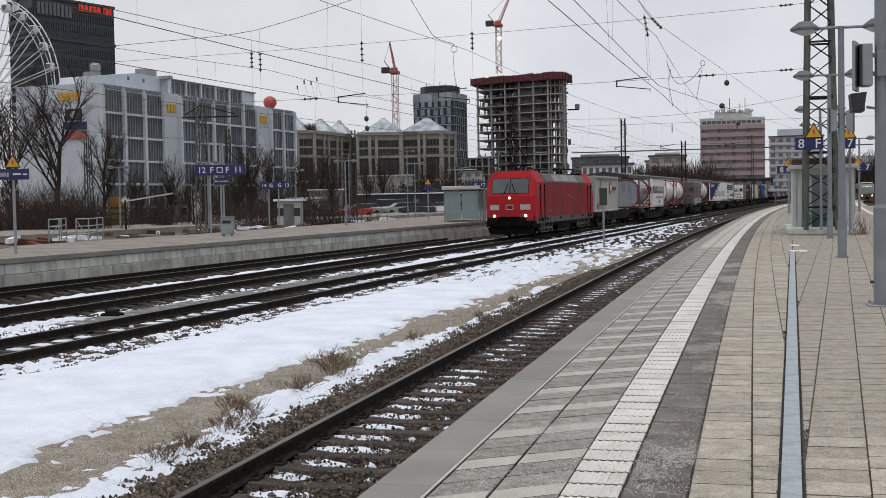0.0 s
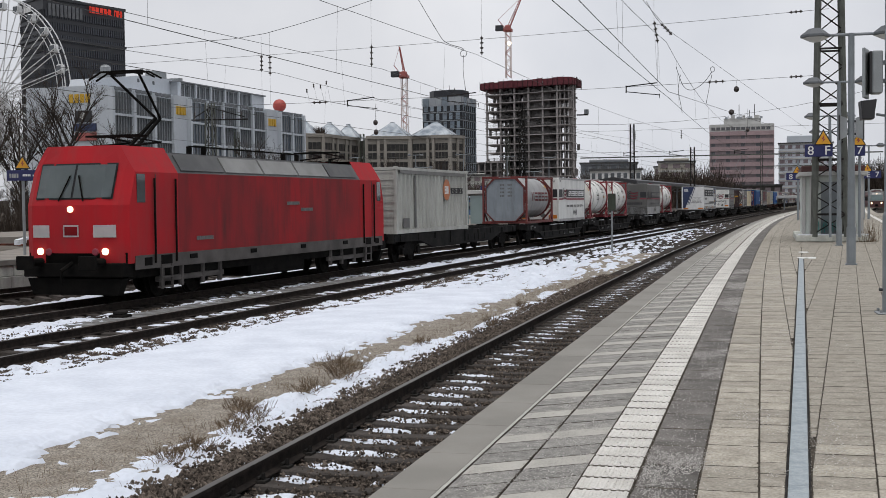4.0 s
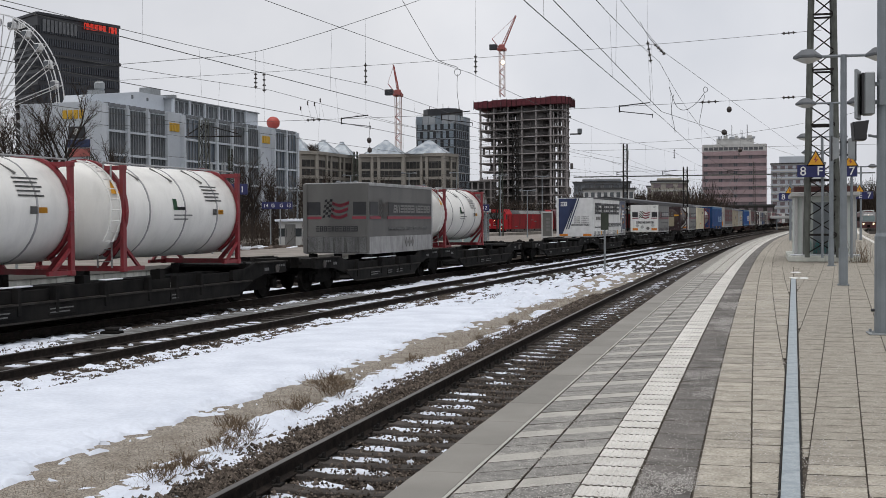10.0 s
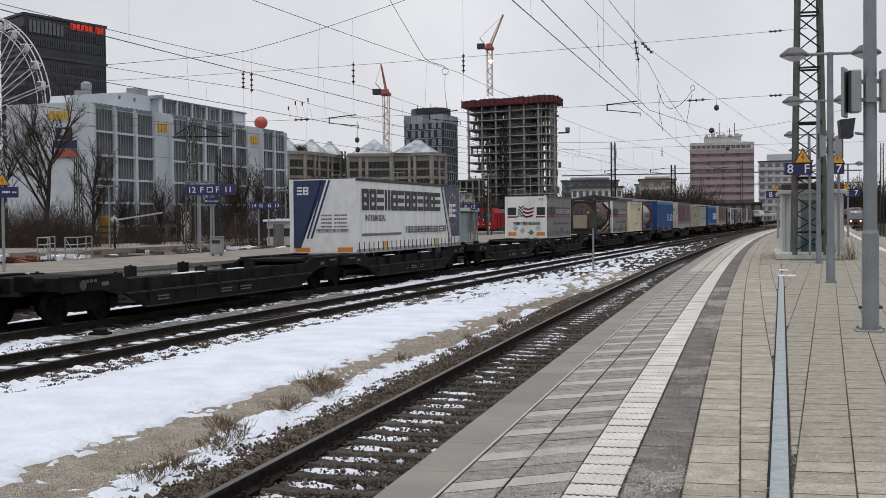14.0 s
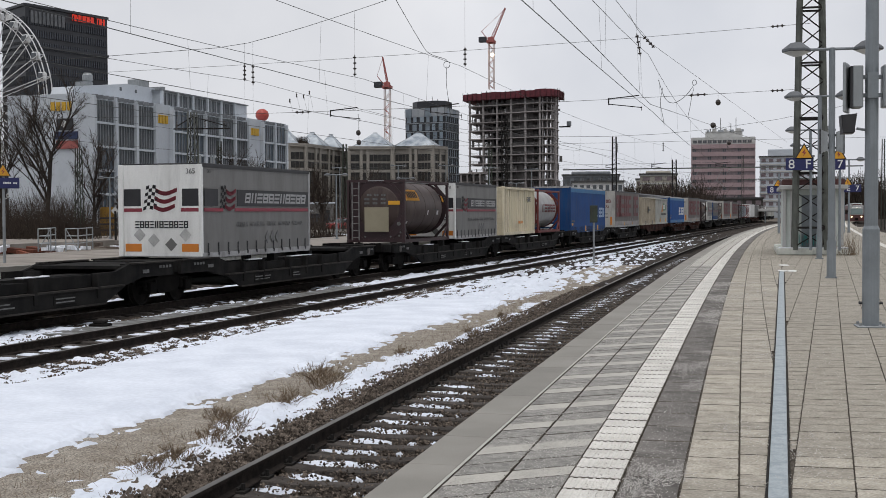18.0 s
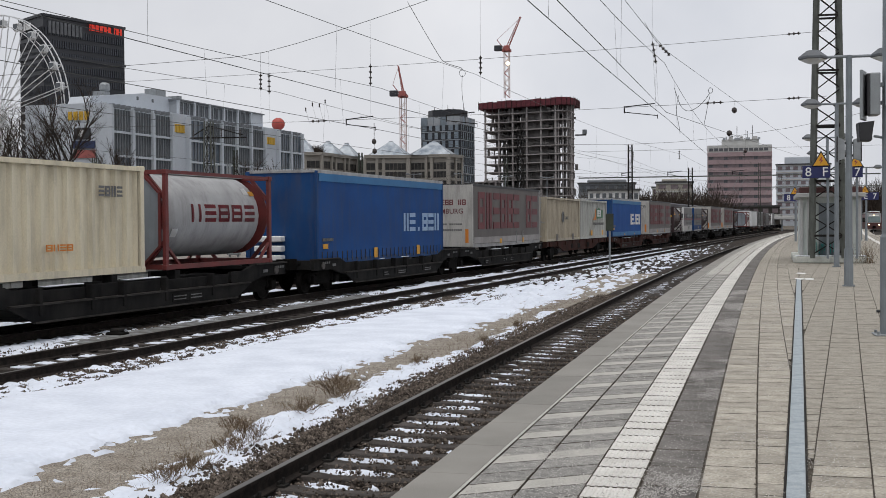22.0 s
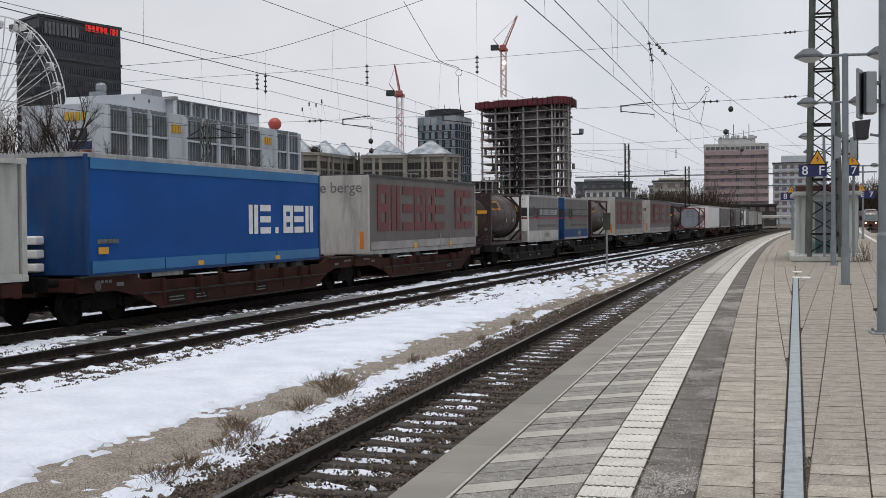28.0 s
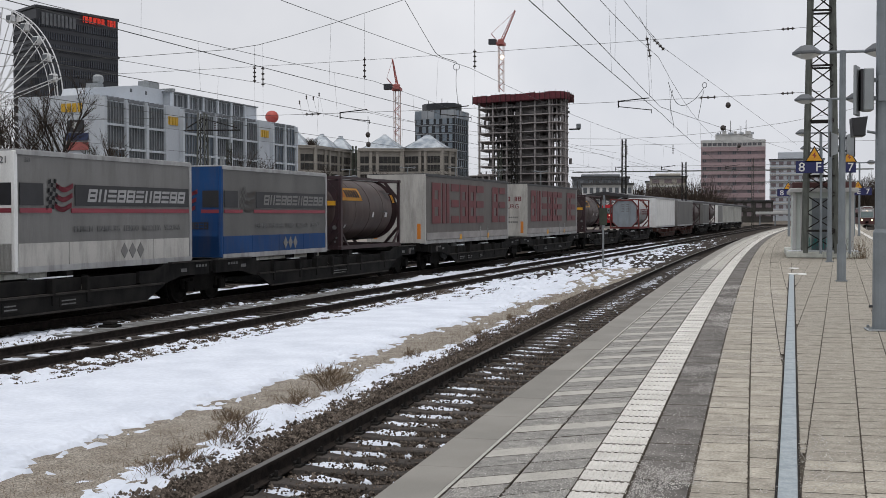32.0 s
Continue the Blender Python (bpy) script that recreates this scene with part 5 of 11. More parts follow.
def locomotive(label, tone=1, raised=False):
    """A four axle electric locomotive: shell, roof, cabs, bogies, pantographs."""
    top = thing("locomotive", label, "locomotive")
    h = 8.72
    zs = [0.98, 1.25, 1.6, 2.0, 2.4, 2.6, 2.9, 3.2, 3.45, 3.7, 3.85]
    def half(z):
        return 1.45 if z <= 3.2 else 1.45 - (z - 3.2) * 0.62
    def face(x, z, e=0.0):
        return -h - e + (0 if z < 2.4 else (z - 2.4) * 0.34) + 0.30 * (abs(x) / 1.45) ** 4 + 0.02 * max(0, 1.6 - z)
    xs = [-1, -0.85, -0.5, 0, 0.5, 0.85, 1]
    for end, name in ((1, "front_cab"), (-1, "rear_cab")):
        b = bmesh.new()
        grid = [[b.verts.new((u * half(z), end * face(u * half(z), z), z)) for u in xs] for z in zs]
        for j in range(len(zs) - 1):
            for i in range(6):
                q = (grid[j][i], grid[j][i + 1], grid[j + 1][i + 1], grid[j + 1][i])
                b.faces.new(q if end > 0 else q[::-1])
        depth = 2.55
        for s, i in ((-1, 0), (1, 6)):
            back = [b.verts.new((s * half(z), end * (-h + depth), z)) for z in zs]
            for j in range(len(zs) - 1):
                q = (grid[j][i], back[j], back[j + 1], grid[j + 1][i])
                b.faces.new(q if s * end < 0 else q[::-1])
        ra, rb = grid[-1], [b.verts.new((u * half(3.85), end * (-h + depth), 3.85)) for u in xs]
        for i in range(6):
            b.faces.new((ra[i], ra[i + 1], rb[i + 1], rb[i]))
        bmesh.ops.recalc_face_normals(b, faces=b.faces)
        cab = part(name, b, M["loco red"], top, "bright red cab with a raked windscreen")
        def panel(pname, x0, x1, z0, z1, material, e=0.012, lab=""):
            b2 = bmesh.new()
            n = 4
            lo, hi = [], []
            for i in range(n + 1):
                x = x0 + (x1 - x0) * i / n
                lo.append(b2.verts.new((x, end * face(x, z0, e), z0)))
                hi.append(b2.verts.new((x, end * face(x, z1, e), z1)))
            for i in range(n):
                b2.faces.new((lo[i], lo[i + 1], hi[i + 1], hi[i]))
            bmesh.ops.solidify(b2, geom=b2.faces[:], thickness=-0.02 * end)
            bmesh.ops.recalc_face_normals(b2, faces=b2.faces)
            return part(pname, b2, material, cab, lab)
        panel("windscreen_frame", -1.09, 1.09, 2.54, 3.42, M["band dark"], 0.008)
        panel("windscreen", -1.05, -0.03, 2.58, 3.38, M["cab glass"], 0.02)
        panel("windscreen", 0.03, 1.05, 2.58, 3.38, M["cab glass"], 0.02)
        panel("apron", -1.4, 1.4, 0.985, 1.24, M["under"], 0.01, "black apron below the lamps")
        panel("panel", -1.18, -0.62, 1.62, 1.92, M["white sign"], 0.014, "white reflective panel")
        panel("panel", 0.62, 1.18, 1.62, 1.92, M["white sign"], 0.014, "white reflective panel")
        panel("emblem", -0.22, 0.22, 1.63, 1.92, M["letter white"], 0.014, "plain white framed emblem")
        panel("emblem", -0.18, 0.18, 1.67, 1.88, M["loco red"], 0.018)
        for s in (-1, 1):
            b2 = bmesh.new()
            y = end * face(s * 0.92, 1.28, 0.03)
            lathe(b2, ((0.085, 0), (0.085, 0.05), (0.065, 0.07)), m=Matrix.Translation((s * 0.92, y + 0.04 * end, 1.28)) @ Matrix.Rotation(end * math.pi / 2, 4, "X"), seg=14)
            part("headlamp", b2, M["lamp"] if end > 0 else M["window"], cab, "lit round headlamp" if end > 0 else "")
            b2 = bmesh.new()
            lathe(b2, ((0.09, 0), (0.09, 0.05), (0.07, 0.06)), m=Matrix.Translation((s * 0.66, y + 0.03 * end, 1.27)) @ Matrix.Rotation(end * math.pi / 2, 4, "X"), seg=12)
            part("tail_lamp", b2, M["band red"], cab)
            # wiper
            b2 = bmesh.new()
            beam(b2, (s * 0.35, end * face(s * 0.35, 2.5, 0.04), 2.5), (s * 0.12, end * face(s * 0.12, 3.1, 0.05), 3.12), 0.03)
            part("wiper", b2, M["under"], cab)
            # side window, grab rails, door line
            for k in (0,):
                ya, yb = (-h + 0.62, -h + 0.98) if end > 0 else (h - 0.98, h - 0.62)
                part("side_window", bbox(s * 1.455 - 0.01, s * 1.455 + 0.008, ya, yb, 2.45, 3.15), M["window"], cab)
                for yy in (1.35, 2.35):
                    b2 = bmesh.new()
                    rod(b2, (s * 1.50, end * (-h + yy), 0.95), (s * 1.50, end * (-h + yy), 3.05), 0.03, seg=6)
                    part("grab_rail", b2, M["under"], cab)
                part("door_gap", bbox(s * 1.452 - 0.01, s * 1.452 + 0.006, min(end * (-h + 1.45), end * (-h + 1.48)), max(end * (-h + 1.45), end * (-h + 1.48)), 1.0, 3.15), M["band dark"], cab)
        b2 = bmesh.new()
        y = end * face(0, 2.42, 0.03)
        lathe(b2, ((0.075, 0), (0.075, 0.05), (0.055, 0.07)), m=Matrix.Translation((0, y + 0.03 * end, 2.30)) @ Matrix.Rotation(end * math.pi / 2, 4, "X"), seg=14)
        part("headlamp", b2, M["lamp"] if end > 0 else M["window"], cab, "lit round headlamp" if end > 0 else "")
        # buffer beam, buffers, snow plough, coupling
        b2 = bmesh.new()
        box(b2, -1.4, 1.4, min(end * (-h), end * (-h + 0.5)), max(end * (-h), end * (-h + 0.5)), 0.66, 1.0, bevel=0.02)
        pl = ((-1.35, 0.62), (1.35, 0.62), (1.2, 0.22), (-1.2, 0.22))
        extrude(b2, pl, min(end * (-h + 0.1), end * (-h + 0.35)), max(end * (-h + 0.1), end * (-h + 0.35)))
        part("buffer_beam", b2, M["under"], top)
        buffers(top, end * -h, -end)
        b2 = bmesh.new()
        rod(b2, (0, end * -h, 1.0), (0, end * (-h - 0.45), 0.82), 0.05, seg=6)
        rod(b2, (0, end * (-h - 0.45), 0.82), (0, end * (-h - 0.42), 0.5), 0.04, seg=6)
        part("coupling", b2, M["under"], top)
    # machine room sides: dusty red with a grey foot
    y0, y1 = -h + 2.55, h - 2.55
    for s in (-1, 1):
        b = bmesh.new()
        box(b, s * 1.45 - 0.03, s * 1.45, y0, y1, 1.15, 3.2) if s > 0 else box(b, s * 1.45, s * 1.45 + 0.03, y0, y1, 1.15, 3.2)
        part("side_wall", b, M["loco grime"], top, "side wall stained grey by brake dust")
        part("foot_panel", bbox(s * 1.452 - 0.02, s * 1.452 + 0.02, -h + 0.5, h - 0.5, 0.82, 1.16), M["skirt"], top, "grey dusty skirt")
        b = bmesh.new()
        v = [b.verts.new(p) for p in ((s * 1.45, y0, 3.2), (s * 1.45, y1, 3.2), (s * 1.12, y1, 3.72), (s * 1.12, y0, 3.72))]
        b.faces.new(v if s < 0 else v[::-1])
        bmesh.ops.recalc_face_normals(b, faces=b.faces)
        part("roof_shoulder", b, M["loco dark"], top)
        for k in range(5):
            a = y0 + 0.2 + (y1 - y0 - 0.4) * k / 5
            m4 = Matrix.Translation((s * 1.30, 0, 3.46)) @ Matrix.Rotation(s * 0.565 - (0 if s > 0 else 0), 4, "Y")
            b = bmesh.new()
            c = a + (y1 - y0 - 0.4) / 5 - 0.12
            box(b, -0.015, 0.03, a, c, -0.24, 0.24, m=Matrix.Translation((s * 1.29, 0, 3.46)) @ Matrix.Rotation(-s * 0.565, 4, "Y"))
            part("vent_panel", b, M["loco grey"] if k in (1, 2, 3) else M["loco dark"], top)
        for k in range(4):
            part("step", bbox(s * 1.46 - 0.04, s * 1.46 + 0.04, y0 + 0.5 + k * 3.4, y0 + 0.85 + k * 3.4, 0.98, 1.1), M["under"], top)
        for q in (-1, 1):
            # steps under the cab doors, vents and sand boxes along the skirt
            b = bmesh.new()
            yc = q * (h - 1.9)
            for e in (-0.24, 0.24):
                beam(b, (s * 1.47, yc + e, 0.28), (s * 1.47, yc + e, 0.9), 0.05)
            for z in (0.3, 0.55, 0.8):
                box(b, s * 1.45 - 0.1, s * 1.45 + 0.06, yc - 0.26, yc + 0.26, z, z + 0.035)
            part("cab_steps", b, M["skirt"], top, "steel steps below the cab door")
            part("skirt_vent", bbox(s * 1.476 - 0.012, s * 1.476 + 0.006, q * (h - 1.05) - 0.17, q * (h - 1.05) + 0.17, 0.9, 1.1), M["under"], top)
            part("skirt_vent", bbox(s * 1.476 - 0.012, s * 1.476 + 0.006, yc - 0.26, yc + 0.26, 0.9, 1.13), M["under"], top)
            b = bmesh.new()
            for e in (-1.5, -0.55, 0.55, 1.5):
                rod(b, (s * 1.30, q * 5.3 + e, 0.30), (s * 1.30, q * 5.3 + e, 0.82), 0.075, seg=8)
            box(b, s * 1.28 - 0.06, s * 1.28 + 0.06, q * 5.3 - 1.7, q * 5.3 + 1.7, 0.44, 0.58, bevel=0.02)
            part("bogie_springs", b, M["skirt"], top, "dusty spring posts of the bogie")
    part("roof", bbox(-1.12, 1.12, y0 - 0.05, y1 + 0.05, 3.66, 3.74), M["loco dark"], top)
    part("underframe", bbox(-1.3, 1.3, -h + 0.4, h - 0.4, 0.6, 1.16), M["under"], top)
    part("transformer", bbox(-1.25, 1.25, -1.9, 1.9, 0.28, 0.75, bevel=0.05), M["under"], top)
    for k in (-5.3, 5.3):
        bo = bogie(top, k)
    b = bmesh.new()
    for k in (-6.2, 6.2):
        for s in (-0.55, 0.55):
            beam(b, (s, k - 0.5, 3.92), (s * 0.8, k + 0.9, 4.06), 0.05)
            beam(b, (s * 0.8, k + 0.9, 4.06), (s * 0.4, k - 0.6, 4.15), 0.04)
            rod(b, (s, k - 0.6, 3.74), (s, k - 0.6, 3.94), 0.06, seg=6)
        box(b, -0.8, 0.8, k - 0.7, k - 0.62, 4.14, 4.19)
        box(b, -0.8, 0.8, k - 0.35, k - 0.27, 4.14, 4.19)
    for k in (-3.6, -2.8, 2.4, 3.4):
        rod(b, (0.3, k, 3.74), (0.3, k, 4.02), 0.08, seg=8)
    beam(b, (0.3, -3.6, 4.02), (0.3, 3.4, 4.02), 0.04)
    part("pantograph", b, M["under"], top)
    if raised:
        b = bmesh.new()
        for s in (-0.12, 0.12):
            beam(b, (s, -5.9, 3.95), (s * 0.6, -4.7, 4.75), 0.07)
        for s in (-1, 1):
            beam(b, (s * 0.07, -4.7, 4.75), (s * 0.42, -6.25, 5.78), 0.05)
            for q in (-6.42, -6.1):
                beam(b, (0, q, 5.85), (s * 0.62, q, 5.85), 0.05)
                beam(b, (s * 0.62, q, 5.85), (s * 0.98, q, 5.66), 0.04)
        for s in (-0.4, 0.4):
            beam(b, (s, -6.45, 5.8), (s, -6.07, 5.8), 0.04)
        part("pantograph_arm", b, M["under"], top, "raised pantograph arm with contact strips")
    for k, (y, z) in enumerate(((-5.3, 1.45), (0.2, 2.35), (1.2, 2.15))):
        letters(top, y, y + 0.9, z, z + 0.1, 1.47, 8, M["chalk"], seed=k, name="stencil")
    return top

rider(locomotive("red four axle electric freight locomotive with lit headlamps", raised=True), 8.72)

# wagons
twins = ((38.05, 74.13, 55.16, "wagon"), (74.73, 103.69, 88.59, "wagon"), (104.49, 137.89, 121.63, "wagon"), (138.39, 169.23, 153.71, "wagon"),
         (169.82, 203.92, 187.20, "wagon"), (204.43, 237.33, 220.98, "wagon"), (257.71, 291.56, 274.91, "wagon brown"), (292.18, 326.61, 308.91, "wagon"),
         (327.11, 359.51, 343.01, "wagon"), (360.01, 393.11, 376.61, "wagon"), (393.61, 426.51, 410.11, "wagon brown"), (427.01, 459.61, 443.11, "wagon"),
         (460.11, 499.61, 479.61, "wagon"))
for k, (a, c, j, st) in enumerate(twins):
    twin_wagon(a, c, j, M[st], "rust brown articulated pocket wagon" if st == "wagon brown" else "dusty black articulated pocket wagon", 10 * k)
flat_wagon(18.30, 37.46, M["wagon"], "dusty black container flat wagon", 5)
flat_wagon(237.74, 257.20, M["wagon brown"], "brown container flat wagon", 6)

# 1: pale ribbed box container
c1 = container(9.1, 2.62, M["grey steel box"], "dirty pale grey corrugated steel container", 23.69, pitch=0.45, depth=0.075, ends="ribs")
plate(c1, "roof_cover", 1.25, -4.2, 4.2, FLOOR + 2.36, FLOOR + 2.6, M["tarp grey"], "grey rolled roof cover")
b = bmesh.new()
lathe(b, ((0.46, 0), (0.46, 0.008), (0.01, 0.008)), m=Matrix.Translation((1.245, 1.6, FLOOR + 1.75)) @ Matrix.Rotation(math.pi / 2, 4, "Y"), seg=28)
part("logo", b, M["logo orange"], c1, "round orange logo")
letters(c1, 1.3, 1.85, FLOOR + 1.57, FLOOR + 1.92, 1.256, 2, M["letter white"], seed=2, name="logo")
letters(c1, 2.15, 3.85, FLOOR + 1.58, FLOOR + 1.84, 1.26, 9, M["band dark"], seed=3)
plate(c1, "door_seam", 1.255, -2.55, -2.35, FLOOR + 0.2, FLOOR + 2.3, M["tarp dark"], "dark streak of dirt below the roof")
plate(c1, "patch", 1.26, -3.9, -3.2, FLOOR + 0.22, FLOOR + 0.6, M["tarp dark"])

# 2: pale grey tank in a red frame, and its twin further back
def red_tank(L, back):
    t, barrel, (h, w, z0, z1, zc, r) = tank(L, "pale grey tank in a red frame with octagonal end plate", back, M["tank grey"], M["frame dull"], M["octagon"], rings=False, ladder=False)
    barrel_letters(barrel, zc, r, -h + 1.35, h - 0.85, -9, 15, 5, M["frame red"])
    on_barrel(barrel, "label", zc, r, -h + 0.55, -h + 0.85, -30, -18, M["white sign"])
    on_barrel(barrel, "label", zc, r, h - 1.3, h - 1.0, 32, 44, M["white sign"])
    on_barrel(barrel, "label", zc, r, h - 0.95, h - 0.65, 30, 38, M["yellow"])
    return t
red_tank(6.06, 42.27)
red_tank(6.06, 199.35)
red_tank(6.06, 387.91)

# swap bodies with dark bands
M["faded placard"] = mat("faded placard", (0.47, 0.47, 0.455), (0.36, 0.36, 0.35), 4, 0.6, grain=0.2)
CITIES = "BREMEN   HAMBURG   LEMGO   MODENA   VERONA"
def flag(parent, put, red, dark):
    """A plain waving flag: three bent stripes, and chequers at the hoist; put takes (u, v) from 0 to 1 onto the wall."""
    wave = lambda u: 0.09 * math.sin(6.5 * u + 0.4)
    for j in range(3):
        b = bmesh.new()
        row = []
        for i in range(9):
            u = 0.36 + 0.08 * i
            c = 0.17 + 0.29 * j + wave(u) + 0.04
            row.append((b.verts.new(put(u + 0.12 * c - 0.1, c - 0.075)), b.verts.new(put(u + 0.12 * c - 0.1, c + 0.075))))
        for p, q in zip(row, row[1:]):
            b.faces.new((p[0], q[0], q[1], p[1]))
        bmesh.ops.solidify(b, geom=b.faces[:], thickness=0.004)
        part("flag_stripe", b, red, parent)
    b = bmesh.new()
    for i in range(4):
        for j in range(7):
            if (i + j) % 2 == 0:
                q = []
                for du, dv in ((0, 0), (1, 0), (1, 1), (0, 1)):
                    u, v = 0.1 * (i + du), 0.06 + 0.125 * (j + dv)
                    q.append(b.verts.new(put(u + 0.12 * v - 0.04, v + wave(u))))
                b.faces.new(q)
    bmesh.ops.solidify(b, geom=b.faces[:], thickness=0.004)
    part("flag_chequer", b, dark, parent, "chequers of a plain flag emblem")["kind"] = "stuff"

def banded(L, back, front, side, label, lower=None, straps=0, seed=0, number="", H=2.62, roof=None, clean=True):
    t, (h, w, z0, z1) = body("swap_body", "swap body", L, H, front, side, roof or M["alu"], label, back, lower=lower, straps=straps, seed=seed)
    x = w + 0.012
    a = -h + 0.12
    dark = M["band dark"]
    plate(t, "band", x, a, a + L * 0.11, z1 - 1.18, z1 - 0.7, dark, "charcoal band")
    plate(t, "band", x, a + L * 0.27, h - 0.12, z1 - 1.18, z1 - 0.7, dark, "charcoal band")
    plate(t, "stripe", x, a, a + L * 0.15, z1 - 1.34, z1 - 1.24, M["band red"])
    plate(t, "stripe", x, a + L * 0.25, h - 0.12, z1 - 1.34, z1 - 1.24, M["band red"])
    flag(t, lambda u, v: (x + 0.004, a + L * 0.125 + L * 0.135 * u, z1 - 1.36 + 0.76 * v), M["band red"] if clean else M["tarp brown"], dark if clean else M["tarp grey"])
    letters(t, a + L * 0.33, h - 0.35, z1 - 1.09, z1 - 0.79, x + 0.006, 11, M["tarp grey"] if not clean else M["letter white"] if side == M["white body"] else M["letter silver"], seed=2, lean=0.25)
    side_text(t, CITIES, 0.2, 0.1 * L, z1 - 1.78, x + 0.002, M["letter grey"])
    b = bmesh.new()
    for k in range(3):
        diamond(b, x, 0.06 * L + 0.36 * k, (z0 + 0.36) if lower is not None else z1 - 2.12, 0.19)
    part("placard", b, M["tarp grey"] if lower is not None else M["letter grey"], t)
    y = -h
    fplate(t, "band", y, -w + 0.06, -w + 0.62, z1 - 1.18, z1 - 0.7, dark)
    fplate(t, "band", y, w - 0.62, w - 0.06, z1 - 1.18, z1 - 0.7, dark)
    fplate(t, "stripe", y, -w + 0.06, -w + 0.66, z1 - 1.34, z1 - 1.24, M["band red"])
    fplate(t, "stripe", y, w - 0.66, w - 0.06, z1 - 1.34, z1 - 1.24, M["band red"])
    flag(t, lambda u, v: (-0.55 + 1.05 * u, y - 0.006, z1 - 1.38 + 0.78 * v), M["band red"], dark)
    fletters(t, -0.85, 0.85, z1 - 1.80, z1 - 1.60, y - 0.002, 11, M["band dark"], seed=4)
    for k, (xx, zz) in enumerate(((-0.7, 1.99), (-0.25, 2.14), (0.3, 2.26), (0.75, 1.99)) if lower is None else ()):
        b = bmesh.new()
        extrude(b, ((xx - 0.19, z1 - zz), (xx, z1 - zz - 0.19), (xx + 0.19, z1 - zz), (xx, z1 - zz + 0.19)), y - 0.006, y + 0.004)
        bmesh.ops.recalc_face_normals(b, faces=b.faces)
        part("placard", b, M["tarp grey"] if k == 2 else M["faded placard"], t)
    if lower is not None:
        fplate(t, "lower_wall", y + 0.004, -w + 0.05, w - 0.05, z0 + 0.04, z0 + 0.62, lower, "pale lower front wall")
    for s in (() if lower is not None else (-1, 1)):
        fplate(t, "reflector", y, s * 0.9 - 0.26, s * 0.9 + 0.26, z0 + 0.16, z0 + 0.38, M["orange"])
    if number:
        face_text(t, number, 0.2, w - 0.35, z1 - 0.28, y - 0.006, M["letter grey"])
        side_text(t, number, 0.14, -h + 0.4, z1 - 0.25, x, M["letter grey"])
    return t

banded(7.45, 50.48, M["white body"], M["white body"], "white swap body with charcoal bands and a red stripe", seed=1, number="351")
banded(7.3, 84.20, M["tarp dark"], M["tarp dark"], "grimy dark grey curtain swap body with pale lower boards", lower=M["alu"], seed=2, clean=False)
banded(7.3, 158.88, M["white body"], M["tarp grey"], "grey curtain swap body with a white front wall", straps=12, seed=3, number="365", roof=M["band dark"])
banded(7.3, 182.89, M["white body"], M["tarp grey"], "grey curtain swap body with a white front wall", straps=12, seed=4, number="370", roof=M["band dark"])
banded(7.3, 304.22, M["white body"], M["tarp grey"], "grey curtain swap body with white lower boards", lower=M["dirty white"], seed=5, number="321")
banded(7.35, 313.30, M["blue steel"], M["tarp dark"], "dark curtain swap body with a blue front and blue lower boards", lower=M["blue steel"], seed=6, clean=False)

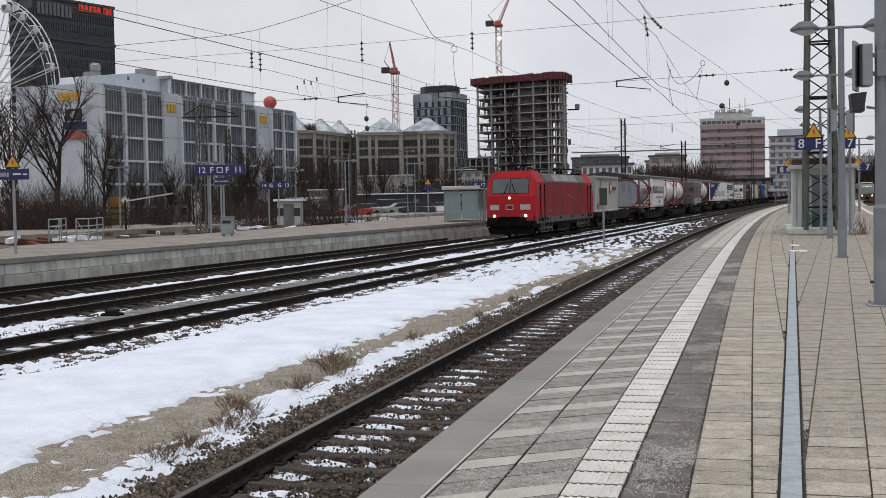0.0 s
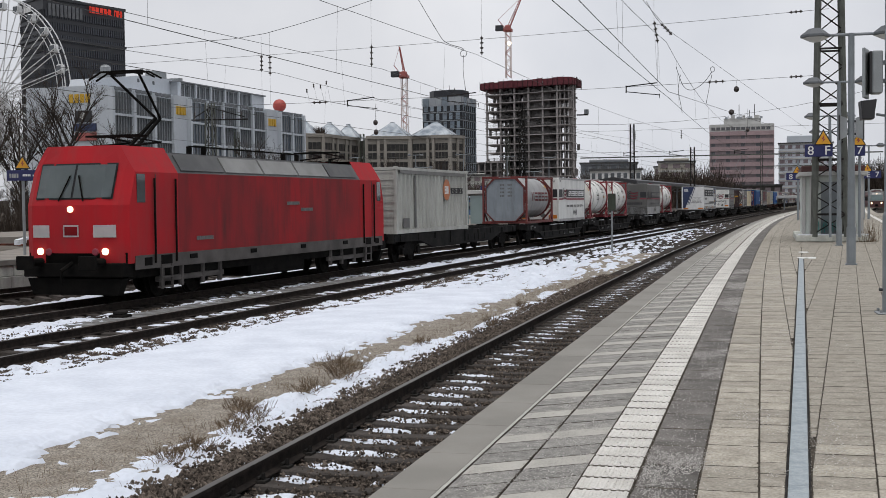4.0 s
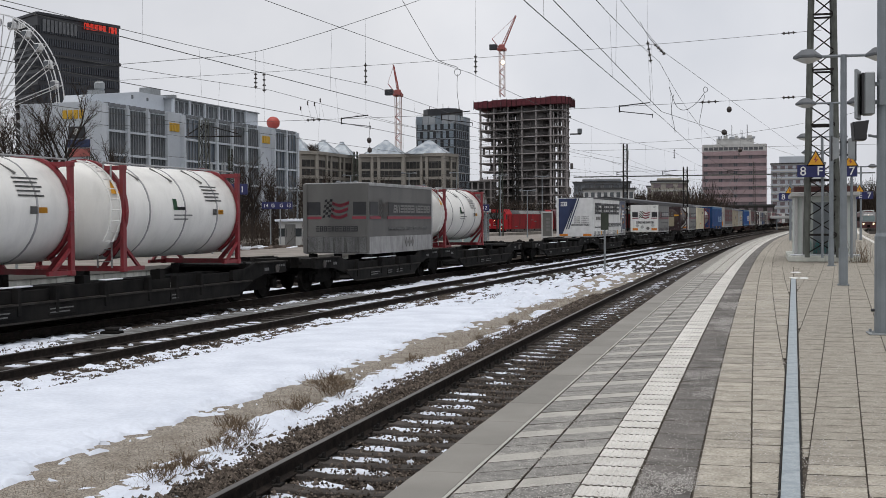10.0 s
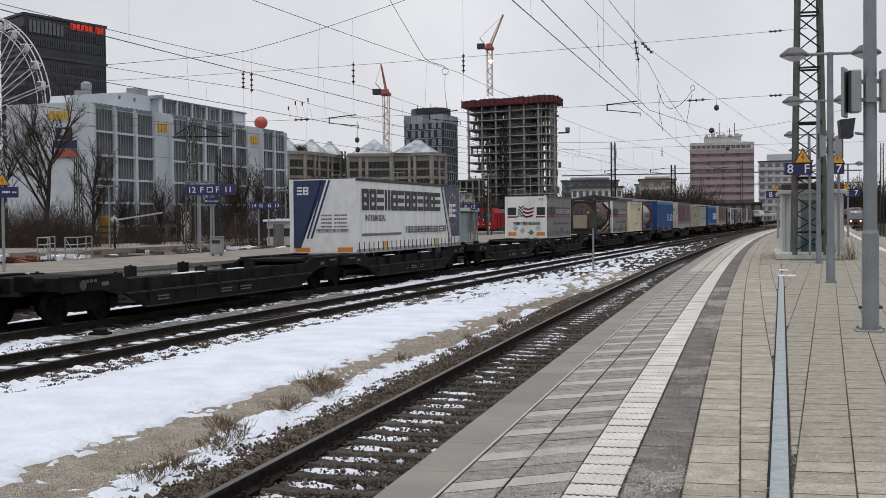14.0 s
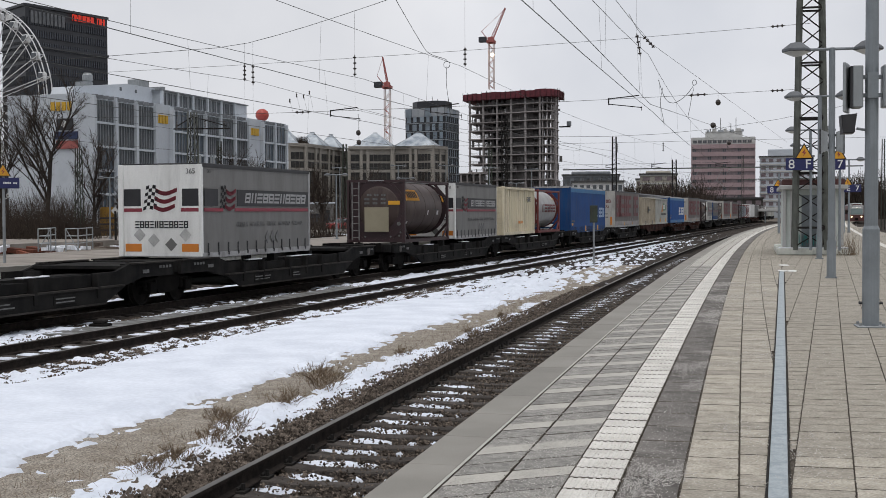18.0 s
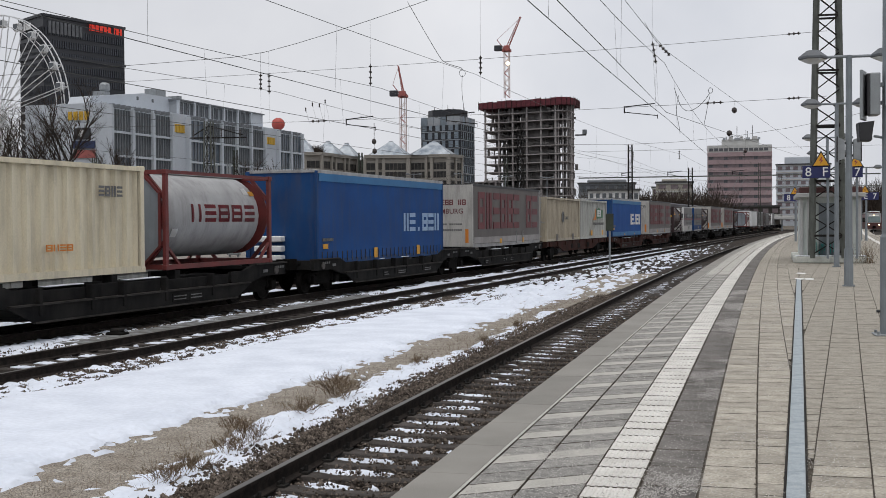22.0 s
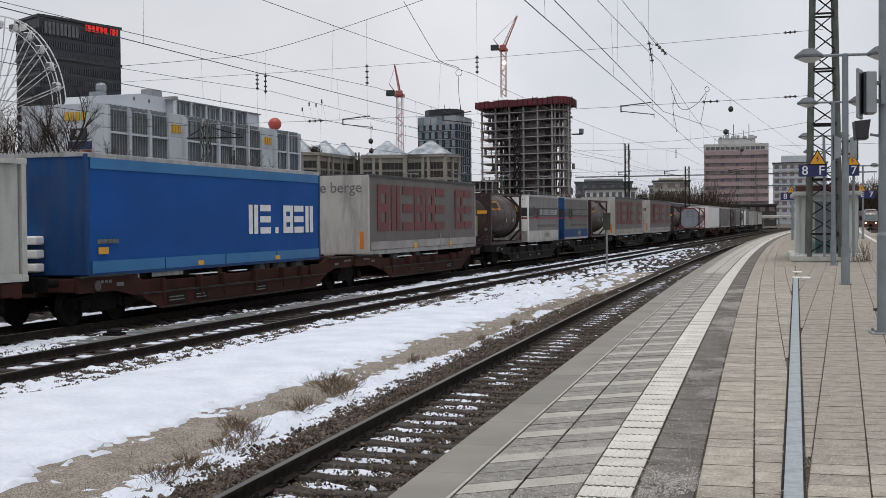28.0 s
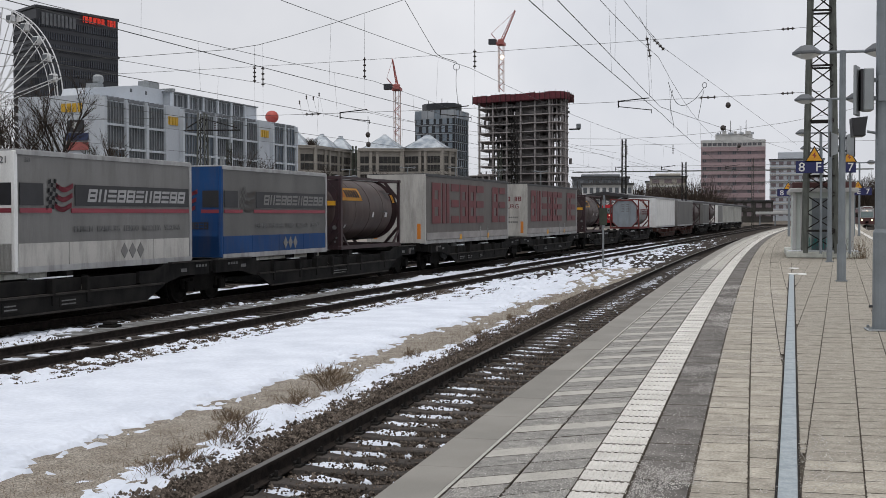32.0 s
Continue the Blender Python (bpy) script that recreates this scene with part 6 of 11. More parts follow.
# white tanks between red rings
def white_tank(back):
    t, barrel, (h, w, z0, z1, zc, r) = tank(6.06, "white tank container between red end frames", back, M["tank white"], M["frame red"], None, d=2.42, overhang=0.75, full=False)
    on_barrel(barrel, "emblem", zc, r, -0.62, -0.42, 2, 16, M["green"], "dark green emblem")
    on_barrel(barrel, "emblem", zc, r, -0.42, -0.02, 2, 6, M["band dark"])
    for k in range(5):
        on_barrel(barrel, "stencil", zc, r, h - 1.9, h - 1.0 - 0.1 * (k % 2), 34 - 5 * k, 36 - 5 * k, M["letter grey"], seg=1)
    for k in range(2):
        on_barrel(barrel, "stencil", zc, r, -0.6, 0.35 - 0.2 * k, -5 - 5 * k, -3.6 - 5 * k, M["letter grey"], seg=1)
    on_barrel(barrel, "label", zc, r, h - 1.55, h - 1.3, -4, 4, M["tarp grey"])
    on_barrel(barrel, "label", zc, r, h - 1.25, h - 0.95, -3, 3, M["yellow"])
    b = bmesh.new()
    for q in range(2):
        a = radians(27)
        e = -h - 0.15
        v = [b.verts.new(((r + 0.013 + 0.003 * q) * math.cos(radians(g)), e + d * (1 - 0.3 * q), zc + (r + 0.013 + 0.003 * q) * math.sin(radians(g)))) for d, g in ((-0.19, 20), (0.19, 20), (0, 38))]
        b.faces.new(v)
    part("warning_label", b, M["yellow"], barrel, "yellow warning triangle")
    # white side ladder and the bent red struts that hold the barrel
    b = bmesh.new()
    for y in (-h - 0.55, -h - 0.15):
        pts = [((r + 0.06) * math.cos(radians(g)), y, zc + (r + 0.06) * math.sin(radians(g))) for g in range(-35, 76, 10)]
        for p, q in zip(pts, pts[1:]):
            beam(b, p, q, 0.035)
    for g in range(-35, 76, 12):
        c, d = (r + 0.06) * math.cos(radians(g)), zc + (r + 0.06) * math.sin(radians(g))
        rod(b, (c, -h - 0.55, d), (c, -h - 0.15, d), 0.015, seg=5)
    part("ladder", b, M["tank white"], t, "white side ladder")
    for k in (-1, 1):
        b = bmesh.new()
        pts = [((r + 0.05) * math.cos(radians(g)), k * (h - 0.12), zc + (r + 0.05) * math.sin(radians(g))) for g in range(-60, 121, 12)]
        for p, q in zip(pts, pts[1:]):
            beam(b, p, q, 0.12, 0.07)
        part("ring_strut", b, M["frame red"], t, "red ring that clasps the barrel")
    for g in range(3):
        b = bmesh.new()
        y = -h + 0.9 + 1.6 * g
        beam(b, (0.45, y, zc + r * 0.95), (0.95, y + 0.28, zc + r * 0.66), 0.06, 0.04)
        part("roof_rib", b, M["tarp grey"], barrel)
    b = bmesh.new()
    rod(b, (0.9, -h - 0.3, z1 + 0.06), (0.9, h + 0.2, z1 + 0.06), 0.025, seg=6)
    rod(b, (0.9, -h - 0.3, z1 - 0.1), (0.9, -h - 0.3, z1 + 0.06), 0.02, seg=6)
    rod(b, (0.9, h + 0.2, z1 - 0.1), (0.9, h + 0.2, z1 + 0.06), 0.02, seg=6)
    part("handrail", b, M["alu"], t)
for k in (59.39, 67.44, 92.78):
    white_tank(k)

# dark brown tanks
def brown_tank(back, plain=False):
    t, barrel, (h, w, z0, z1, zc, r) = tank(6.06, "dark brown tank container with an orange name panel", back, M["tank brown"], M["frame brown"], None, d=2.3, ladder=False)
    wall = part("end_wall", bbox(-w + 0.06, w - 0.06, -h + 0.06, -h + 0.12, z0 + 0.12, z1 - 0.14), M["frame brown"], t)
    b = bmesh.new()
    lathe(b, ((0.02, -0.11), (0.5, -0.09), (0.85, -0.04), (0.97, 0.0)), m=Matrix.Translation((0.1, -h + 0.06, zc)) @ Matrix.Rotation(-math.pi / 2, 4, "X"), seg=32)
    part("dished_end", b, M["tank brown"], t, smooth=True)
    b = bmesh.new()
    for x in (-1.02, -0.72):
        beam(b, (x, -h - 0.09, z0 + 0.1), (x, -h - 0.09, z1 - 0.1), 0.04)
    for k in range(8):
        rod(b, (-1.02, -h - 0.09, z0 + 0.2 + 0.29 * k), (-0.72, -h - 0.09, z0 + 0.2 + 0.29 * k), 0.016, seg=6)
    part("ladder", b, M["galv dull"], t)
    on_barrel(barrel, "name_panel", zc, r, -h + 0.45, -h + 2.35, 16, 42, M["yellow"], "orange yellow name panel")
    for k in range(6):
        on_barrel(barrel, "lettering", zc, r + 0.008, -h + 0.88 + 0.22 * k, -h + 1.05 + 0.22 * k, 22, 37, M["tank brown"])
    on_barrel(barrel, "emblem", zc, r + 0.008, -h + 0.55, -h + 0.78, 22, 37, M["orange"])
    on_barrel(barrel, "label", zc, r, 0.25, 0.40, -14, -4, M["white sign"])
    on_barrel(barrel, "label", zc, r, 1.05, 1.8, -4, -2, M["chalk"])
    on_barrel(barrel, "label", zc, r, 1.55, 1.8, -14, -5, M["white sign"])
    on_barrel(barrel, "label", zc, r, -h + 0.85, -h + 1.0, -34, -28, M["white sign"])
    for k, (ya, yb) in enumerate(((1.65, 2.15), (1.75, 2.5), (1.8, 2.1), (1.8, 2.2))):
        on_barrel(barrel, "stencil", zc, r, ya, yb, 37 - 5 * k, 39.5 - 5 * k, M["chalk"])
    on_barrel(barrel, "label", zc, r, 2.45, 2.7, 14, 30, M["yellow"])
    fplate(t, "sheet_panel", -h - 0.06, -0.49, 0.57, z0 + 0.45, z0 + 1.46, M["beige sheet"], "dull beige sheet panel")
    fplate(t, "label", -h - 0.06, 0.56, 1.06, z0 + 1.56, z0 + 1.72, M["yellow"], "yellow label")
    for k in range(3):
        fletters(t, -0.5 + 0.12 * (k == 2), 0.45, z0 + 1.58 + 0.17 * k, z0 + 1.67 + 0.17 * k, -h - 0.05, 8, M["chalk"], seed=k, gaps=(2, 5), name="stencil")
    fletters(t, -0.3, 0.32, z1 - 0.34, z1 - 0.22, -h + 0.05, 7, M["chalk"], seed=9, name="stencil")
    fletters(t, -0.1, 0.16, z1 - 0.50, z1 - 0.40, -h + 0.05, 3, M["chalk"], seed=8, name="stencil")
    for x, z in ((0.98, 0.78), (1.05, 0.42), (1.0, 0.28), (0.62, 0.24), (-0.5, 0.24)):
        b = bmesh.new()
        lathe(b, ((0.02, -0.02), (0.08 if z > 0.7 else 0.04, -0.02), (0.08 if z > 0.7 else 0.04, 0.0)), m=Matrix.Translation((x, -h + 0.05, z0 + z)) @ Matrix.Rotation(-math.pi / 2, 4, "X"), seg=12)
        part("disc", b, M["chalk"], t)
M["galv dull"] = mat("dull grey ladder steel", (0.20, 0.195, 0.19), (0.13, 0.125, 0.12), 3, 0.6, grain=0.1)
M["beige sheet"] = mat("dull beige sheet", (0.30, 0.265, 0.185), (0.25, 0.22, 0.15), 1.5, 0.6, grain=0.08)
for k in (175.25, 296.05, 321.36, 364.51):
    brown_tank(k)

M["rim"] = mat("dusty wheel rim", (0.05, 0.05, 0.049), (0.03, 0.029, 0.028), 4, 0.7, grain=0.2)

# curtain trailers
def trailer_wheels(t, h, ys):
    for y in ys:
        for s in (-1, 1):
            b = bmesh.new()
            lathe(b, ((0.30, -0.16), (0.47, -0.15), (0.50, -0.10), (0.50, 0.10), (0.47, 0.15), (0.30, 0.16)), m=Matrix.Translation((s * 1.05, y, 0.88)) @ Matrix.Rotation(math.pi / 2, 4, "Y"), seg=20)
            wl_ = part("wheel", b, M["tyre"], t)
            b = bmesh.new()
            lathe(b, ((0.28, -0.02), (0.28, 0.02), (0.12, 0.05), (0.1, 0.09)), m=Matrix.Translation((s * 1.2, y, 0.88)) @ Matrix.Rotation(s * math.pi / 2, 4, "Y"), seg=14)
            part("rim", b, M["rim"], wl_)

# white trailer with navy ends
t, (h, w, z0, z1) = body("trailer", "semi trailer", 13.3, 2.78, M["letter white"], M["white body"], M["band dark"], "white curtain trailer with navy slanted ends", 130.05, straps=26, seed=7)
x = w + 0.014
def slanted(t, x, y0, y1, z0, z1, lean, material, name="stripe"):
    b = bmesh.new()
    v = [b.verts.new(p) for p in ((x, y0, z0), (x, y1, z0), (x, y1 + lean, z1), (x, y0 + lean, z1))]
    u = [b.verts.new((p.co.x - 0.015, p.co.y, p.co.z)) for p in v]
    b.faces.new(v)
    for i in range(4):
        b.faces.new((u[i], u[(i + 1) % 4], v[(i + 1) % 4], v[i]))
    return part(name, b, material, t)
slanted(t, x, h - 1.35, h - 0.12, z0 + 0.45, z1 - 0.12, 0.0, M["navy"], "navy_panel")
b = bmesh.new()
v = [b.verts.new(p) for p in ((x + 0.001, h - 1.35, z0 + 0.45), (x + 0.001, h - 1.35, z1 - 0.12), (x + 0.001, h - 2.5, z1 - 0.12))]
b.faces.new(v[::-1])
part("navy_panel", b, M["navy"], t)
for k in range(2):
    slanted(t, x + 0.004, h - 1.55 - 0.18 * k, h - 1.47 - 0.18 * k, z0 + 0.2, z1 - 0.12, -1.15, M["letter white"] if k == 0 else M["navy"])
letters(t, -h + 0.6, h - 3.0, z1 - 1.18, z1 - 0.38, x, 12, M["band dark"], seed=5)
side_text(t, "INTERMODAL", 0.36, -h + 2.1, z1 - 1.6, x, M["tarp grey"])
letters(t, -h + 0.6, -h + 5.0, z0 + 0.62, z0 + 0.72, x, 24, M["tarp grey"], seed=7)
letters(t, -h + 5.5, h - 2.2, z0 + 0.68, z0 + 0.95, x, 13, M["letter grey"], seed=8)
letters(t, h - 1.75, h - 0.75, z1 - 1.45, z1 - 0.85, x + 0.008, 2, M["letter white"], seed=9)
for k in range(12):
    a = k * math.pi / 6
    b = bmesh.new()
    diamond(b, x + 0.004, h - 1.2 + 0.62 * math.cos(a), z1 - 1.15 + 0.72 * math.sin(a), 0.085)
    part("star", b, M["yellow"], t, "small yellow star")
for k in (0.22, 0.72):
    plate(t, "marker", x + 0.004, -h + 13.3 * k, -h + 13.3 * k + 0.3, z0 + 0.1, z0 + 0.4, M["yellow"])
b = bmesh.new()
v = [b.verts.new(p) for p in ((-w + 0.05, -h - 0.008, z0 + 0.2), (-w + 0.35, -h - 0.008, z0 + 0.2), (0.1, -h - 0.008, z1 - 0.06), (-w + 0.05, -h - 0.008, z1 - 0.06))]
b.faces.new(v)
part("navy_panel", b, M["navy"], t)
for k in range(3):
    b = bmesh.new()
    q = -w + 0.42 + 0.16 * k
    v = [b.verts.new(p) for p in ((q, -h - 0.008, z0 + 0.55), (q + 0.08, -h - 0.008, z0 + 0.55), (q + 0.83, -h - 0.008, z1 - 0.06), (q + 0.75, -h - 0.008, z1 - 0.06))]
    b.faces.new(v)
    part("stripe", b, M["navy"], t)
fletters(t, -w + 0.2, -w + 0.7, z1 - 0.6, z1 - 0.3, -h - 0.012, 2, M["letter white"], seed=1)
for k in range(4):
    fletters(t, -0.1, 0.95, z1 - 1.4 - 0.14 * k, z1 - 1.34 - 0.14 * k, -h, 12, M["tarp grey"], seed=k, gaps=(5,))
fletters(t, -0.3, 1.0, z1 - 2.0, z1 - 1.88, -h, 12, M["letter grey"], seed=11)
for s in (-1, 1):
    fplate(t, "reflector", -h, s * 0.85 - 0.3, s * 0.85 + 0.3, z0 + 0.06, z0 + 0.22, M["orange"])
trailer_wheels(t, h, (2.2, 3.5, 4.8))

M["letter blue"] = mat("pale blue lettering", (0.30, 0.42, 0.60), (0.24, 0.36, 0.54), 2, 0.5)
def blue_trailer(back, seed, plain):
    t, (h, w, z0, z1) = body("trailer", "semi trailer", 13.1, 2.86 if plain else 3.12, M["blue steel"], M["tarp bright blue" if plain else "tarp blue"], M["alu"], "bright blue curtain trailer with a white firm name", back, straps=0 if plain else 30, seed=seed, frame=M["blue steel"], lift=0.0 if plain else -0.18)
    x = w + 0.014
    ta, tz, th = (h - 5.2, z0 + 0.88, 0.86) if plain else (h - 5.0, z0 + 1.02, 0.72)
    tw = (h - 0.45 - ta) / 6
    letters(t, ta, h - 0.45, tz, tz + th, x, 6, M["letter white" if plain else "letter blue"], seed=3, gaps=(2,))
    plate(t, "lettering", x + 0.002, ta + 2.35 * tw, ta + 2.6 * tw, tz, tz + 0.22 * th, M["letter white" if plain else "letter blue"])
    letters(t, -h + 0.35, -h + 1.25, z0 + 0.75, z0 + 0.85, x, 9, M["chalk"], seed=4)
    plate(t, "marker", x, -h + 0.4, -h + 0.8, z0 + 0.5, z0 + 0.66, M["yellow"])
    plate(t, "hem", x, -h + 0.1, h - 0.1, z1 - 0.36, z1 - 0.1, M["blue hem"])
    if plain:
        for k in range(4):
            a = -h + 0.1 + (2 * h - 0.2) * k / 4
            plate(t, "side_board", x + 0.006, a + 0.03, a + (2 * h - 0.2) / 4 - 0.03, z0 + 0.06, z0 + 0.34, M["blue hem"])
    for k in (0.38, 0.74):
        plate(t, "marker", x + 0.02, -h + 13.1 * k, -h + 13.1 * k + 0.32, z0 + 0.08, z0 + 0.45 if not plain else z0 + 0.2, M["yellow"])
    b = bmesh.new()
    for k in range(22):
        box(b, -w + 0.05 + 0.11 * k, -w + 0.09 + 0.11 * k, -h - 0.01, -h + 0.03, z1 - 0.02, z1 + 0.05)
    box(b, -w, w, -h - 0.03, -h + 0.02, z1 - 0.08, z1 - 0.0)
    part("roof_edge", b, M["alu"], t)
    b = bmesh.new()
    for k in range(3):
        box(b, -0.9, 0.1, -h - 0.35, -h - 0.02, z0 + 0.1 + 0.32 * k, z0 + 0.3 + 0.32 * k, bevel=0.03)
    part("hose_rack", b, M["white sign"], t, "white supply boxes on the front wall")
    trailer_wheels(t, h, (2.4, 3.7, 5.0))
blue_trailer(212.29, 8, False)
blue_trailer(265.57, 9, True)

M["grimy band"] = mat("grimy pale board", (0.33, 0.31, 0.30), (0.24, 0.225, 0.215), 1.2, 0.65, grain=0.15)
def brown_trailer(back, seed, L, first):
    t, (h, w, z0, z1) = body("trailer", "semi trailer", L, 2.96, M["dirty white"], M["tarp brown"], M["band dark"], "brown grey curtain trailer with large faded red letters", back, seed=seed)
    x = w + 0.014
    letters(t, -h + 0.75, h - 0.5, z0 + 0.85, z1 - 0.35, x, 9, M["letter red"], seed=2, gaps=(6,))
    plate(t, "band", x, -h + 0.15, h - 0.15, z0 + 0.16, z0 + 0.46, M["grimy band"], "grimy pale lower band")
    for k in (0.36, 0.7):
        plate(t, "marker", x + 0.01, -h + L * k, -h + L * k + 0.3, z0 + 0.1, z0 + 0.34, M["yellow"])
    if first == 0:
        fletters(t, -0.95, 0.95, z1 - 0.98, z1 - 0.72, -h, 9, M["letter red"], seed=1, gaps=(6,))
        face_text(t, "HAMBURG", 0.34, 0.0, z1 - 1.38, -h - 0.004, M["letter red"])
        fletters(t, -0.75, 0.75, z1 - 1.92, z1 - 1.84, -h, 14, M["tarp grey"], seed=3, gaps=(3, 7))
        fletters(t, -0.75, 0.75, z1 - 2.2, z1 - 2.1, -h, 14, M["tarp grey"], seed=4)
    elif first == 1:
        face_text(t, "die berge", 0.56, -0.05, z1 - 0.66, -h - 0.004, M["letter grey"])
    for s in (-1, 1):
        fplate(t, "reflector", -h, s * 0.98 - 0.08, s * 0.98 + 0.08, z0 + 0.2, z0 + 0.85, M["orange"])
    for q in (0.62, 0.72):
        b = bmesh.new()
        beam(b, (w + 0.03, -h + L * q - 0.2, z0 + 0.05), (w + 0.03, -h + L * q - 0.2, z0 + 0.7), 0.03)
        part("lock_rod", b, M["alu"], t)
    trailer_wheels(t, h, (-h + 2.9, -h + 4.2, -h + 5.5))
brown_trailer(229.82, 11, 12.95, 0)
brown_trailer(283.40, 12, 13.6, 1)
brown_trailer(334.11, 13, 13.4, 2)
brown_trailer(351.71, 14, 13.5, 0)

# more boxes
c = container(6.95, 2.62, M["cream"], "cream corrugated steel container", 191.75, pitch=0.46, depth=0.10, ends="ribs")
letters(c, 1.6, 2.6, FLOOR + 1.85, FLOOR + 2.1, 1.26, 4, M["letter grey"], seed=1)
letters(c, -0.4, 0.6, FLOOR + 0.6, FLOOR + 0.75, 1.26, 4, M["orange"], seed=2)
c = container(9.1, 2.62, M["beige box"], "beige finely ribbed thirty foot container", 242.86, pitch=0.22, depth=0.05, ends="doors")
b = bmesh.new()
lathe(b, ((0.34, 0), (0.34, 0.012), (0.2, 0.012), (0.2, 0)), m=Matrix.Translation((1.245, -0.3, FLOOR + 1.45)) @ Matrix.Rotation(math.pi / 2, 4, "Y"), seg=22)
part("logo", b, M["letter grey"], c, "plain dark ring emblem")
letters(c, 0.1, 1.2, FLOOR + 1.3, FLOOR + 1.48, 1.26, 4, M["letter grey"], seed=4)
for k in (-2.2, 2.2):
    plate(c, "fork_pocket", 1.262, k, k + 0.5, FLOOR + 0.02, FLOOR + 0.4, M["tarp brown"])
c = container(8.95, 2.62, M["grey steel box"], "grey container with wide upright ribs and plain emblems", 252.28, pitch=0.8, depth=0.08, wide=0.32, ends="doors")
b = bmesh.new()
v = [b.verts.new((1.27, y, FLOOR + z)) for y, z in ((-0.5, 1.25), (0.7, 1.25), (0.45, 2.15), (0.15, 1.55))]
b.faces.new(v)
part("logo", b, M["orange"], c, "orange sail shaped emblem")
b = bmesh.new()
v = [b.verts.new((1.27, y, FLOOR + z)) for y, z in ((0.75, 1.35), (3.0, 1.4), (3.1, 2.0), (2.2, 1.95), (1.6, 2.15), (0.75, 1.95))]
b.faces.new(v)
part("logo", b, M["green"], c, "green emblem")
letters(c, 1.0, 2.3, FLOOR + 1.5, FLOOR + 1.95, 1.276, 3, M["letter white"], seed=6)
letters(c, -0.5, 3.3, FLOOR + 0.92, FLOOR + 1.08, 1.27, 18, M["tarp dark"], seed=7)
for k in (-1.2, 2.7):
    plate(c, "marker", 1.27, k, k + 0.5, FLOOR + 0.2, FLOOR + 0.55, M["yellow"])

# the last loads, seen far off
body("trailer", "semi trailer", 13.6, 2.8, M["letter white"], M["white body"], M["alu"], "white curtain trailer far down the train", 401.91, seed=20)
body("trailer", "semi trailer", 13.6, 2.75, M["tarp grey"], M["tarp dark"], M["alu"], "grimy grey curtain trailer far down the train", 417.81, seed=23)
tank(6.06, "dark tank container far down the train", 430.11, M["tank brown"], M["frame brown"], None)
body("swap_body", "swap body", 7.2, 2.6, M["tarp grey"], M["tarp dark"], M["alu"], "grey curtain swap body far down the train", 439.61, seed=21)
tank(6.06, "brown tank container far down the train", 448.61, M["tank brown"], M["frame brown"], None)
body("swap_body", "swap body", 7.2, 2.6, M["white body"], M["tarp grey"], M["alu"], "grey curtain swap body far down the train", 459.11, seed=24)
container(12.1, 2.55, M["grey steel box"], "grey steel container near the end of the train", 477.11, pitch=0.6, depth=0.05)
container(12.1, 2.55, M["grey steel box"], "grey steel container at the end of the train", 492.11, pitch=0.6, depth=0.05)

# ---------------------------------------------------------------- platform across the tracks
M["sign blue"] = mat("navy enamel sign", (0.012, 0.016, 0.085), (0.016, 0.02, 0.1), 2, 0.4)
M["galv"] = mat("galvanised steel", (0.30, 0.32, 0.33), (0.24, 0.255, 0.265), 3, 0.5, metal=0.4, grain=0.08)
M["pole grey"] = mat("grey painted steel pole", (0.21, 0.235, 0.255), (0.165, 0.185, 0.20), 2.5, 0.5, grain=0.08)
M["hood"] = mat("dark grey lantern hood", (0.10, 0.108, 0.118), (0.075, 0.082, 0.09), 3, 0.55, grain=0.1)
M["mast green"] = mat("weathered olive lattice steel", (0.125, 0.132, 0.118), (0.085, 0.09, 0.08), 3, 0.7, grain=0.15)
M["mast dark"] = mat("dark green lattice steel", (0.055, 0.065, 0.05), (0.04, 0.046, 0.036), 3, 0.75, grain=0.15)
M["lamp glass"] = mat("frosted lamp glass", (0.55, 0.57, 0.58), (0.48, 0.5, 0.51), 2, 0.25)
M["glass"] = mat("grey green shelter glass", (0.18, 0.235, 0.235), (0.22, 0.28, 0.28), 1, 0.12, coat=0.3)
M["bark"] = mat("dark bark", (0.026, 0.022, 0.02), (0.045, 0.038, 0.034), 4, 0.9, grain=0.2)
M["twig"] = islands(mat("brown twigs", (0.034, 0.027, 0.022), (0.072, 0.056, 0.046), 3, 0.9), 0.4)
M["dry stem"] = islands(mat("dry weed stems", (0.11, 0.075, 0.05), (0.2, 0.15, 0.1), 3, 0.9), 0.4)
M["plaster"] = mat("pale plaster", (0.50, 0.50, 0.49), (0.42, 0.42, 0.41), 0.5, 0.85, grain=0.1)
M["dark roof"] = mat("dark roofing felt", (0.05, 0.05, 0.052), (0.075, 0.075, 0.075), 1, 0.8, grain=0.15)

def far_back(y):
    return far_edge(y) - (8.0 - 0.5 * max(0.0, 44 - y) if y < 44 else min(11.6, 8.0 + 0.085 * max(0.0, y - 58)))

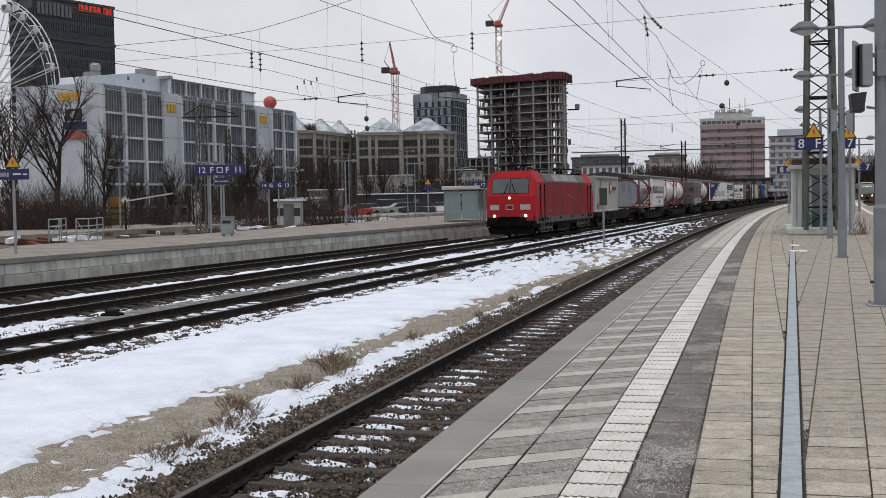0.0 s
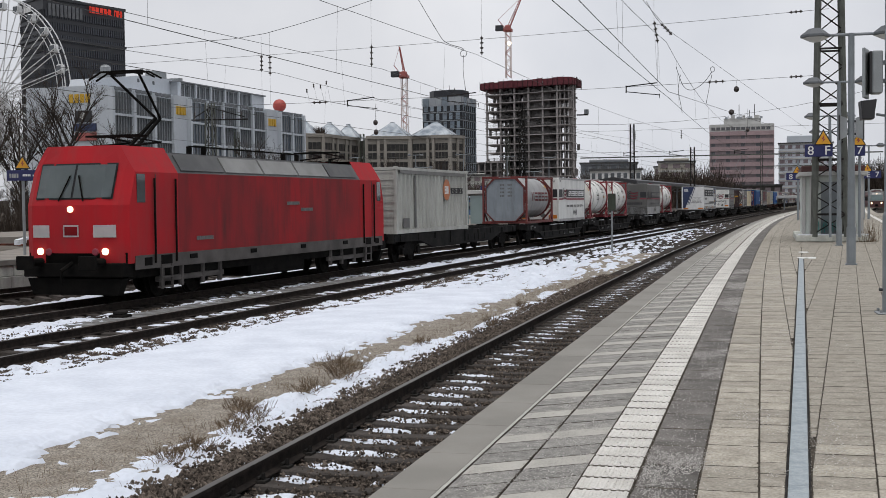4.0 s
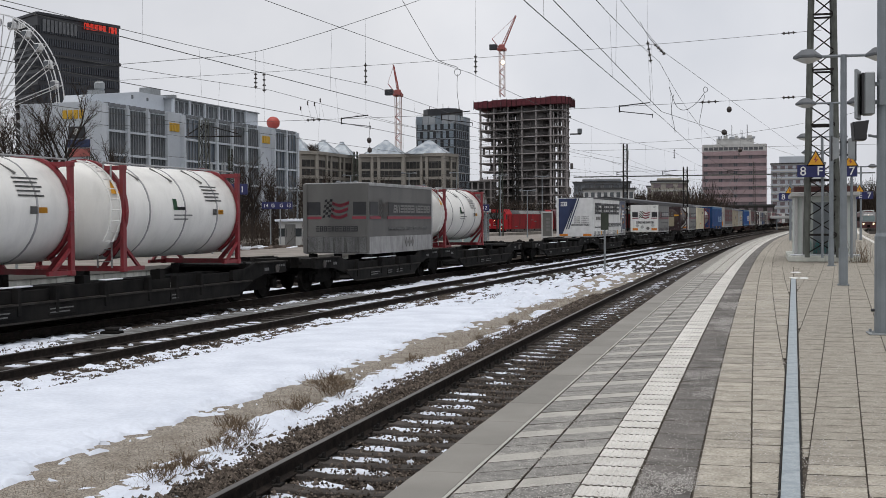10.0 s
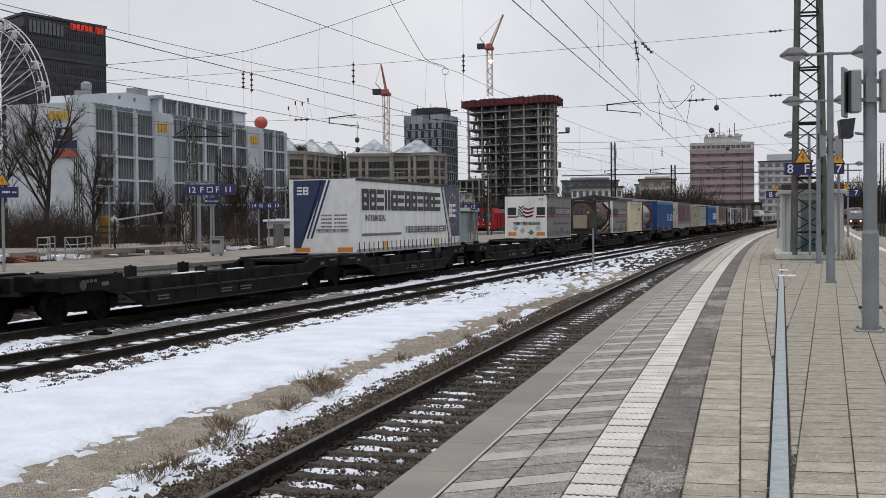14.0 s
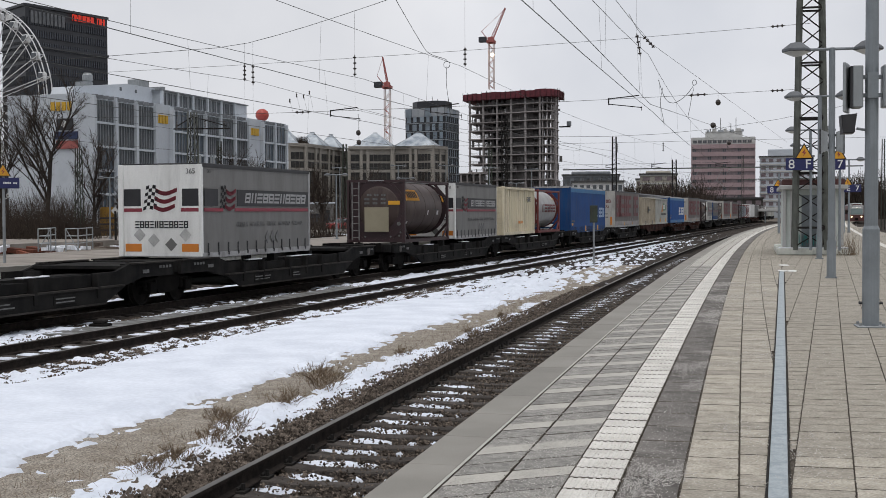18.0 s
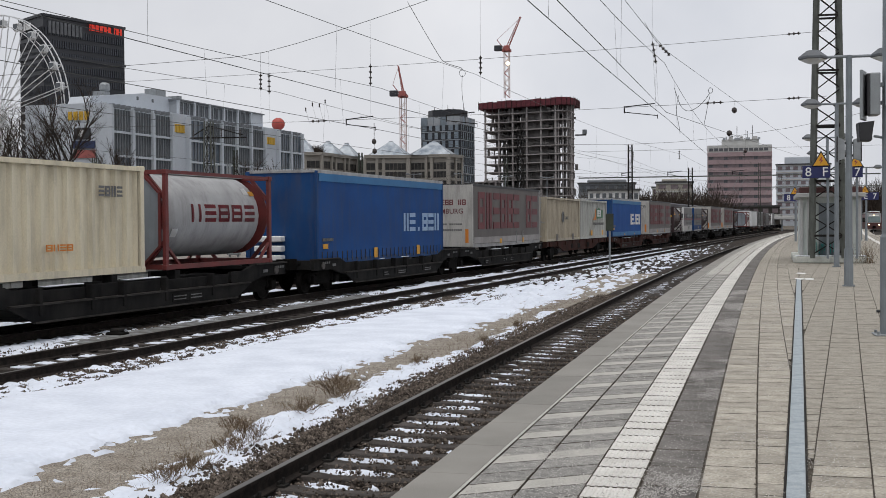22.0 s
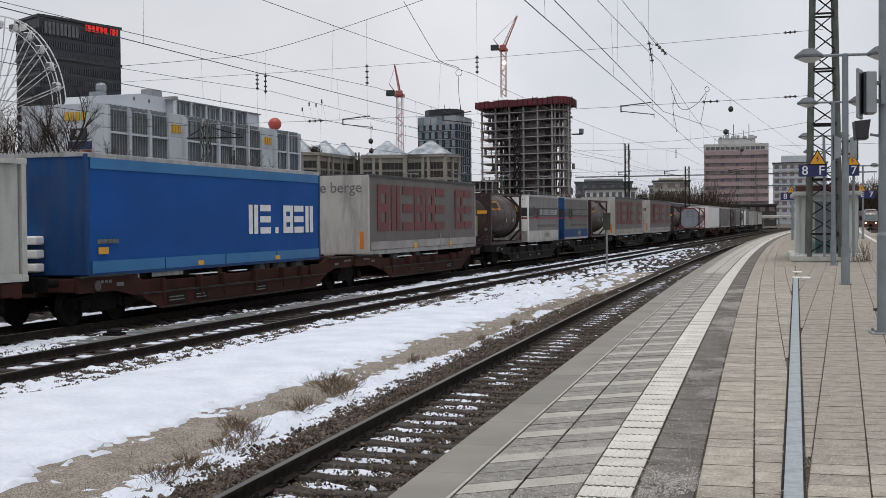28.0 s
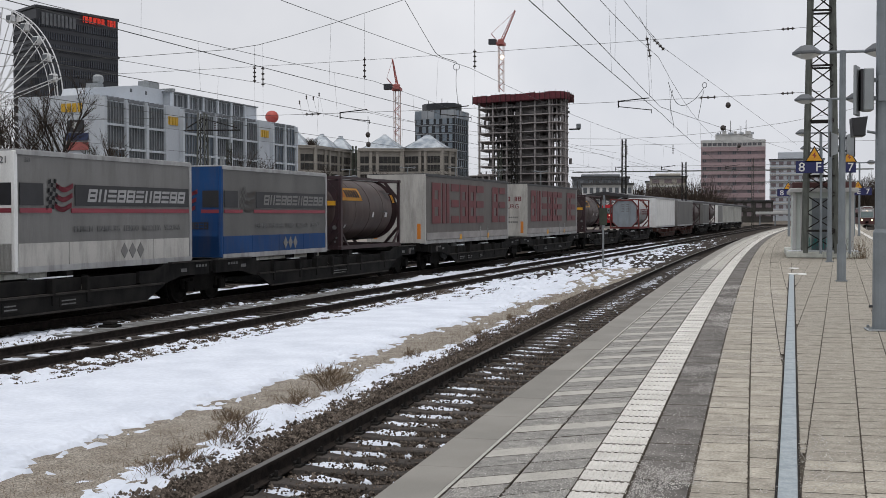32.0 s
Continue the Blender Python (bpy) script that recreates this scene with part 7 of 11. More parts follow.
oys = steps(4, 240, 1.5, 0.02)
strip("platform_across", far_back, lambda y: far_edge(y) - 0.42, oys, -0.004, M["asphalt"], "brown grey asphalt platform across the tracks", "platform", skirt=1.3)
strip("platform_across_edge", lambda y: far_edge(y) - 0.42, far_edge, oys, 0.0, M["edge slab"], "pale concrete edge of the platform across the tracks", "platform edge", skirt=0.16)
wall = thing("platform_wall", "grey concrete block wall below the platform edge", "wall", kind="structure")
rw = random.Random(3)
for lo, hi, inset, matn, ln in ((-0.50, -0.17, 0.07, "concrete wall", 1.25), (-1.25, -0.51, 0.0, "concrete dark", 1.85)):
    y = 14.0
    while y < 92:
        n = ln * rw.uniform(0.94, 1.06)
        b = bmesh.new()
        box(b, -0.25, 0.0, 0.006, n - 0.006, lo, hi - 0.006, bevel=0.012)
        o = part("block", b, M[matn], wall)
        o.matrix_basis = Matrix.Translation((far_edge(y) - inset, y, 0)) @ Matrix.Rotation(-math.atan(slope(far_edge, y)), 4, "Z")
        y += n
strip("platform_beyond", lambda y: far_edge(y) - 30, lambda y: far_edge(y) - 20, steps(20, 240, 2, 0.02), 0.0, M["asphalt"], "far asphalt platform behind the first", "platform", skirt=1.2)
b = bmesh.new()
box(b, -170, -49, 30, 420, -1.3, -0.35)
box(b, -49, -30.5, 44, 112.9, -1.3, -0.35)
tagged(part("yard", b, M["ground"]), "brown winter yard before the office blocks", "ground", kind="structure")

def post_sign(name, x, y, w, h, z, text, label, turn=0.0, poles=(0.0,), size=0.36, top=None):
    """A platform sign on posts: board, posts, white writing."""
    t = thing(name, label, "sign", group="platform signs", at=pose(x, y, 0, 0, 0, turn))
    for p in poles:
        b = bmesh.new()
        rod(b, (p, 0.06, 0), (p, 0.06, (top or z + h)), 0.05, seg=8)
        part("post", b, M["galv"], t)
    part("board", bbox(-w / 2, w / 2, -0.05, 0.05, z, z + h, bevel=0.01), M["sign blue"], t)
    for tx, px, sz in text:
        lettering("lettering", tx, sz, Matrix.Translation((px, -0.056, z + h / 2 - sz * 0.34)) @ FACE_UP, M["letter white"], t)
    return t

FACE_UP = Matrix(((1, 0, 0, 0), (0, 0, -1, 0), (0, 1, 0, 0), (0, 0, 0, 1)))

def bars(t, x0, x1, z, h, n, material, y=-0.056):
    b = bmesh.new()
    w = (x1 - x0) / n
    for k in range(n):
        box(b, x0 + k * w, x0 + k * w + 0.78 * w, y - 0.004, y + 0.004, z, z + h)
    return part("lettering", b, material, t)

def triangle(t, x, z, s, y=-0.04):
    b = bmesh.new()
    extrude(b, ((x - s / 2, z), (x + s / 2, z), (x, z + s * 0.87)), y - 0.01, y + 0.01)
    part("warning_plate", b, M["band dark"], t, "yellow warning triangle with a black rim")
    b = bmesh.new()
    extrude(b, ((x - s * 0.40, z + s * 0.06), (x + s * 0.40, z + s * 0.06), (x, z + s * 0.75)), y - 0.016, y)
    part("warning_face", b, M["yellow"], t)
    b = bmesh.new()
    extrude(b, ((x - 0.05 * s, z + 0.15 * s), (x + 0.12 * s, z + 0.36 * s), (x + 0.01 * s, z + 0.34 * s), (x + 0.06 * s, z + 0.56 * s), (x - 0.11 * s, z + 0.32 * s), (x + 0.0 * s, z + 0.33 * s)), y - 0.02, y)
    part("bolt_mark", b, M["band red"], t)

t = post_sign("platform_sign", -26.4, 56.4, 2.55, 0.54, 2.97, (("12", -0.92, 0.42), ("F", -0.42, 0.42), ("F", 0.36, 0.42), ("11", 0.9, 0.42)), "navy platform sign with white numbers on grey posts", turn=14, poles=(-0.55, 0.0, 0.12), top=4.6)
part("clock_frame", bbox(-0.17, 0.13, -0.06, 0.0, 3.1, 3.38), M["letter white"], t)
part("clock_face", bbox(-0.13, 0.09, -0.066, 0.0, 3.14, 3.34), M["sign blue"], t)
part("small_board", bbox(-0.28, 0.38, -0.05, 0.03, 2.5, 2.84, bevel=0.01), M["sign blue"], t)
lettering("lettering", "München Ost", 0.115, Matrix.Translation((0.05, -0.056, 2.63)) @ FACE_UP, M["letter white"], t)
post_sign("platform_sign", -33.3, 80.1, 2.15, 0.5, 2.49, (("14", -0.8, 0.36), ("G", -0.3, 0.36), ("G", 0.3, 0.36), ("13", 0.8, 0.36)), "navy platform sign with white numbers on grey posts", turn=14, poles=(-0.5, 0.2))
t = post_sign("platform_sign", -18.5, 80.0, 1.05, 0.44, 2.24, (("E", -0.28, 0.34), ("12", 0.22, 0.34)), "navy platform sign with white numbers on grey posts", turn=14, poles=(0.3,), top=3.0)
t = post_sign("platform_sign", -24.36, 35.9, 1.02, 0.36, 2.5, (), "navy direction sign below a yellow warning triangle", turn=30, poles=(0.0,), top=3.3)
bars(t, -0.42, -0.12, 2.6, 0.14, 4, M["tank grey"])
bars(t, 0.0, 0.26, 2.65, 0.07, 5, M["letter white"])
bars(t, 0.32, 0.46, 2.65, 0.05, 2, M["letter white"])
triangle(t, 0.0, 2.9, 0.52)
t = post_sign("platform_sign", -24.0, 86.8, 0.6, 0.36, 2.2, (), "yellow warning triangle over a small navy board", turn=14, poles=(0.0,), top=2.9)
triangle(t, 0.0, 2.62, 0.55)

def lamp_post(x, y, h, reach, label, turn=0.0, r=0.06, speakers=0.0, head=0.3, arms=(-1, 1)):
    """A post with a cross arm and faceted lantern heads."""
    t = thing("street_lamp", label, "lamp post", group="lamp posts of the station", at=pose(x, y, 0, 0, 0, turn))
    b = bmesh.new()
    rod(b, (0, 0, 0), (0, 0, 0.9), r * 1.25, seg=12)
    rod(b, (0, 0, 0.9), (0, 0, h), r, r * 0.85, seg=12)
    box(b, -0.13, 0.13, -0.13, 0.13, 0, 0.03)
    part("pole", b, M["pole grey"], t)
    b = bmesh.new()
    rod(b, (-reach * 0.9, 0, h - 0.03), (reach * 0.9, 0, h - 0.03), 0.035, seg=8)
    part("arm", b, M["pole grey"], t)
    for s in arms:
        m4 = Matrix.Translation((s * reach, 0, h - 0.03))
        b = bmesh.new()
        lathe(b, ((head * 0.32, head * 0.52), (head * 0.42, head * 0.5), (head, 0.02), (head * 1.02, -0.03), (head * 0.95, -0.05)), m=m4, seg=6)
        hd = part("lantern", b, M["hood"], t, "faceted dark grey lantern hood")
        b = bmesh.new()
        lathe(b, ((head * 0.94, -0.05), (head * 0.35, -head * 0.42), (head * 0.05, -head * 0.46)), m=m4, seg=6)
        part("diffuser", b, M["lamp glass"], hd)
    if speakers:
        for s in (-1, 1):
            b = bmesh.new()
            extrude(b, ((s * 0.10, speakers), (s * 0.10, speakers + 0.44), (s * 0.26, speakers + 0.50), (s * 0.26, speakers - 0.06)), -0.10, 0.10)
            bmesh.ops.recalc_face_normals(b, faces=b.faces)
            sp = part("loudspeaker", b, M["galv"], t, "grey box loudspeaker")
            part("speaker_front", bbox(min(s * 0.262, s * 0.285), max(s * 0.262, s * 0.285), -0.12, 0.12, speakers - 0.08, speakers + 0.52), M["band dark"], sp)
        b = bmesh.new()
        box(b, -0.11, 0.11, -0.03, 0.03, speakers + 0.04, speakers + 0.09)
        box(b, -0.11, 0.11, -0.03, 0.03, speakers + 0.34, speakers + 0.39)
        part("bracket", b, M["band dark"], t)
    return t

for x, y in ((-33.2, 69.1), (-25.7, 73.3), (-36.5, 92.0), (-26.2, 104.0), (-41.5, 73.0)):
    lamp_post(x, y, 4.1, 0.55, "grey twin lamp post on the platform across", turn=14, head=0.21, r=0.05)

for x, y, h in ((-38.2, 110, 6.0), (-33.0, 112, 6.2), (-29.8, 118, 6.4), (-26.0, 121, 6.2), (-22.6, 126, 6.2), (-28.5, 99, 4.6), (-21.5, 112, 4.4)):
    lamp_post(x, y, h, 0.6, "slim twin lamp post between the far tracks", turn=14, head=0.2, r=0.045)

def litter_bin(x, y):
    t = thing("litter_bin", "grey metal litter bin on the far platform", "bin", at=pose(x, y, 0, 0, 0, 14))
    part("body", bbox(-0.30, 0.30, -0.22, 0.22, 0.08, 0.86, bevel=0.03), M["galv"], t)
    part("lid", bbox(-0.32, 0.32, -0.24, 0.24, 0.86, 0.92, bevel=0.02), M["pole grey"], t)
    part("slot", bbox(-0.2, 0.2, -0.235, -0.215, 0.6, 0.75), M["band dark"], t)
    for s in (-0.2, 0.2):
        part("foot", bbox(s - 0.03, s + 0.03, -0.1, 0.1, 0, 0.09), M["pole grey"], t)
litter_bin(-24.7, 53.4)

t = thing("stair_railing", "galvanised railing round a stair in the platform", "railing", at=pose(-29.6, 47.6, 0, 0, 0, 22))
for x, y in ((-0.85, 0), (-0.32, 0), (0.32, 0), (0.85, 0), (-0.85, 2.4), (0.85, 2.4), (-0.85, 4.2), (0.85, 4.2)):
    b = bmesh.new()
    rod(b, (x, y, 0), (x, y, 1.0), 0.03, seg=6)
    part("post", b, M["galv"], t)
for z in (0.35, 0.68, 1.0):
    for p, q in (((-0.85, 0), (-0.32, 0)), ((0.32, 0), (0.85, 0)), ((-0.85, 0), (-0.85, 4.2)), ((0.85, 0), (0.85, 4.2))):
        b = bmesh.new()
        rod(b, (*p, z), (*q, z), 0.025, seg=6)
        part("rail", b, M["galv"], t)
for a in (-1, 1):
    b = bmesh.new()
    beam(b, (a * 0.85, 0, 0.05), (a * 0.32, 0, 1.0), 0.035)
    part("brace", b, M["galv"], t)

t = thing("waiting_shelter", "glass waiting shelter with a pale roof", "shelter", at=pose(-20.0, 82.3, 0, 0, 0, 6))
part("roof", bbox(-1.3, 1.3, -2.8, 2.8, 2.15, 2.4, bevel=0.03), M["plaster"], t)
for x in (-1.15, 1.15):
    for k in range(5):
        b = bmesh.new()
        rod(b, (x, -2.6 + 1.3 * k, 0), (x, -2.6 + 1.3 * k, 2.16), 0.04, seg=6)
        part("post", b, M["pole grey"], t)
        if k < 4:
            part("pane", bbox(x - 0.01, x + 0.01, -2.55 + 1.3 * k, -1.35 + 1.3 * k, 0.15, 2.05), M["glass"], t)
for x in (-1.15, 0.0):
    part("pane", bbox(x + 0.04, x + 1.1, -2.61, -2.59, 0.15, 2.05), M["glass"], t)
part("bench", bbox(-0.9, -0.5, -2.0, 2.0, 0.42, 0.47), M["pole grey"], t)

t = thing("platform_canopy", "dark roofed platform canopy on steel posts", "canopy", at=Matrix.Identity(4))
cy = [148 + 12 * k for k in range(20)]
def roof_line(y):
    return -18.7 + 0.053 * (y - 149)
verts, faces = [], []
for y in cy:
    c0 = roof_line(y)
    for x, z in ((-2.9, 3.65), (-2.9, 4.0), (0, 4.45), (2.9, 4.0), (2.9, 3.65), (0, 4.05)):
        verts.append((c0 + x, y, z))
for j in range(len(cy) - 1):
    for i in range(6):
        faces.append((j * 6 + i, j * 6 + (i + 1) % 6, j * 6 + 6 + (i + 1) % 6, j * 6 + 6 + i))
faces += [tuple(range(6)), tuple(range((len(cy) - 1) * 6, len(cy) * 6))[::-1]]
sheet("roof", verts, faces, M["band dark"], t, smooth=False)
for y in cy:
    b = bmesh.new()
    rod(b, (roof_line(y), y, 0), (roof_line(y), y, 4.0), 0.12, seg=8)
    beam(b, (roof_line(y), y, 2.9), (roof_line(y) + 2.2, y, 3.7), 0.1)
    beam(b, (roof_line(y), y, 2.9), (roof_line(y) - 2.2, y, 3.7), 0.1)
    part("post", b, M["pole grey"], t)
for k in range(19):
    part("light_strip", bbox(-0.12, 0.12, 0, 8, 3.62, 3.7), M["lamp glass"], t).matrix_basis = Matrix.Translation((roof_line(160 + 11 * k) + 1.7, 160 + 11 * k, 0)) @ Matrix.Rotation(-0.053, 4, "Z")

# two red trains that stand on the tracks behind
for x, y, a in ((-33.45, 169.5, 13), (-21.0, 185.2, 4)):
    t = locomotive("red locomotive standing with lit lamps behind the platform")
    t.matrix_basis = pose(x, y, RAIL, 0, 0, -a)
# coach red is taken down further for the shade of the platform canopy
M["coach red"] = mat("dark red coach side, canopy shade in its colour", (0.085, 0.010, 0.014), (0.06, 0.009, 0.012), 0.8, 0.55, grain=0.1)
t = thing("passenger_coach", "dark red passenger coach behind the standing locomotive", "coach", at=pose(-28.45, 191.2, RAIL, 0, 0, -13))
b = bmesh.new()
extrude(b, ((-1.4, 1.0), (1.4, 1.0), (1.45, 1.5), (1.4, 3.0), (1.1, 3.7), (0.5, 3.95), (-0.5, 3.95), (-1.1, 3.7), (-1.4, 3.0), (-1.45, 1.5)), -13, 13)
bmesh.ops.recalc_face_normals(b, faces=b.faces)
part("body", b, M["coach red"], t)
for k in range(9):
    part("window", bbox(1.42, 1.46, -10.4 + 2.3 * k, -8.9 + 2.3 * k, 2.0, 2.95, bevel=0.01), M["window"], t)
for y in (-12.0, 11.0):
    part("door", bbox(1.43, 1.47, y, y + 1.0, 1.05, 3.1, bevel=0.01), M["band dark"], t)
for y in (-9.0, 9.0):
    part("bogie", bbox(-1.1, 1.1, y - 1.6, y + 1.6, 0.25, 0.95, bevel=0.05), M["under"], t)
t = thing("display_case", "timetable case in a pale frame on the platform", "display case", at=pose(-17.7, 101.0, 0, 0, 0, 8))
for s0 in (-1, 1):
    part("post", bbox(s0 * 0.43 - 0.05, s0 * 0.43 + 0.05, -0.06, 0.06, 0, 2.3, bevel=0.01), M["plaster"], t)
for z in (0.12, 2.2):
    part("rail", bbox(-0.48, 0.48, -0.07, 0.07, z, z + 0.12, bevel=0.01), M["plaster"], t)
part("panel", bbox(-0.38, 0.38, -0.03, 0.03, 0.24, 2.2), M["tarp dark"], t)
for z in (0.7, 1.0, 1.3, 1.6):
    part("notice", bbox(-0.08, 0.22, -0.04, -0.03, z, z + 0.2), M["tarp grey"], t)
t = thing("platform_clock", "round white station clock on a grey post", "clock", at=pose(-19.6, 128.5, 0, 0, 0, 8))
b = bmesh.new()
rod(b, (0.55, 0.1, 0), (0.55, 0.1, 3.5), 0.06, seg=8)
rod(b, (0.55, 0.1, 3.4), (0, 0.1, 3.4), 0.04, seg=8)
part("post", b, M["pole grey"], t)
b = bmesh.new()
lathe(b, ((0.02, -0.12), (0.46, -0.12), (0.5, -0.06), (0.5, 0.06), (0.46, 0.12), (0.02, 0.12)), m=Matrix.Translation((0, 0.1, 2.85)) @ Matrix.Rotation(math.pi / 2, 4, "X"), seg=24)
face = part("dial", b, M["white sign"], t)
for a in (0.6, 2.4):
    b = bmesh.new()
    beam(b, (0, -0.03, 2.85), (0.32 * math.sin(a), -0.03, 2.85 + 0.32 * math.cos(a)), 0.04, 0.01)
    part("pointer", b, M["band dark"], face)

# ---------------------------------------------------------------- sheds, cars and clutter in the yard
def car(x, y, z, turn, paint, label, van=False):
    t = thing("car", label, "car", group="parked cars", at=pose(x, y, z, 0, 0, turn))
    hgt = 1.9 if van else 1.45
    L = 2.4 if van else 2.15
    low = ((-L, 0.35), (-L, 0.80), (-L + 0.12, 0.92), (-L + 0.9, 0.98), (L - 0.35, 1.0), (L, 0.9), (L, 0.35))
    roof = ((-L + (0.55 if van else 1.0), 0.95), (-L + (1.15 if van else 1.65), hgt - 0.04), (L - 0.75, hgt), (L - 0.15, 1.0)) if not van else ((-L + 0.35, 0.95), (-L + 1.0, hgt - 0.04), (L - 0.1, hgt), (L, 1.0))
    b = bmesh.new()
    extrude(b, low, -0.86, 0.86)
    bmesh.ops.bevel(b, geom=b.edges[:], offset=0.05, segments=1, affect="EDGES")
    part("body", b, paint, t)
    b = bmesh.new()
    extrude(b, roof, -0.72, 0.72)
    part("cabin", b, M["window"], t)
    b = bmesh.new()
    extrude(b, ((roof[1][0], hgt - 0.05), (roof[2][0], hgt - 0.01), (roof[2][0], hgt + 0.03), (roof[1][0], hgt)), -0.7, 0.7)
    part("roof", b, paint, t)
    for sx in (-L + 0.75, L - 0.8):
        for sy in (-0.86, 0.86):
            b = bmesh.new()
            lathe(b, ((0.18, -0.1), (0.32, -0.09), (0.32, 0.09), (0.18, 0.1)), m=Matrix.Translation((sx, sy, 0.32)) @ Matrix.Rotation(math.pi / 2, 4, "X"), seg=14)
            part("wheel", b, M["tyre"], t)
    for sy in (-0.6, 0.6):
        part("headlight", bbox(-L - 0.02, -L + 0.04, sy - 0.16, sy + 0.16, 0.66, 0.78), M["lamp glass"], t)
    return t
M["car red"] = mat("red car paint", (0.38, 0.03, 0.03), (0.34, 0.03, 0.03), 2, 0.3, coat=0.5)
M["car white"] = mat("white car paint", (0.7, 0.7, 0.7), (0.62, 0.62, 0.62), 2, 0.3, coat=0.5)
M["car black"] = mat("black car paint", (0.02, 0.02, 0.022), (0.03, 0.03, 0.03), 2, 0.25, coat=0.5)
M["car silver"] = mat("silver car paint", (0.35, 0.36, 0.37), (0.3, 0.31, 0.32), 2, 0.3, metal=0.4, coat=0.5)
M["car blue"] = mat("blue car paint", (0.03, 0.09, 0.22), (0.03, 0.08, 0.18), 2, 0.3, coat=0.5)
for x, y, turn, p, lb, van in ((-41.5, 121, 70, "car red", "red car parked nose first behind the platform", False), (-45.8, 147, 12, "car white", "white van parked behind the platform", True), (-42.6, 141, 40, "car silver", "silver car parked behind the platform", False),
                               (-50.2, 134, 60, "car black", "black van parked behind the platform", True), (-37.9, 142, 14, "car white", "white car parked behind the platform", False), (-35.8, 146, 8, "car blue", "blue car parked behind the platform", False), (-48.2, 128, 75, "car black", "black car parked behind the platform", False),
                               (-46.6, 140, 20, "car silver", "silver car parked behind the platform", False), (-38.6, 135, 10, "car black", "black car parked behind the platform", False)):
    car(x, y, -0.30, turn, M[p], lb, van)
b = bmesh.new()
box(b, -62, -26.0, 113, 152, -1.3, -0.30)
tagged(part("car_park", b, M["asphalt"]), "asphalt car park behind the far platform", "car park", kind="structure")

def shed(name, x, y, w, d, h, turn, wallm, label, snow=True, z=-0.4):
    t = thing(name, label, "shed", at=pose(x, y, z, 0, 0, turn))
    part("wall", bbox(-w / 2, w / 2, -d / 2, d / 2, 0, h), M[wallm], t)
    part("roof", bbox(-w / 2 - 0.25, w / 2 + 0.25, -d / 2 - 0.25, d / 2 + 0.25, h, h + 0.16, bevel=0.02), M["snow"] if snow else M["dark roof"], t, "snow covered flat roof" if snow else "")
    part("door", bbox(-0.4, 0.4, -d / 2 - 0.02, -d / 2 + 0.02, 0.02, min(2.0, h - 0.2)), M["tarp grey"], t)
    for k in (-0.32, 0.32):
        part("window", bbox(w * k - 0.3, w * k + 0.3, -d / 2 - 0.02, -d / 2 + 0.02, h * 0.45, h * 0.75), M["window"], t)
shed("small_shed", -34.0, 84.5, 1.7, 1.6, 2.0, 14, "plaster", "small pale shed with snow on its roof")
shed("switch_box", -52.5, 103.0, 1.6, 1.4, 2.1, 20, "tarp grey", "grey switch cabinet covered with scrawls", snow=False)
shed("low_hall", -53.5, 186, 18, 8, 2.75, 17, "band dark", "low dark hall with a snowy roof behind the car park")
shed("blue_cabin", -44.3, 178, 4.4, 4, 2.3, 15, "car blue", "blue site cabin beside the low hall", snow=False)
shed("site_hut", -59.0, 160, 4.6, 5, 3.4, 20, "tarp grey", "grey site hut with snow on its flat roof")
shed("site_hut", -66.5, 212, 9.5, 6, 6.2, 18, "dirty white", "pale flat roofed hut behind the car park")
shed("site_hut", -58.0, 206, 7.5, 6, 4.0, 16, "glass", "glazed pale hut behind the car park", snow=False)
shed("kiosk", -45.5, 117, 3.2, 2.6, 2.2, 20, "plaster", "small pale kiosk with a snowy roof overhanging")
t = thing("board_wall", "white panel wall covered with scrawls", "panel", at=pose(-50.2, 102.0, -0.4, 0, 0, 20))
part("panel", bbox(-0.45, 0.45, -0.05, 0.05, 0.0, 3.6), M["plaster"], t)
rg = random.Random(5)
for k in range(12):
    b = bmesh.new()
    x0, z0 = rg.uniform(-0.25, 0.15), rg.uniform(0.3, 2.4)
    beam(b, (x0, -0.056, z0), (x0 + rg.uniform(-0.15, 0.2), -0.056, z0 + rg.uniform(-0.3, 0.3)), 0.05, 0.01)
    part("scrawl", b, M["band dark"], t)
t = thing("level_crossing_barrier", "long pale pole raised aslant in the yard", "barrier", at=pose(-39.3, 69.8, -0.35, 0, 0, 20))
b = bmesh.new()
beam(b, (0, 0, 2.15), (3.0, 0, 2.6), 0.09)
part("boom", b, M["plaster"], t)
part("stand", bbox(-0.06, 0.06, -0.06, 0.06, 0, 2.2), M["dark steel"], t)
t = thing("signal_sign", "pale diamond sign on a thin post", "signal", at=pose(-46.2, 82.0, -0.35, 0, 0, 20))
b = bmesh.new()
rod(b, (0, 0, 0), (0, 0, 2.3), 0.04, seg=6)
part("post", b, M["galv"], t)
b = bmesh.new()
extrude(b, ((0, 1.95), (0.28, 2.25), (0, 2.55), (-0.28, 2.25)), -0.06, -0.03)
part("plate", b, M["plaster"], t)
M["amber"] = mat("dull amber paint", (0.26, 0.14, 0.02), (0.19, 0.11, 0.025), 2, 0.7, grain=0.15)
t = thing("yellow_barrel", "yellow banded upright tank in the yard", "tank", at=pose(-52.0, 91.0, -0.35) @ Matrix.Scale(1.0, 4))
b = bmesh.new()
lathe(b, ((0.55, 0), (0.6, 0.1), (0.6, 2.4), (0.5, 2.6)), seg=16)
part("shell", b, M["amber"], t)
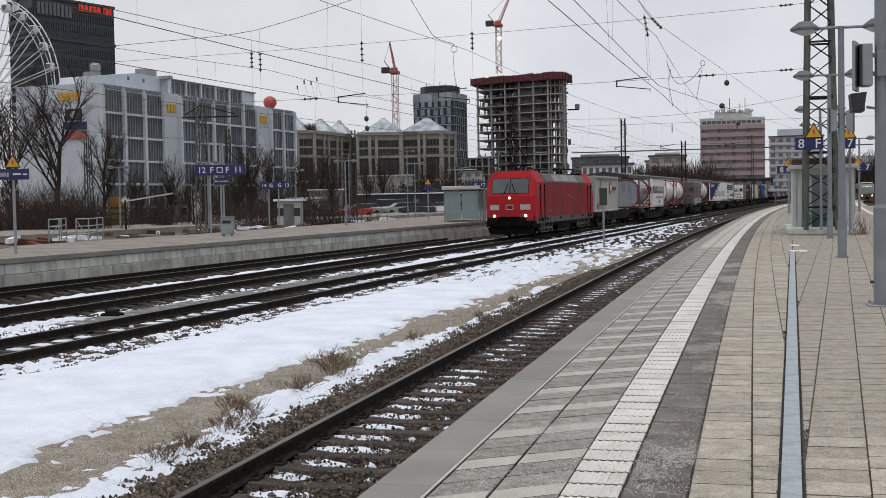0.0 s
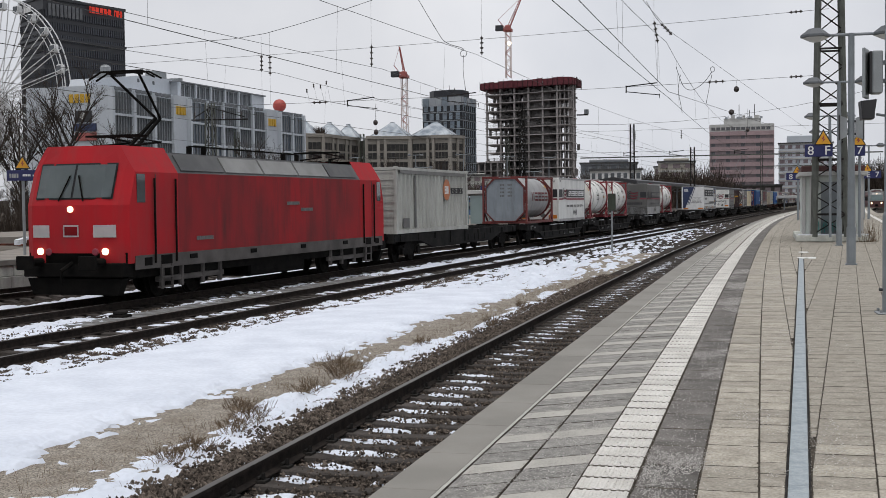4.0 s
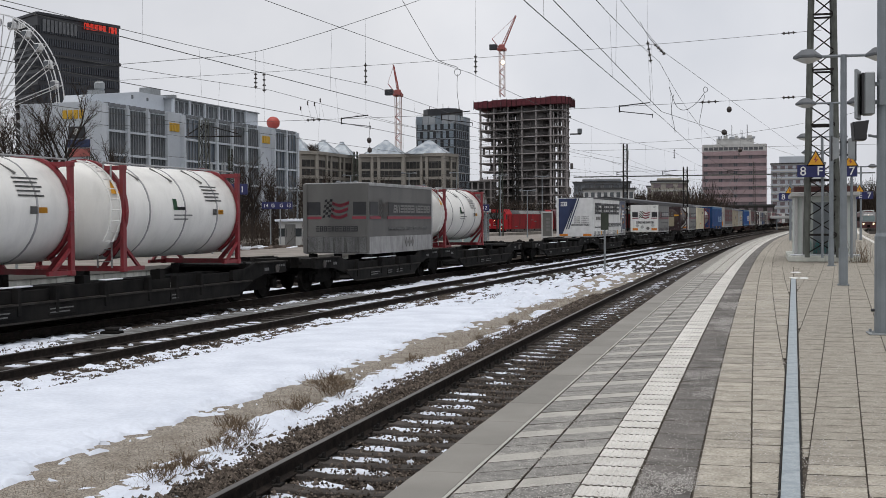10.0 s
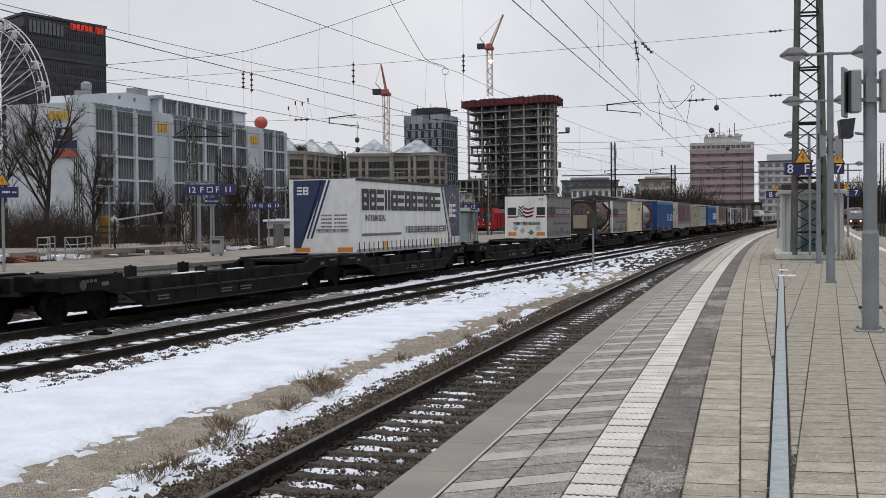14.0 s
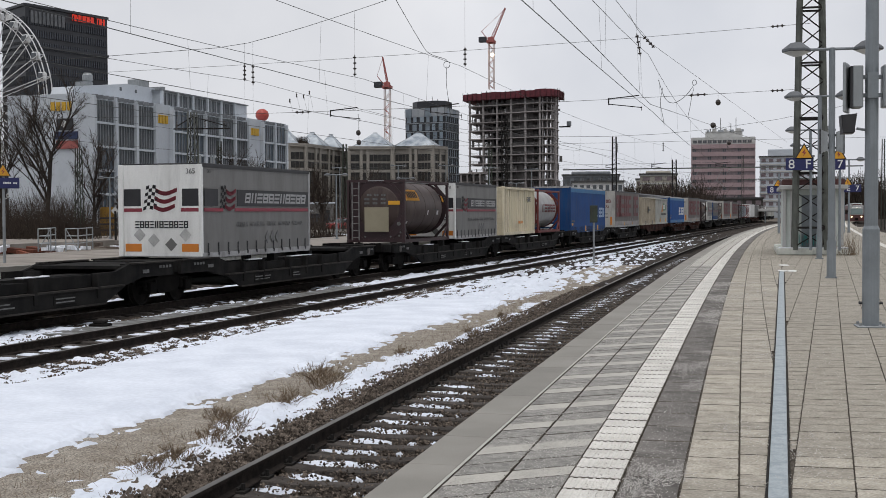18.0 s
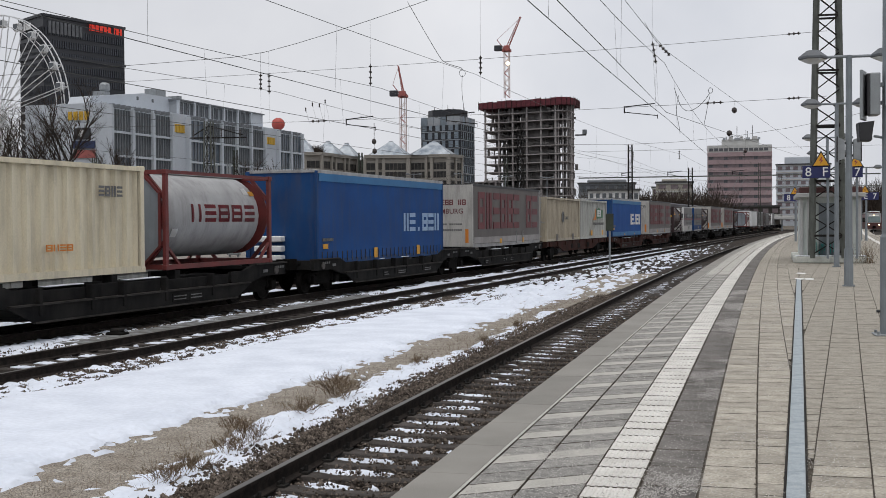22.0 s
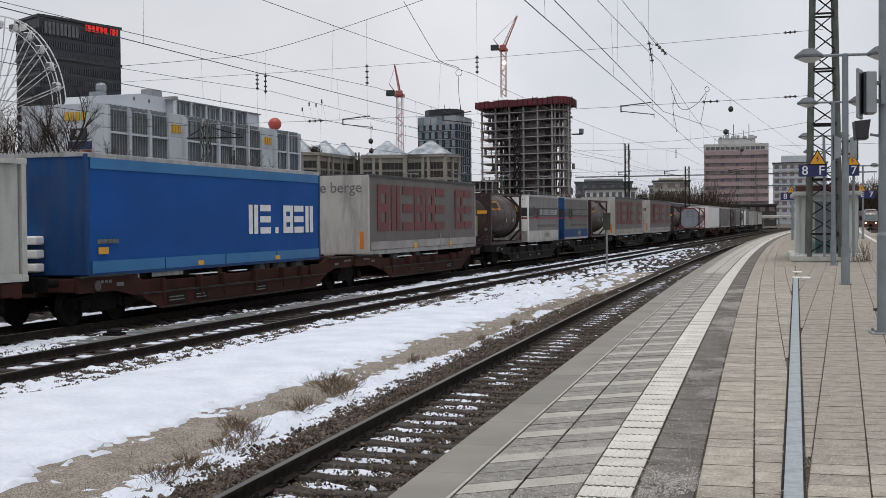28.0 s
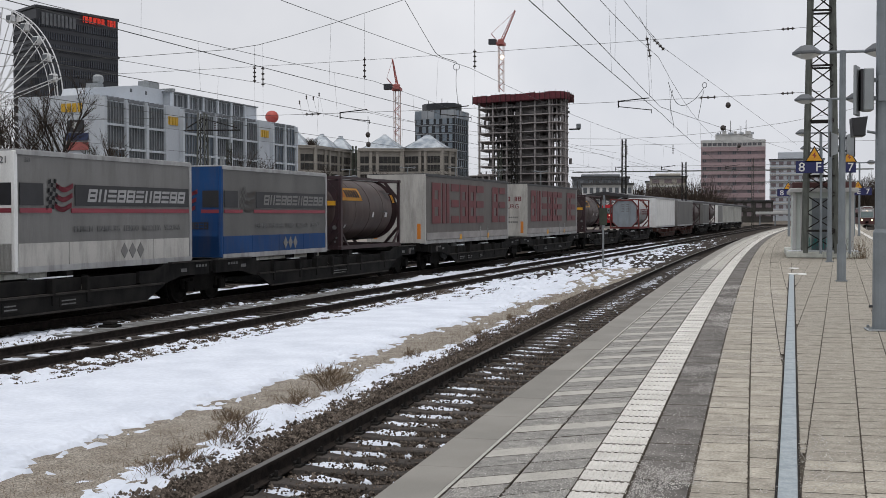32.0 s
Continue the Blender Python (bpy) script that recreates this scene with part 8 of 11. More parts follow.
for k in range(3):
    b = bmesh.new()
    lathe(b, ((0.605, 0.6 + 0.5 * k), (0.615, 0.6 + 0.5 * k), (0.615, 0.75 + 0.5 * k), (0.605, 0.75 + 0.5 * k)), seg=16)
    part("band", b, M["band dark"], t)
def debris(name, x0, x1, y0, y1, z, count, seed, snowy, label):
    """Boards, sleepers and rubbish thrown about on the yard, joined."""
    r = random.Random(seed)
    b = bmesh.new()
    for k in range(count):
        x, y = r.uniform(x0, x1), r.uniform(y0, y1)
        n, w, h = r.uniform(0.4, 2.4), r.uniform(0.15, 0.55), r.uniform(0.05, 0.26)
        m = pose(x, y, z, 0, 0, r.uniform(0, 180)) @ Matrix.Rotation(r.uniform(-0.12, 0.12), 4, "Y")
        box(b, -n / 2, n / 2, -w / 2, w / 2, 0.0, h, m=m)
    return tagged(part(name, b, snowy), label, "debris", kind="stuff")
M["debris"] = islands(mat("weathered boards and scrap", (0.16, 0.13, 0.11), (0.07, 0.055, 0.048), 1.5, 0.9, grain=0.3), 0.7)
M["red debris"] = islands(mat("rusty red scrap", (0.20, 0.07, 0.045), (0.11, 0.05, 0.038), 2, 0.9, grain=0.3), 0.5)
debris("yard_debris", -48, -31.5, 62, 96, -0.36, 150, 3, M["debris"], "weathered boards and scrap lying about the yard")
debris("yard_snow", -48, -31.5, 64, 110, -0.36, 70, 4, M["old snow"], "dirty snow heaps lying about the yard")
debris("red_scrap", -38.5, -35.0, 54, 58, -0.36, 12, 5, M["red debris"], "rusty red scrap beside the far platform")
debris("snowy_boards", -37.0, -33.0, 53, 57, -0.2, 7, 6, M["old snow"], "snow covered boards beside the far platform")

# ---------------------------------------------------------------- bare trees and thickets
def bare_tree(x, y, z, h, seed, label, twigs=1.0):
    """A leafless tree: trunk, limbs and fine twigs that fork again and again."""
    r = random.Random(seed)
    t = thing("tree", label, "tree", group="bare trees before the office block", at=pose(x, y, z))
    trunk, fine = bmesh.new(), bmesh.new()
    def grow(bm, p, d, length, rad, level):
        q = p
        n = 5 if level == 0 else 3 if level < 3 else 2
        for k in range(n):
            d = (d + Vector((r.uniform(-1, 1), r.uniform(-1, 1), r.uniform(-0.3, 0.4))) * (0.03 if level == 0 else 0.12)).normalized()
            e = q + d * length / n
            ra, rb = rad * (1 - 0.35 * k / n), rad * (1 - 0.35 * (k + 1) / n)
            rod(bm, q, e, ra, rb, seg=7 if level == 0 else 4 if level < 3 else 3, caps=False)
            q = e
            if level < 4 and (level > 0 or k > 0):
                for _ in range(2 if level < 3 else 3):
                    a = r.uniform(0, 6.28)
                    side = Vector((math.cos(a), math.sin(a), r.uniform(0.0, 0.7) + (0.25 if level < 2 else 0))).normalized()
                    nd = (d * 0.85 + side * r.uniform(0.45, 0.85)).normalized()
                    grow(trunk if level < 2 else fine, q, nd, length * r.uniform(0.42, 0.7), max(0.009, rad * 0.47), level + 1)
    grow(trunk, Vector((0, 0, 0)), Vector((r.uniform(-0.05, 0.05), r.uniform(-0.05, 0.05), 1)), h * 0.66, h * 0.021, 0)
    part("trunk", trunk, M["bark"], t)
    part("crown", fine, M["twig"], t)
    return t
for k, (x, y, h) in enumerate(((-55.9, 88, 10.6), (-59.8, 88, 8.8), (-52.6, 90, 6.6), (-66, 92, 9.5), (-40.5, 92, 5.4))):
    grown = bare_tree(x, y, -0.4, h, 20 + k, "tall leafless tree with a dark forked trunk")
for k, (x, y, sc) in enumerate(((-50.8, 92, 0.7), (-48.0, 93, 0.8), (-45.0, 91, 0.7), (-42.4, 94, 0.75), (-38.7, 92, 0.9), (-57.5, 84, 0.6), (-35.5, 98, 0.7), (-34.8, 160, 0.9), (-40.5, 158, 1.0), (-52.5, 158, 1.0), (-64.5, 165, 1.2), (-60.0, 190, 1.3), (-70.5, 190, 1.4), (-55.5, 200, 1.3), (-78.5, 205, 1.4))):
    copy_thing(grown, pose(x, y, -0.4, 0, 0, 70 * k) @ Matrix.Scale(sc, 4))

def thicket(name, spots, n, h, seed, label, material="twig", rad=0.012, spread=1.2):
    """Many thin upright stems, joined."""
    r = np.random.default_rng(seed)
    V, Fc = [], []
    for k in range(n):
        sx, sy, sz, sc = spots[k % len(spots)]
        x, y = sx + r.normal(0, spread * sc), sy + r.normal(0, spread * sc)
        p = np.array([x, y, sz])
        d = np.array([r.normal(0, 0.28), r.normal(0, 0.28), 1.0])
        L = h * sc * r.uniform(0.45, 1.1)
        for q in range(3):
            d = d + np.array([r.normal(0, 0.22), r.normal(0, 0.22), 0])
            e = p + d / np.linalg.norm(d) * L / 3
            w = rad * (1 - 0.28 * q)
            a = r.random() * 3.14
            u = np.array([math.cos(a), math.sin(a), 0]) * w
            v2 = np.array([-math.sin(a), math.cos(a), 0]) * w
            i = len(V)
            V += [p - u, p + u * 0.5 + v2, p + u * 0.5 - v2, e - u * 0.7, e + u * 0.35 + v2 * 0.7, e + u * 0.35 - v2 * 0.7]
            Fc += [(i, i + 1, i + 4, i + 3), (i + 1, i + 2, i + 5, i + 4), (i + 2, i, i + 3, i + 5)]
            p = e
    return tagged(sheet(name, [tuple(v) for v in V], Fc, M[material], smooth=False), label, "shrub", kind="stuff")

rt = random.Random(2)
thicket("thicket", [(-70 + 2.6 * k + rt.uniform(-1, 1), 74 + rt.uniform(-8, 10) + 0.5 * k, -0.4, rt.uniform(0.7, 1.2)) for k in range(16)], 3600, 2.4, 1, "brown leafless thicket along the yard", rad=0.016, spread=1.6)
thicket("thicket_back", [(-66 + 2.0 * k, 98 + rt.uniform(-4, 6) + 1.0 * k, -0.4, rt.uniform(0.5, 1.2)) for k in range(12)], 3000, 4.2, 2, "brown leafless bushes before the office block", rad=0.02, spread=1.7)
thicket("thicket_far", [(-92 + 6 * k, 168 + rt.uniform(-4, 12) + 4.0 * k, -0.4, rt.uniform(0.7, 1.3)) for k in range(9)], 3600, 7.5, 3, "brown leafless bushes at the foot of the office block", rad=0.03, spread=2.6)
thicket("thicket_brush", [(-54.5 + 1.15 * k, 79 + rt.uniform(-6, 5), -0.4, rt.uniform(0.4, 1.0)) for k in range(11)], 2600, 4.2, 7, "reddish brown brush behind the far platform", rad=0.014, spread=1.0)
# dry weeds by the near track
def weed(x, y, h, spread, seed):
    """A low dry bush: stems that fan out and fork, joined."""
    r = random.Random(seed)
    b = bmesh.new()
    def twig(p, d, n, rad, level):
        e = p + d * n
        rod(b, p, e, rad, rad * 0.7, seg=3, caps=False)
        if level < 3:
            for _ in range(3 if level else 2):
                nd = (d + Vector((r.uniform(-1, 1), r.uniform(-1, 1), r.uniform(-0.5, 0.7))) * 0.6).normalized()
                twig(p.lerp(e, r.uniform(0.5, 1.0)), nd, n * r.uniform(0.5, 0.8), rad * 0.75, level + 1)
    for _ in range(34):
        a, w = r.uniform(0, 6.28), r.uniform(0.2, 1.0)
        d = Vector((math.cos(a) * w, math.sin(a) * w, r.uniform(0.35, 1.0))).normalized()
        twig(Vector((spread * 0.3 * r.uniform(-1, 1), spread * 0.45 * r.uniform(-1, 1), 0)), d, h * r.uniform(0.35, 0.55), 0.0034, 0)
    o = tagged(part("dry_weed", b, M["dry stem"]), "dry brown weed bush in the snow beside the track", "weed", group="weeds beside the track")
    o.matrix_basis = pose(x, y, BED + 0.01)

WEEDS = ((-5.99, 16.5, 0.44, 0.5), (-6.27, 17.0, 0.40, 0.42), (-5.77, 12.9, 0.30, 0.4), (-5.74, 12.3, 0.26, 0.35), (-5.69, 10.7, 0.26, 0.4), (-5.67, 11.25, 0.24, 0.3), (-5.89, 14.9, 0.28, 0.4), (-6.22, 13.5, 0.26, 0.45), (-5.6, 24.2, 0.26, 0.4), (-6.0, 20.6, 0.2, 0.3), (-5.7, 28.0, 0.25, 0.4))
for k, (x, y, h, w) in enumerate(WEEDS):
    weed(x, y, h, w, 50 + k)
# grass blades along the gravel strip
thicket("dry_grass", [(near_track(y) - rt.uniform(1.9, 2.6), y, BED, 1.0) for y in np.linspace(8, 40, 60)], 2600, 0.10, 90, "sparse dry grass along the snow edge", "dry stem", rad=0.0025, spread=0.3)

# ---------------------------------------------------------------- furniture of the own platform
lamp_post(1.80, 30.56, 5.5, 0.82, "grey twin lantern lamp post with loudspeakers", turn=2, r=0.085, speakers=3.05, head=0.34)
lamp_post(2.14, 42.9, 5.5, 0.82, "grey twin lantern lamp post on the island platform", turn=2, r=0.075, head=0.34)
lamp_post(2.6, 60.5, 5.5, 0.82, "grey twin lantern lamp post on the island platform", turn=2, r=0.075, head=0.34)
lamp_post(3.2, 74.5, 5.5, 0.82, "grey twin lantern lamp post on the island platform", turn=2, r=0.075, head=0.34)
lamp_post(6.9, 96, 5.5, 0.82, "grey twin lantern lamp post on the island platform", turn=2, r=0.075, head=0.34)

t = thing("equipment_pole", "tall grey steel pole with loudspeakers and a camera box", "pole", at=pose(1.57, 17.76, 0, 0, 0, 3))
b = bmesh.new()
rod(b, (0, 0, 0), (0, 0, 1.35), 0.115, seg=16)
rod(b, (0, 0, 1.35), (0, 0, 1.40), 0.115, 0.092, seg=16)
rod(b, (0, 0, 1.40), (0, 0, 6.2), 0.092, 0.085, seg=16)
part("pole", b, M["pole grey"], t)
b = bmesh.new()
box(b, -0.2, 0.2, -0.2, 0.2, 0, 0.02, bevel=0.005)
for x in (-0.15, 0.15):
    for y in (-0.15, 0.15):
        rod(b, (x, y, 0.02), (x, y, 0.06), 0.02, seg=6)
part("base_plate", b, M["galv"], t)
b = bmesh.new()
for s in (-1, 1):
    rod(b, (s * 0.09, 0, 0.33), (s * 0.16, 0, 0.33), 0.022, seg=6)
part("bolt", b, M["band dark"], t)
for s in (-1, 1):
    sp = part("loudspeaker", bbox(min(s * 0.13, s * 0.27), max(s * 0.13, s * 0.27), -0.15, 0.13, 3.02, 3.60, bevel=0.015), M["galv"], t, "grey box loudspeaker")
    part("seam", bbox(min(s * 0.27, s * 0.30), max(s * 0.27, s * 0.30), -0.14, 0.12, 3.03, 3.59), M["band dark"], sp)
    b = bmesh.new()
    box(b, -0.02, 0.02, -0.19, 0.15, 2.96, 3.64, bevel=0.008, m=Matrix.Translation((s * 0.335, 0, 0)) @ Matrix.Rotation(s * 0.28, 4, "Z"))
    part("speaker_front", b, M["galv"], sp, "pale perforated front plate")
b = bmesh.new()
box(b, -0.12, 0.12, -0.05, 0.05, 3.17, 3.22)
box(b, -0.12, 0.12, -0.05, 0.05, 3.42, 3.47)
box(b, -0.07, 0.07, -0.125, -0.08, 3.15, 3.50)
part("bracket", b, M["pole grey"], t)
b = bmesh.new()
rod(b, (-0.08, 0, 2.72), (-0.2, -0.02, 2.74), 0.02, seg=6)
part("camera_arm", b, M["pole grey"], t)
b = bmesh.new()
extrude(b, ((-0.42, 2.92), (-0.21, 2.94), (-0.25, 2.67), (-0.40, 2.67)), -0.16, 0.14)
bmesh.ops.recalc_face_normals(b, faces=b.faces)
cb = part("camera_box", b, M["band dark"], t, "dark hooded camera box")
part("camera_front", bbox(-0.40, -0.24, -0.175, -0.16, 2.68, 2.90), M["band dark"], cb)

# lattice mast, standing before the hut
def lattice_mast(x, y, z, h, w0, w1, steel, label, step=1.15, group="catenary masts", bar=0.1, crossed=False):
    t = thing("catenary_mast", label, "mast", group=group, at=pose(x, y, z, 0, 0, 2))
    for sx in (-1, 1):
        for sy in (-1, 1):
            b = bmesh.new()
            beam(b, (sx * w0 / 2, sy * w0 / 2, 0), (sx * w1 / 2, sy * w1 / 2, h), bar, bar)
            part("leg", b, steel, t)
    k, zz = 0, 0.15
    while zz < h - step:
        u0, u1 = zz / h, (zz + step) / h
        a, c = (w0 + (w1 - w0) * u0) / 2, (w0 + (w1 - w0) * u1) / 2
        b = bmesh.new()
        for f in (-1, 1):
            s = (1 if k % 2 else -1) * (f if crossed else 1)
            beam(b, (-s * a, f * a, zz), (s * c, f * c, zz + step), bar * 0.62, bar * 0.3)
            beam(b, (f * a, -s * a, zz), (f * c, s * c, zz + step), bar * 0.62, bar * 0.3)
        part("brace", b, M["dark steel"], t)
        if k % 3 == 1:
            for f in (-1, 1):
                b = bmesh.new()
                beam(b, (-a, f * a, zz), (a, f * a, zz), bar * 0.7, bar * 0.5)
                part("strut", b, M["dark steel"], t)
        zz += step
        k += 1
    return t
lattice_mast(1.98, 46.3, 0.2, 15.5, 1.08, 0.55, M["mast green"], "tall olive steel lattice mast on a concrete plinth", step=0.66, bar=0.13, crossed=True)

# technical hut
M["hut wall"] = mat("pale grey green hut panel", (0.58, 0.62, 0.59), (0.49, 0.53, 0.5), 1.2, 0.7, grain=0.08)
M["hut red"] = mat("dull dark red fascia", (0.10, 0.035, 0.032), (0.075, 0.03, 0.028), 2, 0.6, grain=0.1)
M["teal"] = mat("teal spray paint", (0.02, 0.22, 0.21), (0.03, 0.30, 0.27), 5, 0.6)
t = thing("technical_hut", "pale green hut with a dark red fascia", "hut", at=pose(2.14, 49.0, 0, 0, 0, 0))
part("plinth", bbox(-1.32, 1.30, -2.4, 4.2, 0, 0.24, bevel=0.03), M["concrete wall"], t)
part("wall", bbox(-1.05, 1.05, -1.7, 3.8, 0.24, 2.45), M["hut wall"], t)
for k in (-1.05, -0.78, 0.72, 1.0):
    part("corner_panel", bbox(k - 0.05, k + 0.08, -1.76, -1.68, 0.26, 2.42, bevel=0.01), M["plaster"], t)
part("door", bbox(-0.42, 0.38, -1.73, -1.69, 0.26, 2.2), M["pole grey"], t)
part("fascia", bbox(-1.12, 1.12, -1.85, 3.9, 2.58, 2.80, bevel=0.02), M["hut red"], t, "dull dark red roof fascia")
part("eave", bbox(-1.22, 1.22, -1.95, 4.0, 2.42, 2.58, bevel=0.02), M["plaster"], t)
b = bmesh.new()
rg = random.Random(9)
for k in range(9):
    x = -0.5 + 0.1 * k
    z = rg.uniform(0.5, 0.6)
    beam(b, (x, -1.78, z - 0.17), (x + rg.uniform(-0.08, 0.12), -1.78, z + 0.2), 0.14, 0.02)
part("scrawl", b, M["teal"], t, "teal spray painted scrawl")
part("snow_ridge", bbox(-1.25, 1.25, -2.38, -1.8, 0.24, 0.275, bevel=0.015), M["old snow"], t)
thicket("weed_by_hut", [(3.25, 46.6, 0.0, 1.0)], 90, 0.9, 77, "dry weeds at the corner of the hut", "dry stem", rad=0.006, spread=0.25)

def hanging_sign(x0, x1, y, z, h, text, label, tri=None, pole=None):
    t = thing("platform_sign", label, "sign", group="platform signs", at=pose((x0 + x1) / 2, y, 0))
    w = (x1 - x0) / 2
    part("board", bbox(-w, w, -0.05, 0.05, z, z + h, bevel=0.008), M["sign blue"], t)
    for tx, px, sz in text:
        lettering("lettering", tx, sz, Matrix.Translation((px, -0.056, z + h / 2 - sz * 0.34)) @ FACE_UP, M["letter white"], t)
    if tri:
        triangle(t, tri[0], z + h - 0.04, tri[1])
    b = bmesh.new()
    rod(b, (pole or 0.0, 0.08, 0.2), (pole or 0.0, 0.08, z + h + 0.5), 0.045, seg=8)
    part("post", b, M["pole grey"], t)
    return t
hanging_sign(1.10, 2.05, 45.5, 3.08, 0.44, (("8", -0.27, 0.46), ("F", 0.3, 0.46)), "navy platform sign below a yellow warning triangle", tri=(0.16, 0.66), pole=0.4)
hanging_sign(2.68, 3.15, 45.5, 3.08, 0.40, (("7", 0.05, 0.42),), "navy platform sign below a yellow warning triangle", tri=(0.0, 0.55), pole=0.05)
hanging_sign(0.85, 2.05, 84.0, 2.8, 0.5, (("8", -0.3, 0.5), ("E", 0.25, 0.5)), "navy platform sign far along the island platform", tri=(0.1, 0.6), pole=0.5)
hanging_sign(5.7, 6.8, 84.0, 2.85, 0.5, (("E", -0.25, 0.5), ("7", 0.3, 0.5)), "navy platform sign far along the island platform", tri=(-0.3, 0.6), pole=-0.5)
t = thing("signal_post", "thin grey post far along the platform", "post", at=pose(1.78, 92.9, 0))
b = bmesh.new()
rod(b, (0, 0, 0), (0, 0, 4.4), 0.09, seg=8)
part("post", b, M["pole grey"], t)

# brown marker board on its post in the snow
t = thing("marker_post", "dark board on a thin post beside the tracks", "track marker", at=pose(-7.7, 60.4, BED, 0, 0, 8))
b = bmesh.new()
rod(b, (0, 0, 0), (0, 0, 2.6), 0.05, seg=8)
part("post", b, M["galv"], t)
part("board", bbox(-0.19, 0.19, -0.07, -0.02, 2.05, 2.9, bevel=0.01), M["mast dark"], t)
t = thing("track_box", "black cable box between the tracks", "box", at=pose(-14.2, 24.5, BED))
part("body", bbox(-0.2, 0.2, -0.2, 0.2, -0.02, 0.12, bevel=0.03), M["under"], t)
part("lid", bbox(-0.12, 0.12, -0.14, 0.14, 0.12, 0.2, bevel=0.02), M["dark steel"], t)
M["trough"] = mat("wet grey boards", (0.10, 0.098, 0.092), (0.30, 0.31, 0.32), 3.0, 0.85, bump=0.3, grain=0.25, spot=0.56)
t = thing("cable_trough", "grey wooden walkway boards between the tracks", "walkway")
for k in range(9):
    y = 22.5 + 1.9 * k
    o = part("board", bbox(-0.42, 0.42, 0.02, 1.86, 0.0, 0.07, bevel=0.01), M["trough"], t)
    o.matrix_basis = Matrix.Translation((mid_track(y) - 1.85 + 0.03 * (k % 3), y, BED - 0.01)) @ Matrix.Rotation(-0.055, 4, "Z")

# ---------------------------------------------------------------- right hand track and suburban train
def right_track(y):
    return right_edge(y) + 1.72
tr = rails("track_right", right_track, 20, 300, 3.0, "railway track on the far side of the island platform")
sleepers(tr, right_track, 40, 110, 0.63)
b = bmesh.new()
verts, faces = [], []
ry = steps(-12, 420, 4, 0.03)
for y in ry:
    verts += [(right_edge(y), y, BED), (right_edge(y) + 60, y, BED - 0.05)]
for j in range(len(ry) - 1):
    faces.append((2 * j, 2 * j + 1, 2 * j + 3, 2 * j + 2))
b.free()
tagged(sheet("trackbed_right", verts, faces, M["ballast"], smooth=False), "ballast bed on the far side of the island platform", "trackbed", kind="structure")
strip("line_right", lambda y: right_edge(y) - 1.05, lambda y: right_edge(y) - 0.75, steps(30, 205, 2, 0.02), 0.004, M["tactile"], "white tactile strip along the other platform edge", "tactile paving")

def suburban_train(x, y, turn):
    t = thing("suburban_train", "red suburban train with lit headlamps", "train", at=pose(x, y, RAIL, 0, 0, turn))
    b = bmesh.new()
    extrude(b, ((-1.42, 0.35), (1.42, 0.35), (1.45, 1.2), (1.42, 2.9), (1.15, 3.55), (0.6, 3.8), (-0.6, 3.8), (-1.15, 3.55), (-1.42, 2.9), (-1.45, 1.2)), 0, 66)
    part("body", b, M["hut red"], t)
    part("front_mask", bbox(-1.35, 1.35, -0.03, 0.1, 1.6, 3.55, bevel=0.05), M["alu"], t, "pale grey cab front")
    # pale pane: its colour stands for sky mirrored in the windscreen
    part("windscreen", bbox(-1.15, 1.15, -0.06, 0.05, 1.75, 2.85, bevel=0.02), M["glass"], t)
    part("destination_board", bbox(-0.9, 0.9, -0.06, 0.05, 2.95, 3.25), M["white sign"], t)
    part("roof", bbox(-1.1, 1.1, 0.3, 66, 3.6, 3.95, bevel=0.1), M["alu"], t)
    part("coupler", bbox(-0.3, 0.3, -0.6, 0.1, 0.6, 1.0, bevel=0.05), M["under"], t)
    for s in (-1, 1):
        b = bmesh.new()
        lathe(b, ((0.17, 0), (0.17, 0.08)), m=Matrix.Translation((s * 0.95, 0.02, 1.25)) @ Matrix.Rotation(math.pi / 2, 4, "X"), seg=12)
        part("headlamp", b, M["lamp"], t, "lit round headlamp")
        for k in range(16):
            part("side_window", bbox(s * 1.44 - 0.02, s * 1.44 + 0.02, 2 + 4 * k, 5 + 4 * k, 1.7, 2.6), M["window"], t)
    b = bmesh.new()
    lathe(b, ((0.13, 0), (0.13, 0.08)), m=Matrix.Translation((0, 0.02, 3.1)) @ Matrix.Rotation(math.pi / 2, 4, "X"), seg=12)
    part("headlamp", b, M["lamp soft"], t)
suburban_train(20.1, 259.0, -3)
t = thing("far_canopy", "low pale canopy far down the line", "canopy", at=pose(2.6, 300, 0))
part("roof", bbox(-4.5, 3.6, -3, 20, 1.6, 2.3, bevel=0.1), M["plaster"], t)
for x in (-3.5, 0, 3):
    part("post", bbox(x - 0.15, x + 0.15, -2, -1.7, -1.2, 1.7), M["pole grey"], t)

# ---------------------------------------------------------------- overhead line
M["wire"] = mat("dark contact wire", (0.05, 0.052, 0.05), (0.075, 0.075, 0.072), 2, 0.6, metal=0.3)
M["insulator"] = mat("brown black insulator", (0.03, 0.022, 0.02), (0.045, 0.035, 0.03), 3, 0.3)
SUPPORTS = (-22.0, 46.7, 108.0, 170.0, 232.0)

